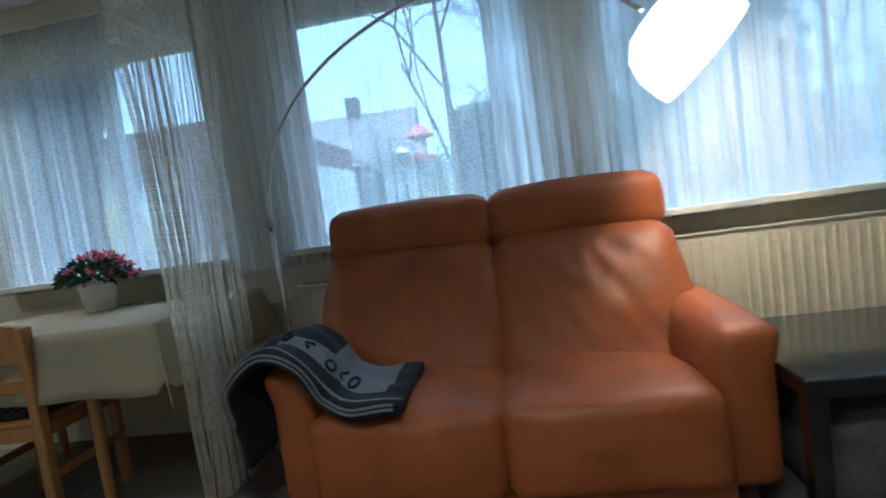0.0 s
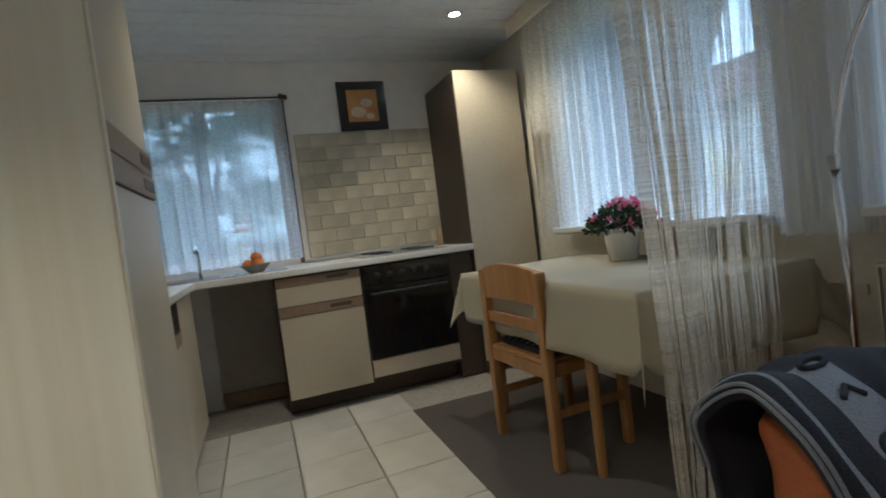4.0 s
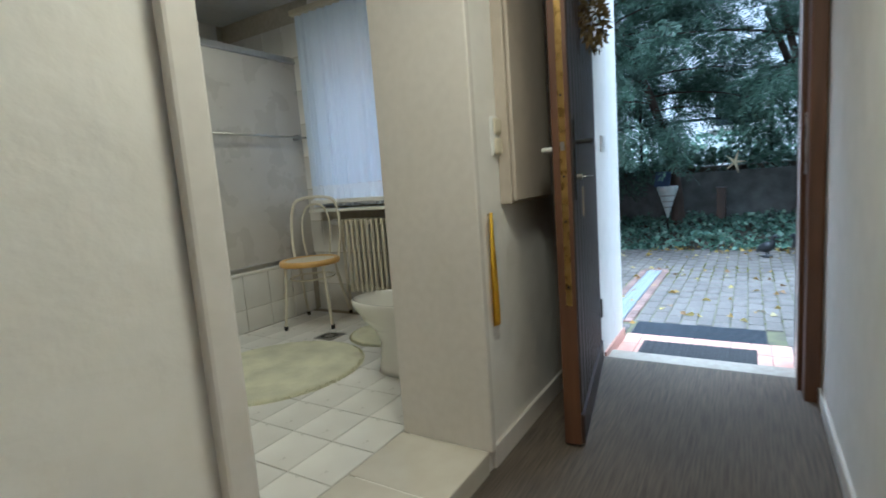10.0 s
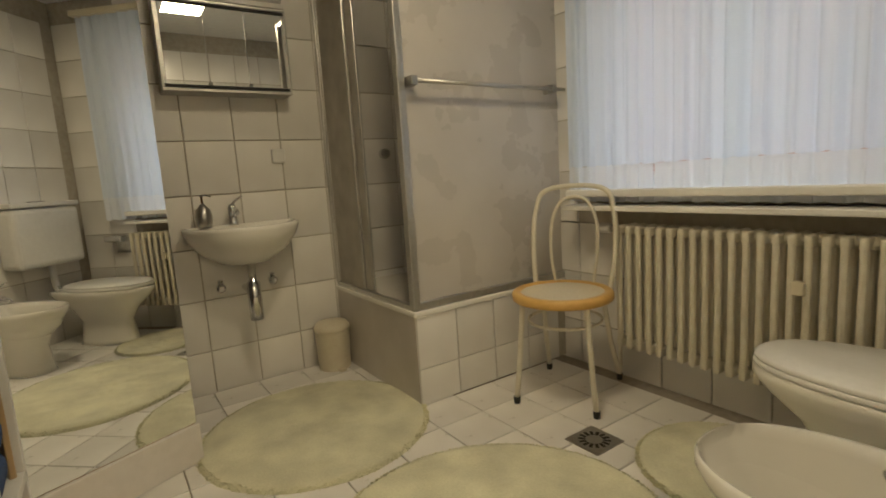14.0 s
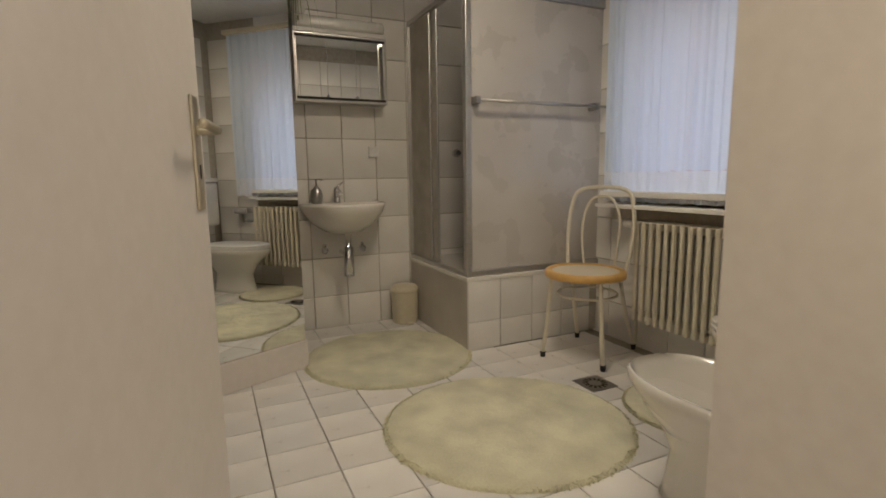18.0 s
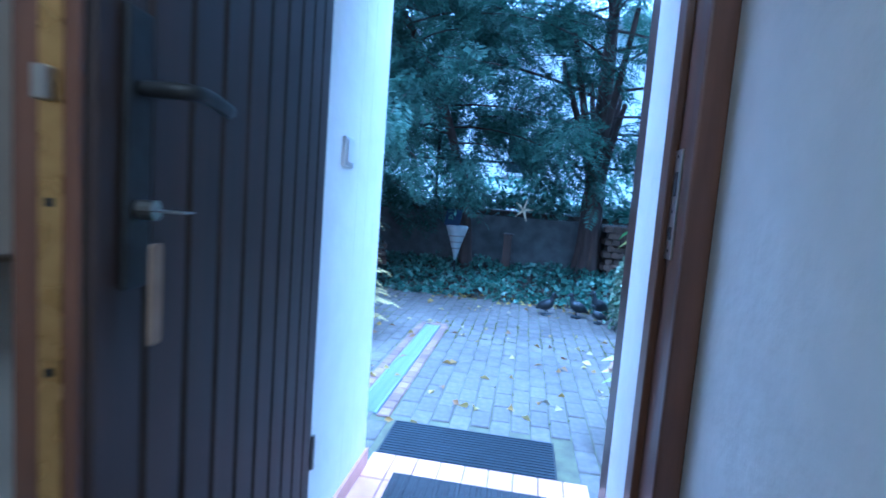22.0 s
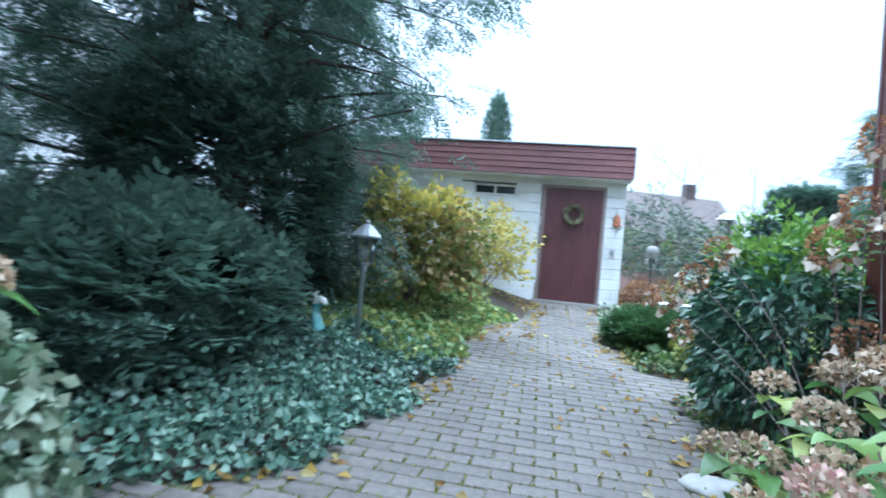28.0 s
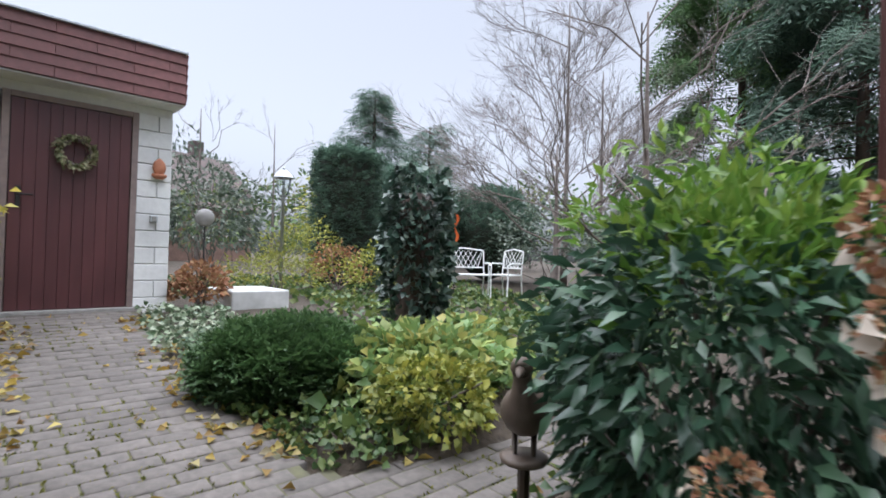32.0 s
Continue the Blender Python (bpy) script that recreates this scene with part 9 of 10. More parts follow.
# fence and the neighbour behind
fence = thing("metal_fence", "thin dark metal fence with two rails on the bank", "fence", (-10.05, -0.5, 0.93))
for z in (0.12, 0.85, 1.4):
    part("rail", tube([(0, -8, z), (0, 10, z)], 0.022, 8), IRON, fence)
for k in range(10):
    part("post", tube([(0, -8 + 2 * k, -0.3), (0, -8 + 2 * k, 1.42)], 0.026, 8), IRON, fence)
NEIGH_WHITE = mat("neighbour_white_render", (0.78, 0.79, 0.80), (0.70, 0.71, 0.72), 0.8, 12, 0.2, wide=0.1)
ROOF_DARK = mat("dark_roof_tile", (0.12, 0.085, 0.075), (0.07, 0.05, 0.045), 0.7, 5, 0.5, stretch=(0.3, 3, 1))
GLASS_DARK = mat("dark_window_glass", (0.05, 0.06, 0.07), (0.03, 0.035, 0.04), 0.08, 5, 0.0)


def house(label, at, rz, w, d, h, ridge, wall_mat, roof_mat, windows=3, overhang=0.5, chimney=True):
    """A house with gable roof: walls, two roof slopes, windows with frames, sills and panes."""
    b = thing("house", label, "house", at, rz)
    bm = box(-w / 2, w / 2, -d / 2, d / 2, -0.5, h)
    part("wall", bm, wall_mat, b)
    for s in (1, -1):
        g = bmesh.new()
        vs = [g.verts.new(p) for p in ((s * w / 2 - s * 0.002, -d / 2, h), (s * w / 2 - s * 0.002, d / 2, h), (s * w / 2 - s * 0.002, 0, ridge), (s * w / 2 - s * 0.2, -d / 2, h), (s * w / 2 - s * 0.2, d / 2, h), (s * w / 2 - s * 0.2, 0, ridge))]
        for q in ((0, 1, 2), (5, 4, 3), (0, 2, 5, 3), (1, 4, 5, 2), (0, 3, 4, 1)):
            g.faces.new([vs[i] for i in q])
        part("gable", g, wall_mat, b)
        ang = math.degrees(math.atan2(ridge - h, d / 2))
        ln = math.hypot(ridge - h, d / 2) + overhang
        part("roof_slope", box(-w / 2 - overhang, w / 2 + overhang, -ln, 0.0, 0.0, 0.14, 0.01, pose(0, 0, ridge + 0.02, ang if s > 0 else -ang, 0, 0) @ (pose(0, 0, 0) if s > 0 else pose(0, 0, 0, 0, 0, 180))), roof_mat, b)
    for s in (1, -1):
        for lvl in range(max(1, int(h / 2.7))):
            for k in range(windows):
                x = -w / 2 + w * (k + 0.5) / windows
                z = 1.0 + 2.7 * lvl
                y = s * d / 2
                wn_ = part("window", box(x - 0.6, x + 0.6, y - 0.05, y + 0.05, z, z + 1.25, 0.01), WHITE_PLASTIC, b)
                part("pane", box(x - 0.52, x - 0.03, y - 0.06, y + 0.06, z + 0.08, z + 1.17), GLASS_DARK, wn_)
                part("pane", box(x + 0.03, x + 0.52, y - 0.06, y + 0.06, z + 0.08, z + 1.17), GLASS_DARK, wn_)
                part("sill", box(x - 0.68, x + 0.68, y - 0.12, y + 0.12, z - 0.06, z - 0.01, 0.01), CONCRETE, wn_)
    if chimney:
        part("chimney", box(w * 0.2, w * 0.2 + 0.6, -0.3, 0.3, ridge - 0.6, ridge + 0.9, 0.02), roof_mat, b)
    return b


house("white rendered neighbour house with pale roof behind the fence", (-19.5, 3.2, 0.9), 90, 17, 8, 5.2, 8.2, NEIGH_WHITE, mat("pale_metal_roof", (0.45, 0.47, 0.49), (0.38, 0.40, 0.42), 0.5, 6, 0.1), 2, 0.6, False)
house("low white bungalow with pale eaves behind the yews", (-19.0, -10.0, 0.9), 90, 12, 7, 2.6, 4.4, NEIGH_WHITE, ROOF_DARK, 2, 0.6, False)
house("brick house with dark tiled roof far beyond the garden", (2.2, 32.5, 0.7), 18, 6, 6, 2.8, 5.6, mat("far_brick", (0.30, 0.19, 0.15), (0.22, 0.14, 0.11), 0.85, 6, 0.3), ROOF_DARK, 3)

# ---- garage ----
gar = thing("garage", "white painted brick garage with red shingle fascia", "garage", (0.40, 0.05, -0.145), kind="structure")
G0 = 8.66
part("wall", box(-10.0, -5.50, G0, 8.86, 0.3, 2.40), GARAGE_WHITE, gar)
part("wall", box(-10.0, -6.72, G0, 8.86, 2.40, 2.62), GARAGE_WHITE, gar)
part("wall", box(-5.93, -5.50, G0, 8.86, 2.40, 2.62), GARAGE_WHITE, gar)
part("wall", box(-4.43, -4.09, G0, 8.86, 0.3, 2.64), GARAGE_WHITE, gar)
part("wall", box(-10.0, -4.09, G0, 8.86, 2.645, 2.9), GARAGE_WHITE, gar)
part("side_wall", box(-4.30, -4.09, 8.865, 14.5, 0.3, 2.9), GARAGE_WHITE, gar)
part("roof", box(-10.1, -4.06, 8.405, 14.6, 2.92, 3.25), CONCRETE, gar)
for course in range(12):
    z = 0.56 + 0.175 * course
    off = 0.24 if course % 2 else 0.0
    for (a, b) in ((-8.6, -5.505), (-4.425, -4.085)):
        x = a - off if a < -5 else a
        while x < b - 0.03:
            x0, x1 = max(x, a), min(x + 0.48, b)
            if a > -5:
                x1 = min(b, x0 + (0.2 if course % 2 else 0.34))
            if x1 - x0 > 0.04 and not (-6.75 < (x0 + x1) / 2 < -5.9 and z > 2.25):
                part("brick", box(x0 + 0.004, x1 - 0.004, G0 - 0.028, G0 - 0.002, z + 0.004, z + 0.171, 0.006, None, 1), GARAGE_WHITE, gar)
            x = x1 if a > -5 else x + 0.48
gd = thing("door_garage", "closed dark red boarded garage side door in a white wall", "door", (-4.545, 8.65, 0.485), kind="structure")
DOOR_RED = mat("dark_red_door_board", (0.105, 0.034, 0.036), (0.08, 0.026, 0.028), 0.45, 18, 0.1, stretch=(1, 1, 0.12), spread=0.05)
for k in range(10):
    part("board", box(-0.47 + 0.094 * k + 0.001, -0.47 + 0.094 * (k + 1) - 0.001, 0.03, 0.06, 0.02, 1.96, 0.002, None, 1), DOOR_RED, gd)
part("backing", box(-0.48, 0.48, 0.058, 0.07, 0.01, 1.97), WOOD_DARK, gd)
for x0, x1, z0, z1 in ((-0.535, -0.478, 0, 2.02), (0.478, 0.535, 0, 2.02), (-0.477, 0.477, 1.965, 2.02)):
    part("frame", box(x0, x1, 0.02, 0.12, z0, z1, 0.004), mat("grey_red_frame", (0.26, 0.20, 0.18), (0.2, 0.15, 0.14), 0.6, 20, 0.1), gd)
part("sill", box(-0.60, 0.60, -0.06, 0.12, -0.05, 0.015, 0.006), CONCRETE, gd, "grey concrete door sill")
hp = part("handle_plate", box(-0.42, -0.385, 0.018, 0.03, 0.96, 1.16, 0.004), IRON, gd)
part("lever", tube([(-0.40, 0.02, 1.08), (-0.40, -0.03, 1.08), (-0.30, -0.035, 1.08)], 0.009, 8), IRON, hp)
wr = thing("door_wreath", "round wreath of pale green leaves hung on the garage door", "wreath", (-4.535, 8.615, 2.0))
r_ = np.random.RandomState(33)
a_ = r_.uniform(0, 2 * math.pi, 520)
c_ = np.stack([0.125 * np.cos(a_), r_.uniform(-0.03, 0.03, 520), 0.125 * np.sin(a_)], 1) + r_.normal(0, 0.016, (520, 3))
v, f = leaf_cloud(c_, np.stack([np.cos(a_ + 0.8), np.full(520, -0.5), np.sin(a_ + 0.8)], 1), 0.055, 0.026, 0.0, 34, 0.5, 0.15)
foliage("leaves", v, f, leaf_mat("wreath_leaf", [(0.10, 0.13, 0.05), (0.24, 0.26, 0.12), (0.45, 0.44, 0.28), (0.16, 0.10, 0.05)], 0.6), wr)
part("ring", tube([(0.12 * math.cos(k * 0.2618), 0.0, 0.12 * math.sin(k * 0.2618)) for k in range(25)], 0.016, 8), GREY_BARK, wr)
part("hook", tube([(0, 0.0, 0.12), (0, 0.05, 0.16)], 0.004, 5), IRON, wr)
gw = thing("window_garage", "narrow high garage window with white frame", "window", (-5.925, 8.77, 2.265), kind="structure")
for x0, x1, z0, z1 in ((-0.385, 0.385, 0.0, 0.035), (-0.385, 0.385, 0.165, 0.20), (-0.385, -0.35, 0.035, 0.165), (0.35, 0.385, 0.035, 0.165), (-0.02, 0.02, 0.035, 0.165)):
    part("window_frame", box(x0, x1, -0.03, 0.03, z0, z1, 0.004), WHITE_PLASTIC, gw)
for x0 in (-0.349, 0.021):
    part("pane", box(x0, x0 + 0.328, -0.004, 0.004, 0.036, 0.164), GLASS_DARK, gw)
for k in range(5):
    z0 = 2.765 + 0.103 * k
    x = -10.1
    n = 0
    while x < -4.06:
        x1 = min(-4.05, x + (0.62 if n or k % 2 == 0 else 0.31))
        part("fascia_shingle", box(x + 0.001, x1 - 0.001, 0, 0.016, 0, 0.122, 0.003, pose(0, 8.355 - 0.002 * (n % 2), z0, -7, 0, 0), 1), RED_TILE, gar)
        x, n = x1, n + 1
part("fascia_board", box(-10.1, -4.06, 8.38, 8.40, 2.76, 3.27), WOOD_DARK, gar)
part("soffit", box(-10.1, -4.05, 8.375, 8.70, 2.745, 2.758), GARAGE_WHITE, gar)
part("roof_edge", box(-10.1, -4.04, 8.335, 8.53, 3.285, 3.31, 0.004), LAMP_GREY, gar)
for k in range(5):
    part("fascia_shingle", box(0, 0.016, 0, 6.0, 0, 0.122, 0.003, pose(-4.052, 8.385, 2.765 + 0.103 * k, 0, 7, 0), 1), RED_TILE, gar)
orn = thing("wall_ornament", "small terracotta shell ornament on the garage wall", "ornament", (-3.815, 8.65, 1.95))
part("shell", lathe([(0.005, -0.09), (0.045, -0.06), (0.065, 0.0), (0.055, 0.06), (0.02, 0.10), (0.003, 0.11)], 14, (0, 0, 0), (1, 0.5)), TERRA, orn, smooth=True)
part("bowl", lathe([(0.04, -0.02), (0.075, 0.01), (0.07, 0.03)], 14, (0, -0.01, -0.09), (1, 0.6)), TERRA, orn, smooth=True)
sw = thing("outdoor_switch", "grey outdoor switch box on the garage wall", "switch", (-3.85, 8.65, 1.38))
part("case", box(-0.035, 0.035, -0.02, 0.032, 0, 0.075, 0.008), LAMP_GREY, sw)
part("rocker", box(-0.02, 0.02, -0.027, -0.018, 0.015, 0.06, 0.004), CONCRETE, sw)

# ---- garden lamps and figures ----


LAMP_DARK = mat("dark_lamp_metal", (0.13, 0.14, 0.15), (0.09, 0.10, 0.105), 0.45, 30, 0.1, metal=0.4)


def garden_lamp(label, at, height, s=1.0):
    g = thing("garden_lamp", label, "garden lamp", at, group="garden lamps")
    part("foot", lathe([(0.045 * s, 0), (0.045 * s, 0.025), (0.030 * s, 0.04), (0.022 * s, 0.09)], 16), LAMP_GREY, g, smooth=True)
    top = height - 0.34 * s
    part("pole", lathe([(0.019 * s, 0.08), (0.017 * s, top - 0.06), (0.03 * s, top - 0.05), (0.022 * s, top - 0.03), (0.04 * s, top), (0.055 * s, top + 0.015)], 14), LAMP_GREY, g, smooth=True)
    z0, z1 = top + 0.015, top + 0.205 * s
    for k in range(6):
        a = k * math.pi / 3
        part("bar", tube([(0.055 * s * math.cos(a), 0.055 * s * math.sin(a), z0), (0.088 * s * math.cos(a), 0.088 * s * math.sin(a), z1)], 0.006 * s, 5), LAMP_DARK, g)
    part("pane", lathe([(0.050 * s, z0 + 0.004), (0.080 * s, z1 - 0.004), (0.078 * s, z1 - 0.003)], 6), GLASS, g, "ribbed lantern glass")
    part("bulb", lathe([(0.012 * s, z0 + 0.01), (0.02 * s, z0 + 0.05), (0.03 * s, z0 + 0.09), (0.02 * s, z0 + 0.12), (0.004, z0 + 0.13)], 12), WHITE_PLASTIC, g, "opal bulb", smooth=True)
    part("roof", lathe([(0.115 * s, z1 - 0.004), (0.120 * s, z1 + 0.008), (0.085 * s, z1 + 0.045 * s), (0.045 * s, z1 + 0.085 * s), (0.016 * s, z1 + 0.10 * s), (0.02 * s, z1 + 0.115 * s), (0.004, z1 + 0.135 * s)], 12), LAMP_GREY, g)
    return g


garden_lamp("grey lantern garden lamp on a slim post in the ivy", (-6.44, 3.70, 0.18), 1.08, 1.08)
garden_lamp("tall grey lantern lamp among the golden shrubs", (-1.40, 10.86, 0.45), 2.12, 1.5)
TEAL = mat("teal_painted_figure", (0.10, 0.36, 0.36), (0.32, 0.46, 0.42), 0.5, 9, 0.2, wide=0.5)
bm = bmesh.new()
add_lathe(bm, [(0.05, 0), (0.075, 0.02), (0.08, 0.07), (0.06, 0.12), (0.03, 0.15)], 16)
add_tube(bm, bez([(0.0, 0, 0.10), (0.03, 0, 0.18), (0.0, 0, 0.27), (-0.02, 0, 0.34), (0.0, 0, 0.41), (0.045, 0, 0.425), (0.08, 0, 0.40)], 4), [0.03, 0.035, 0.04, 0.044, 0.046, 0.047, 0.046, 0.044, 0.042, 0.04, 0.038, 0.036, 0.034, 0.033, 0.034, 0.036, 0.038, 0.038, 0.036, 0.032, 0.028, 0.024, 0.020, 0.018, 0.016], 12)
add_tube(bm, [(-0.02, 0, 0.42), (-0.035, 0, 0.47), (-0.01, 0, 0.49)], [0.02, 0.014, 0.005], 8)
bm.faces.ensure_lookup_table()
for ff in bm.faces:
    c = ff.calc_center_median()
    ff.material_index = 1 if c.z < 0.16 or c.z > 0.40 else 0
solid("seahorse_figure", bm, [TEAL, mat("white_figure_paint", (0.66, 0.66, 0.62), (0.52, 0.52, 0.48), 0.5, 14, 0.2)], "teal and white seahorse figure standing in the ivy", "figure", smooth=True, m=pose(-6.72, 3.52, 0.12, 0, 0, -20) @ Matrix.Scale(1.08, 4))
stone = bmesh.new()
bmesh.ops.create_icosphere(stone, subdivisions=3, radius=1.0)
for vv in stone.verts:
    vv.co = Vector((vv.co.x * 0.16, vv.co.y * 0.12, vv.co.z * 0.06)) * (1 + 0.25 * noise.noise(vv.co * 1.6))
solid("stone", stone, CONCRETE, "rounded grey stone at the edge of the bed", "stone", smooth=True, m=pose(-4.12, 2.45, 0.0))

# ---- cladding on the house ----
clad = thing("wall_cladding", "red-brown vertical board cladding on the house", "cladding", (-3.255, 0, 0), kind="structure")
bmesh_board = slab_mesh("cladding_board", 0.022, 0.118, 3.35, 0.004, RED_BOARD)
low_board = slab_mesh("cladding_board", 0.022, 0.118, 1.03, 0.004, RED_BOARD)
high_board = slab_mesh("cladding_board", 0.022, 0.118, 1.13, 0.004, RED_BOARD)
for k in range(28):
    y = -0.42 + 0.1215 * k
    x = -0.020 - 0.008 * (k % 2)
    if 0.0 < y + 0.06 and y - 0.06 < 0.97:
        pieces("board", clad, low_board, [pose(x, y, -0.12)])
        pieces("board", clad, high_board, [pose(x, y, 2.07)])
    else:
        pieces("board", clad, bmesh_board, [pose(x, y, -0.12)])
part("backing", box(-0.008, 0.0, -0.48, 0.0, -0.10, 3.2), WOOD_DARK, clad)
part("backing", box(-0.008, 0.0, 1.0, 2.88, -0.10, 3.2), WOOD_DARK, clad)
part("corner_board", box(-0.045, 0.0, 2.882, 2.905, -0.1, 3.24, 0.004), RED_BOARD, clad)

# ---- far garden ----
solid("stone_slab", box(-3.05, -2.35, 8.55, 9.4, 0.30, 0.64, 0.02), mat("white_weathered_concrete", (0.66, 0.66, 0.64), (0.52, 0.52, 0.50), 0.8, 10, 0.3), "pale concrete slab cover standing in the bed", "slab")
st = thing("tree_stump", "tall tree stump overgrown with variegated ivy", "stump", (-2.44, 6.02, 0.18))
part("stump", tube(bez([(0, 0, -0.05), (0.02, 0, 0.6), (0, 0.02, 1.45)], 4), [0.21, 0.20, 0.19, 0.18, 0.175, 0.17, 0.165, 0.16, 0.15], 14), BARK, st, smooth=True)
a_ = r_.uniform(0, 2 * math.pi, 2600)
h_ = r_.uniform(0, 1, 2600)
k_ = (h_ > 0.35 + 0.25 * np.sin(a_ * 2 + 2.2)) | (r_.rand(2600) < 0.25)
rr_ = (0.19 + 0.06 * np.sin(h_ * 3)) * r_.uniform(0.85, 1.2, 2600)
c_ = np.stack([rr_ * np.cos(a_), rr_ * np.sin(a_), 1.60 * h_ - 0.12 * np.sin(a_ * 3) * h_], 1)[k_]
v, f = leaf_cloud(c_, np.stack([np.cos(a_), np.sin(a_), np.full(2600, 0.2)], 1)[k_], 0.085, 0.075, 0.3, 35, 0.4, 0.1)
foliage("ivy", v, f, leaf_mat("dark_variegated_ivy", [(0.025, 0.05, 0.035), (0.045, 0.085, 0.06), (0.08, 0.12, 0.09), (0.16, 0.20, 0.16)], 0.35, 0.15), st)
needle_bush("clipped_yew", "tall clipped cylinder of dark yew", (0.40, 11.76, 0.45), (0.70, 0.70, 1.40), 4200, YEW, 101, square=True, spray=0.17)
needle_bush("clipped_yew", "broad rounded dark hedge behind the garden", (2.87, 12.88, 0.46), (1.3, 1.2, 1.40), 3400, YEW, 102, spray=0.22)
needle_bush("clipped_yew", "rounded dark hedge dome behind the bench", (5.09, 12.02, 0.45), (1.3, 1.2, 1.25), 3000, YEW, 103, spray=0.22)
shrub("leafy_shrub", "tall grey-green shrub behind the garden lamp", (-1.95, 13.04, 0.46), (1.25, 1.1, 1.28), 3200, 0.15, 0.045, (OLIVE,), 104, 10, 0.35, 0.25, 0.4)
shrub("leafy_shrub", "bamboo-like yellow-green shrub behind the clipped yew", (2.19, 14.87, 0.47), (1.2, 1.0, 1.75), 1800, 0.22, 0.05, (GOLD,), 105, 9, 0.5, 0.25, 0.4)
shrub("golden_shrub", "golden yellow low evergreen shrub", (-1.97, 9.82, 0.44), (0.75, 0.6, 0.36), 1700, 0.07, 0.02, (GOLD,), 106, 6, 0.0, 0.18, 0.5)
shrub("golden_shrub", "large golden green shrub beside the garden lamp", (-0.79, 11.29, 0.45), (0.85, 0.7, 0.62), 1900, 0.08, 0.03, (GOLD,), 107, 7, 0.0, 0.2, 0.5)
shrub("golden_shrub", "low yellow-green shrub beside the stump", (-0.37, 9.23, 0.44), (0.8, 0.6, 0.42), 1500, 0.08, 0.03, (GOLD,), 108, 6, 0.0, 0.2, 0.5)
shrub("rusty_shrub", "shrub with rusty dried flower heads at the garage corner", (-3.34, 8.72, 0.44), (0.30, 0.30, 0.26), 1100, 0.06, 0.045, (RUST,), 109, 8, 0.0, 0.2, 0.5)
shrub("rusty_shrub", "rust-brown autumn shrub in the middle of the bed", (-0.66, 10.27, 0.44), (0.5, 0.5, 0.42), 800, 0.07, 0.04, (RUST,), 110, 8, 0.0, 0.2, 0.5)
shrub("leafy_shrub", "low yellow-green shrub before the bench", (-1.55, 6.6, 0.22), (0.85, 0.8, 0.11), 1900, 0.09, 0.065, (IVY_LIGHT,), 111, 7, 0.1, 0.2, 0.5, low=-0.3)
shrub("leafy_shrub", "grey-green shrub behind the bench", (4.61, 9.65, 0.44), (1.4, 1.2, 1.05), 2200, 0.12, 0.06, (OLIVE,), 112, 9, 0.2, 0.25, 0.4)
shrub("leafy_shrub", "green shrub beside the house corner", (-1.5, 4.9, 0.12), (0.7, 0.6, 0.3), 1300, 0.09, 0.06, (SHRUB_GREEN,), 113, 7, 0.1, 0.2, 0.5)
sph = thing("garden_ball", "pale sphere ornament on a stake beside the garage", "ornament", (-2.97, 9.84, 0.44))
bm = bmesh.new()
bmesh.ops.create_uvsphere(bm, u_segments=20, v_segments=12, radius=0.12, matrix=pose(0, 0, 1.1))
part("ball", bm, CONCRETE, sph, smooth=True)
part("stake", tube([(0, 0, 0), (0, 0, 1.0)], 0.012, 6), IRON, sph)

BENCH_WHITE = mat("white_painted_iron", (0.78, 0.79, 0.78), (0.70, 0.71, 0.70), 0.45, 20, 0.1)


def lattice_bench(label, at, rz, w=0.85):
    b = thing("garden_bench", label, "bench", at, rz, group="white garden seats")
    for k in range(6):
        part("slat", box(-w / 2, w / 2, -0.22 + 0.075 * k, -0.165 + 0.075 * k, 0.42, 0.445, 0.004), BENCH_WHITE, b)
    for x in (-w / 2 + 0.03, w / 2 - 0.03):
        part("leg", tube([(x, -0.22, 0), (x, -0.20, 0.43)], 0.014, 8), BENCH_WHITE, b)
        part("leg", tube([(x, 0.26, 0), (x, 0.22, 0.44), (x, 0.28, 0.88)], 0.014, 8), BENCH_WHITE, b)
        part("armrest", tube([(x, 0.24, 0.64), (x, -0.1, 0.65), (x, -0.22, 0.60), (x, -0.2, 0.44)], 0.014, 8), BENCH_WHITE, b)
    part("top_rail", tube([(-w / 2 + 0.03, 0.28, 0.88), (0, 0.285, 0.92), (w / 2 - 0.03, 0.28, 0.88)], 0.014, 8), BENCH_WHITE, b)
    part("low_rail", tube([(-w / 2 + 0.03, 0.24, 0.56), (w / 2 - 0.03, 0.24, 0.56)], 0.012, 8), BENCH_WHITE, b)
    n = int(w / 0.1)
    for k in range(n):
        x = -w / 2 + 0.05 + k * (w - 0.1) / n
        for s in (1, -1):
            x1 = x + s * 0.18
            x1 = max(-w / 2 + 0.04, min(w / 2 - 0.04, x1))
            part("lattice_strip", tube([(x, 0.242, 0.57), (x1, 0.278, 0.88)], 0.006, 5), BENCH_WHITE, b)
    return b


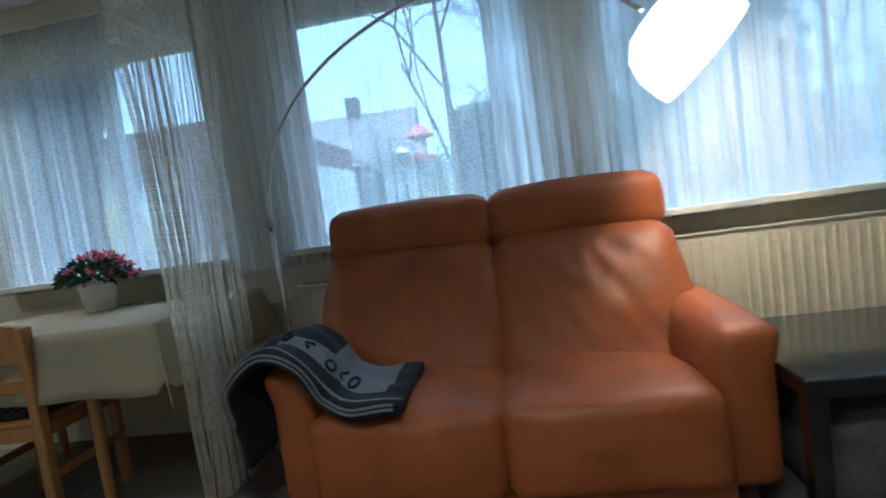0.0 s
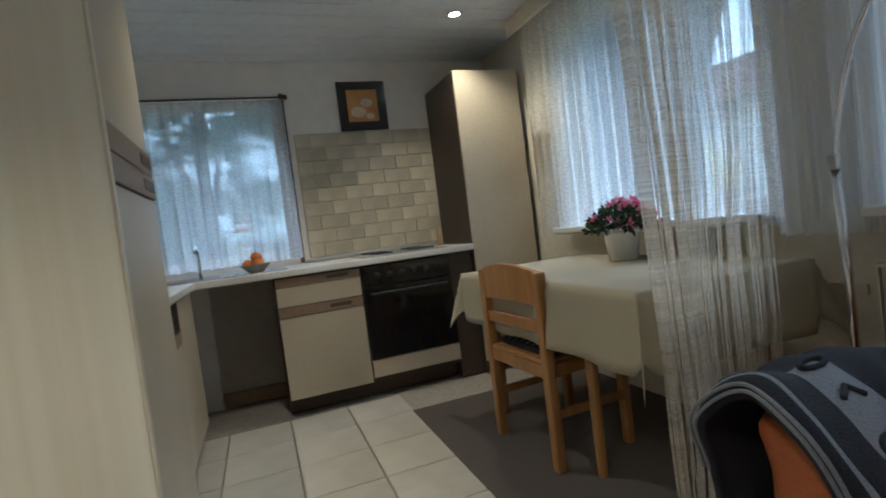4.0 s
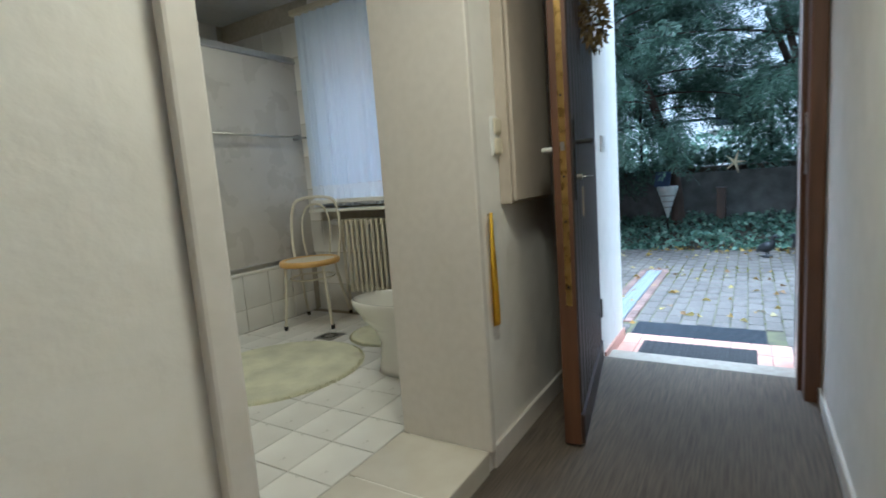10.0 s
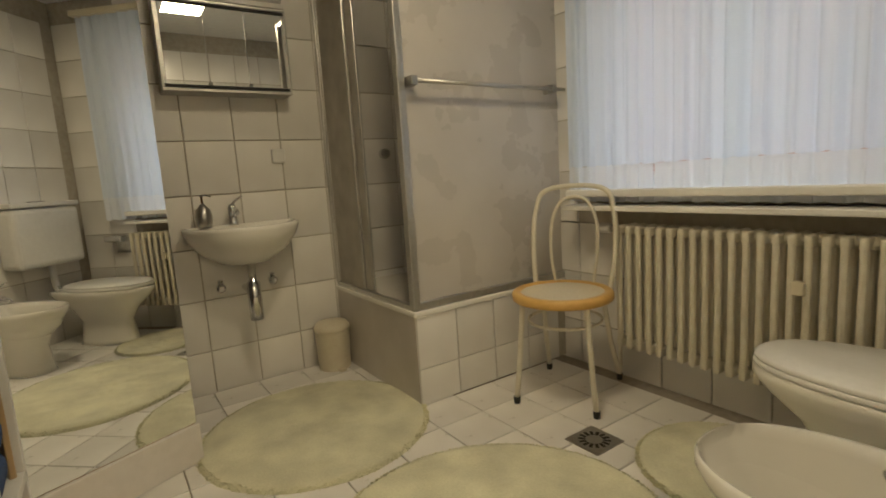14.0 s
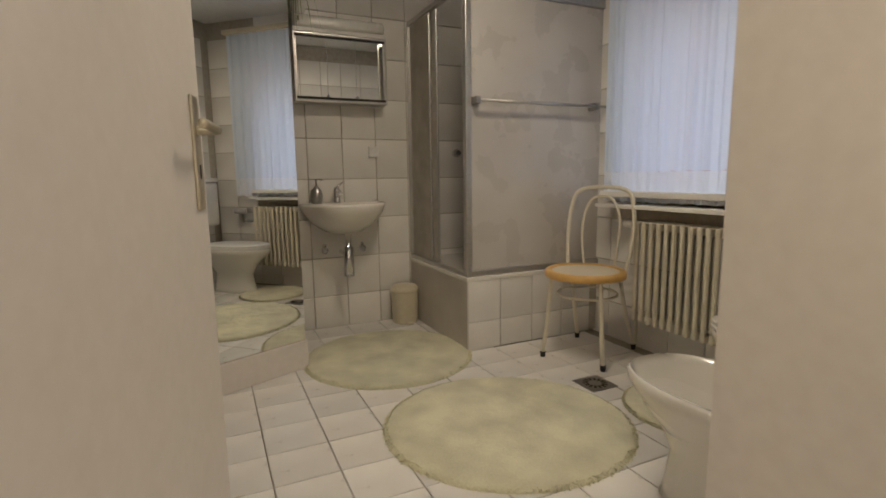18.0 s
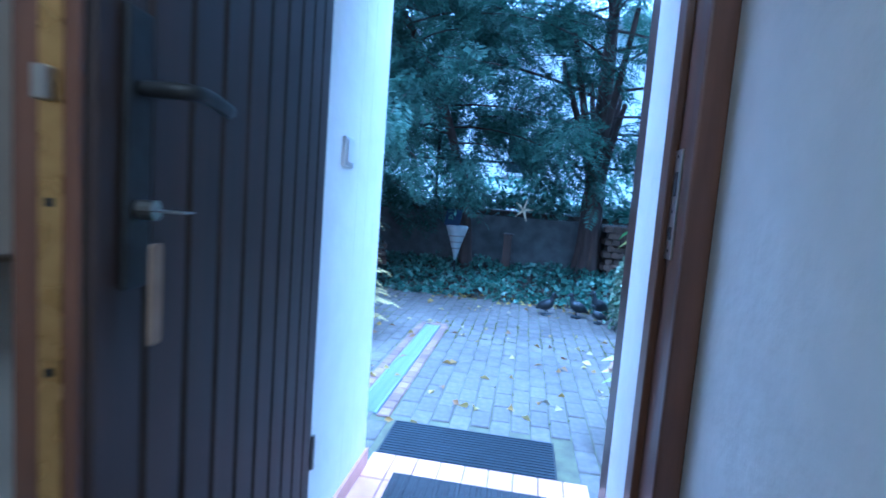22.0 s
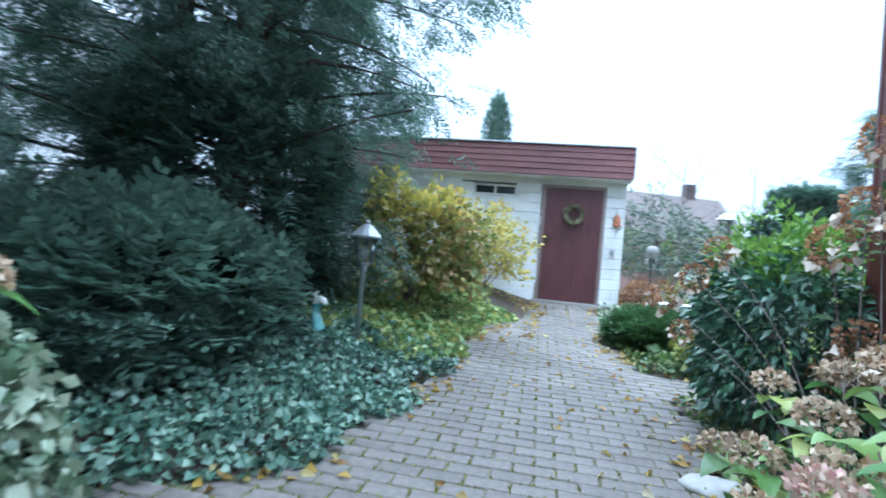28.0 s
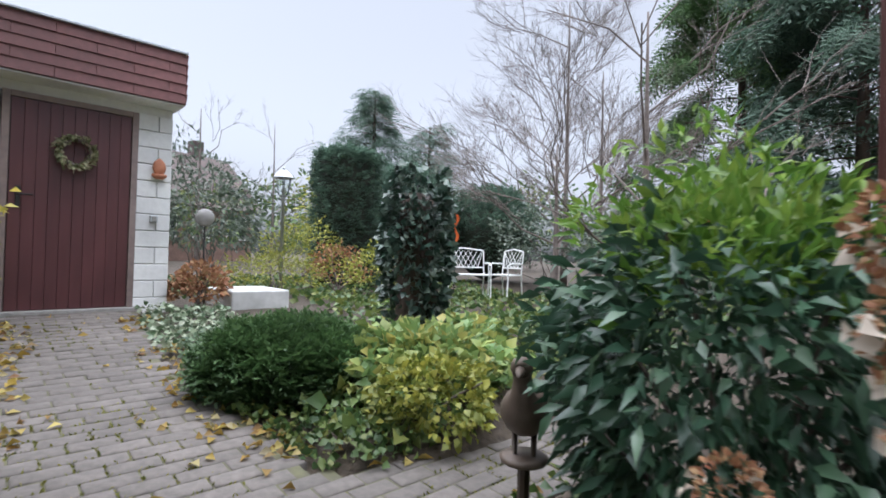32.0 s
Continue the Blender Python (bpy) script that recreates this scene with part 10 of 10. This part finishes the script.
lattice_bench("white lattice garden bench among the shrubs", (1.35, 9.12, 0.36), -30)
lattice_bench("white lattice garden chair beside the bench", (2.10, 8.85, 0.36), -86, 0.5)
fl = thing("ribbon_flag", "bright orange ribbon on a thin stake", "flag", (1.44, 9.54, 0.42))
part("stake", tube([(0, 0, 0), (0, 0, 1.5)], 0.008, 6), IRON, fl)
ORANGE = mat("orange_fabric", (0.70, 0.15, 0.02), (0.60, 0.11, 0.015), 0.7, 30, 0.2)
fm = bmesh.new()
pr = None
for k in range(10):
    z = 1.5 - 0.06 * k
    x = 0.02 + 0.05 * math.sin(k * 1.1)
    cur = [fm.verts.new((x + a, 0.004 * b, z)) for a, b in ((-0.035, 1), (0.035, 1), (0.035, -1), (-0.035, -1))]
    if pr:
        for j in range(4):
            fm.faces.new((pr[j], pr[(j + 1) % 4], cur[(j + 1) % 4], cur[j]))
    else:
        fm.faces.new(cur)
    pr = cur
fm.faces.new(list(reversed(pr)))
part("ribbon", fm, ORANGE, fl)


def bare_tree(label, at, height, spread, seed, levels=4, r0=0.09, fork=3, first=0.25, lean=(0, 0), name="bare_tree"):
    """A leafless tree: a tapered trunk, limbs and fine twigs that fork again and again."""
    t = thing(name, label, "tree", at)
    rnd = random.Random(seed)
    trunk, limbs, twigs = bmesh.new(), bmesh.new(), bmesh.new()
    top = Vector((lean[0], lean[1], height * 0.8))
    line = bez([(0, 0, -0.1), (lean[0] * 0.2 + 0.03, lean[1] * 0.2, height * 0.3), top], 4)
    add_tube(trunk, line, [r0 * (1 - 0.85 * k / 8) for k in range(9)], 9)

    def grow(p, d, ln, rad, lv):
        q = p + d * ln * 0.5 + Vector((rnd.uniform(-0.1, 0.1), rnd.uniform(-0.1, 0.1), rnd.uniform(-0.05, 0.08))) * ln
        e = p + d * ln + Vector((rnd.uniform(-0.16, 0.16), rnd.uniform(-0.16, 0.16), rnd.uniform(-0.1, 0.1))) * ln
        add_tube(limbs if lv > 1 else twigs, [p, q, e], [rad, rad * 0.8, rad * 0.55], 5 if lv > 1 else 3, False)
        if lv > 0:
            for k in range(fork):
                b = p.lerp(e, rnd.uniform(0.45, 1.0))
                nd = (d + Vector((rnd.uniform(-1, 1), rnd.uniform(-1, 1), rnd.uniform(-0.45, 0.65))) * 0.8).normalized()
                grow(b, nd, ln * rnd.uniform(0.5, 0.72), rad * 0.55, lv - 1)
    for k in range(7):
        h = first + (1 - first) * k / 7
        p = line[int(h * 8)]
        a = k * 2.4 + rnd.uniform(-0.4, 0.4)
        grow(p, Vector((math.cos(a), math.sin(a), rnd.uniform(0.5, 1.1))).normalized(), spread * rnd.uniform(0.5, 0.75) * (1.15 - 0.5 * h), r0 * 0.30 * (1.1 - 0.6 * h), levels - 1)
    part("trunk", trunk, GREY_BARK, t, smooth=True)
    part("branchwork", limbs, GREY_BARK, t)
    tagged(part("twig_spray", twigs, GREY_BARK, t), kind="stuff")
    return t


bare_tree("tall bare tree with pale grey branches", (6.96, 10.79, 0.45), 10.0, 4.6, 201, 5, 0.11, 5)
bare_tree("low crooked bare fruit tree", (1.96, 7.65, 0.34), 3.4, 2.8, 202, 5, 0.08, 5, 0.45)
bare_tree("bare tree beyond the garage", (0.45, 21.62, 0.51), 7.0, 3.4, 203, 4, 0.09, 3)
bare_tree("bare young tree beyond the lamp", (2.62, 20.36, 0.50), 6.5, 2.6, 204, 4, 0.07, 3)
bare_tree("bare tree behind the hedges", (11.47, 12.28, 0.46), 9.5, 4.4, 205, 5, 0.12, 4)
bare_tree("bare tree close outside the window", (0.25, 5.3, 0.4), 4.4, 3.0, 206, 5, 0.07, 3, 0.2)
conifer("fir_tree", "dark fir rising behind the hedges", (6.35, 19.42, 0.50), 7.2, 0.16, 2.4, 0.12, 44, 2200, YEW, 211, 0.55, pairs=6, sag=0.25, shape=0.85)
conifer("fir_tree", "tall spreading dark conifer beyond the shrubs", (10.40, 7.37, 0.32), 9.5, 0.18, 3.6, 0.08, 56, 4600, YEW_LIGHT, 212, 0.75, pairs=6, sag=0.4, shape=0.5, low=0.9)
conifer("fir_tree", "tall dark conifer with wide branches", (8.04, 4.42, 0.09), 9.0, 0.16, 3.2, 0.08, 56, 4600, YEW, 213, 0.75, pairs=6, sag=0.4, shape=0.5, low=0.9)
conifer("fir_tree", "conifer far beyond the garden", (11.01, 21.39, 0.51), 7.0, 0.16, 2.4, 0.12, 40, 1500, YEW, 214, 0.6, pairs=6, sag=0.3, shape=0.7)
needle_bush("cypress_tree", "slim dark cypress behind the garage", (-6.62, 14.6, 0.5), (0.42, 0.42, 2.85), 3000, YEW, 215, category="tree", spray=0.16)
# screens of wood beyond the garden
for k in range(16):
    a_ = k / 15
    x_, y_ = -2 + 34 * a_, 27 - 13 * a_ + 3 * math.sin(k * 2.3)
    shrub("far_tree", "hazy grey-green tree in the far distance", (x_, y_, 0.6), (2.2 + 0.6 * math.sin(k), 2.0, 1.9 + 0.7 * math.sin(k * 1.7)), 900, 0.34, 0.14, (OLIVE if k % 2 else SHRUB_GREEN,), 300 + k, 5, 0.2, 0.3, 0.5, category="tree")
for k in range(9):
    shrub("hedge_shrub", "dark dense shrub closing the garden", (-13.5, -9 + 2.6 * k, 1.0), (0.7, 1.2, 0.42 + 0.10 * math.sin(k * 2)), 700, 0.12, 0.09, (IVY,), 330 + k, 5, 0.1, 0.25, 0.5)

# ---- north garden, seen through the windows ----
house("low white house with dark tiled roof beyond the north hedge", (-8.0, 23.0, 0.7), 6, 9, 7, 2.7, 5.2, NEIGH_WHITE, ROOF_DARK, 3)
rf = thing("bird_feeder", "red bird feeder hanging in the bare tree", "bird feeder", (0.05, 4.6, 1.48))
RED_FEED = mat("red_feeder_paint", (0.45, 0.06, 0.04), (0.36, 0.045, 0.03), 0.5, 20, 0.1)
part("roof", lathe([(0.13, 0.22), (0.12, 0.235), (0.03, 0.33), (0.004, 0.335)], 14), RED_FEED, rf)
part("tray", lathe([(0.10, 0.0), (0.12, 0.01), (0.12, 0.04), (0.105, 0.04)], 14), RED_FEED, rf)
part("silo", lathe([(0.055, 0.03), (0.055, 0.23)], 14), WHITE_PLASTIC, rf, smooth=True)
part("cord", tube([(0, 0, 0.33), (0.02, 0.02, 0.95)], 0.004, 5), IRON, rf)
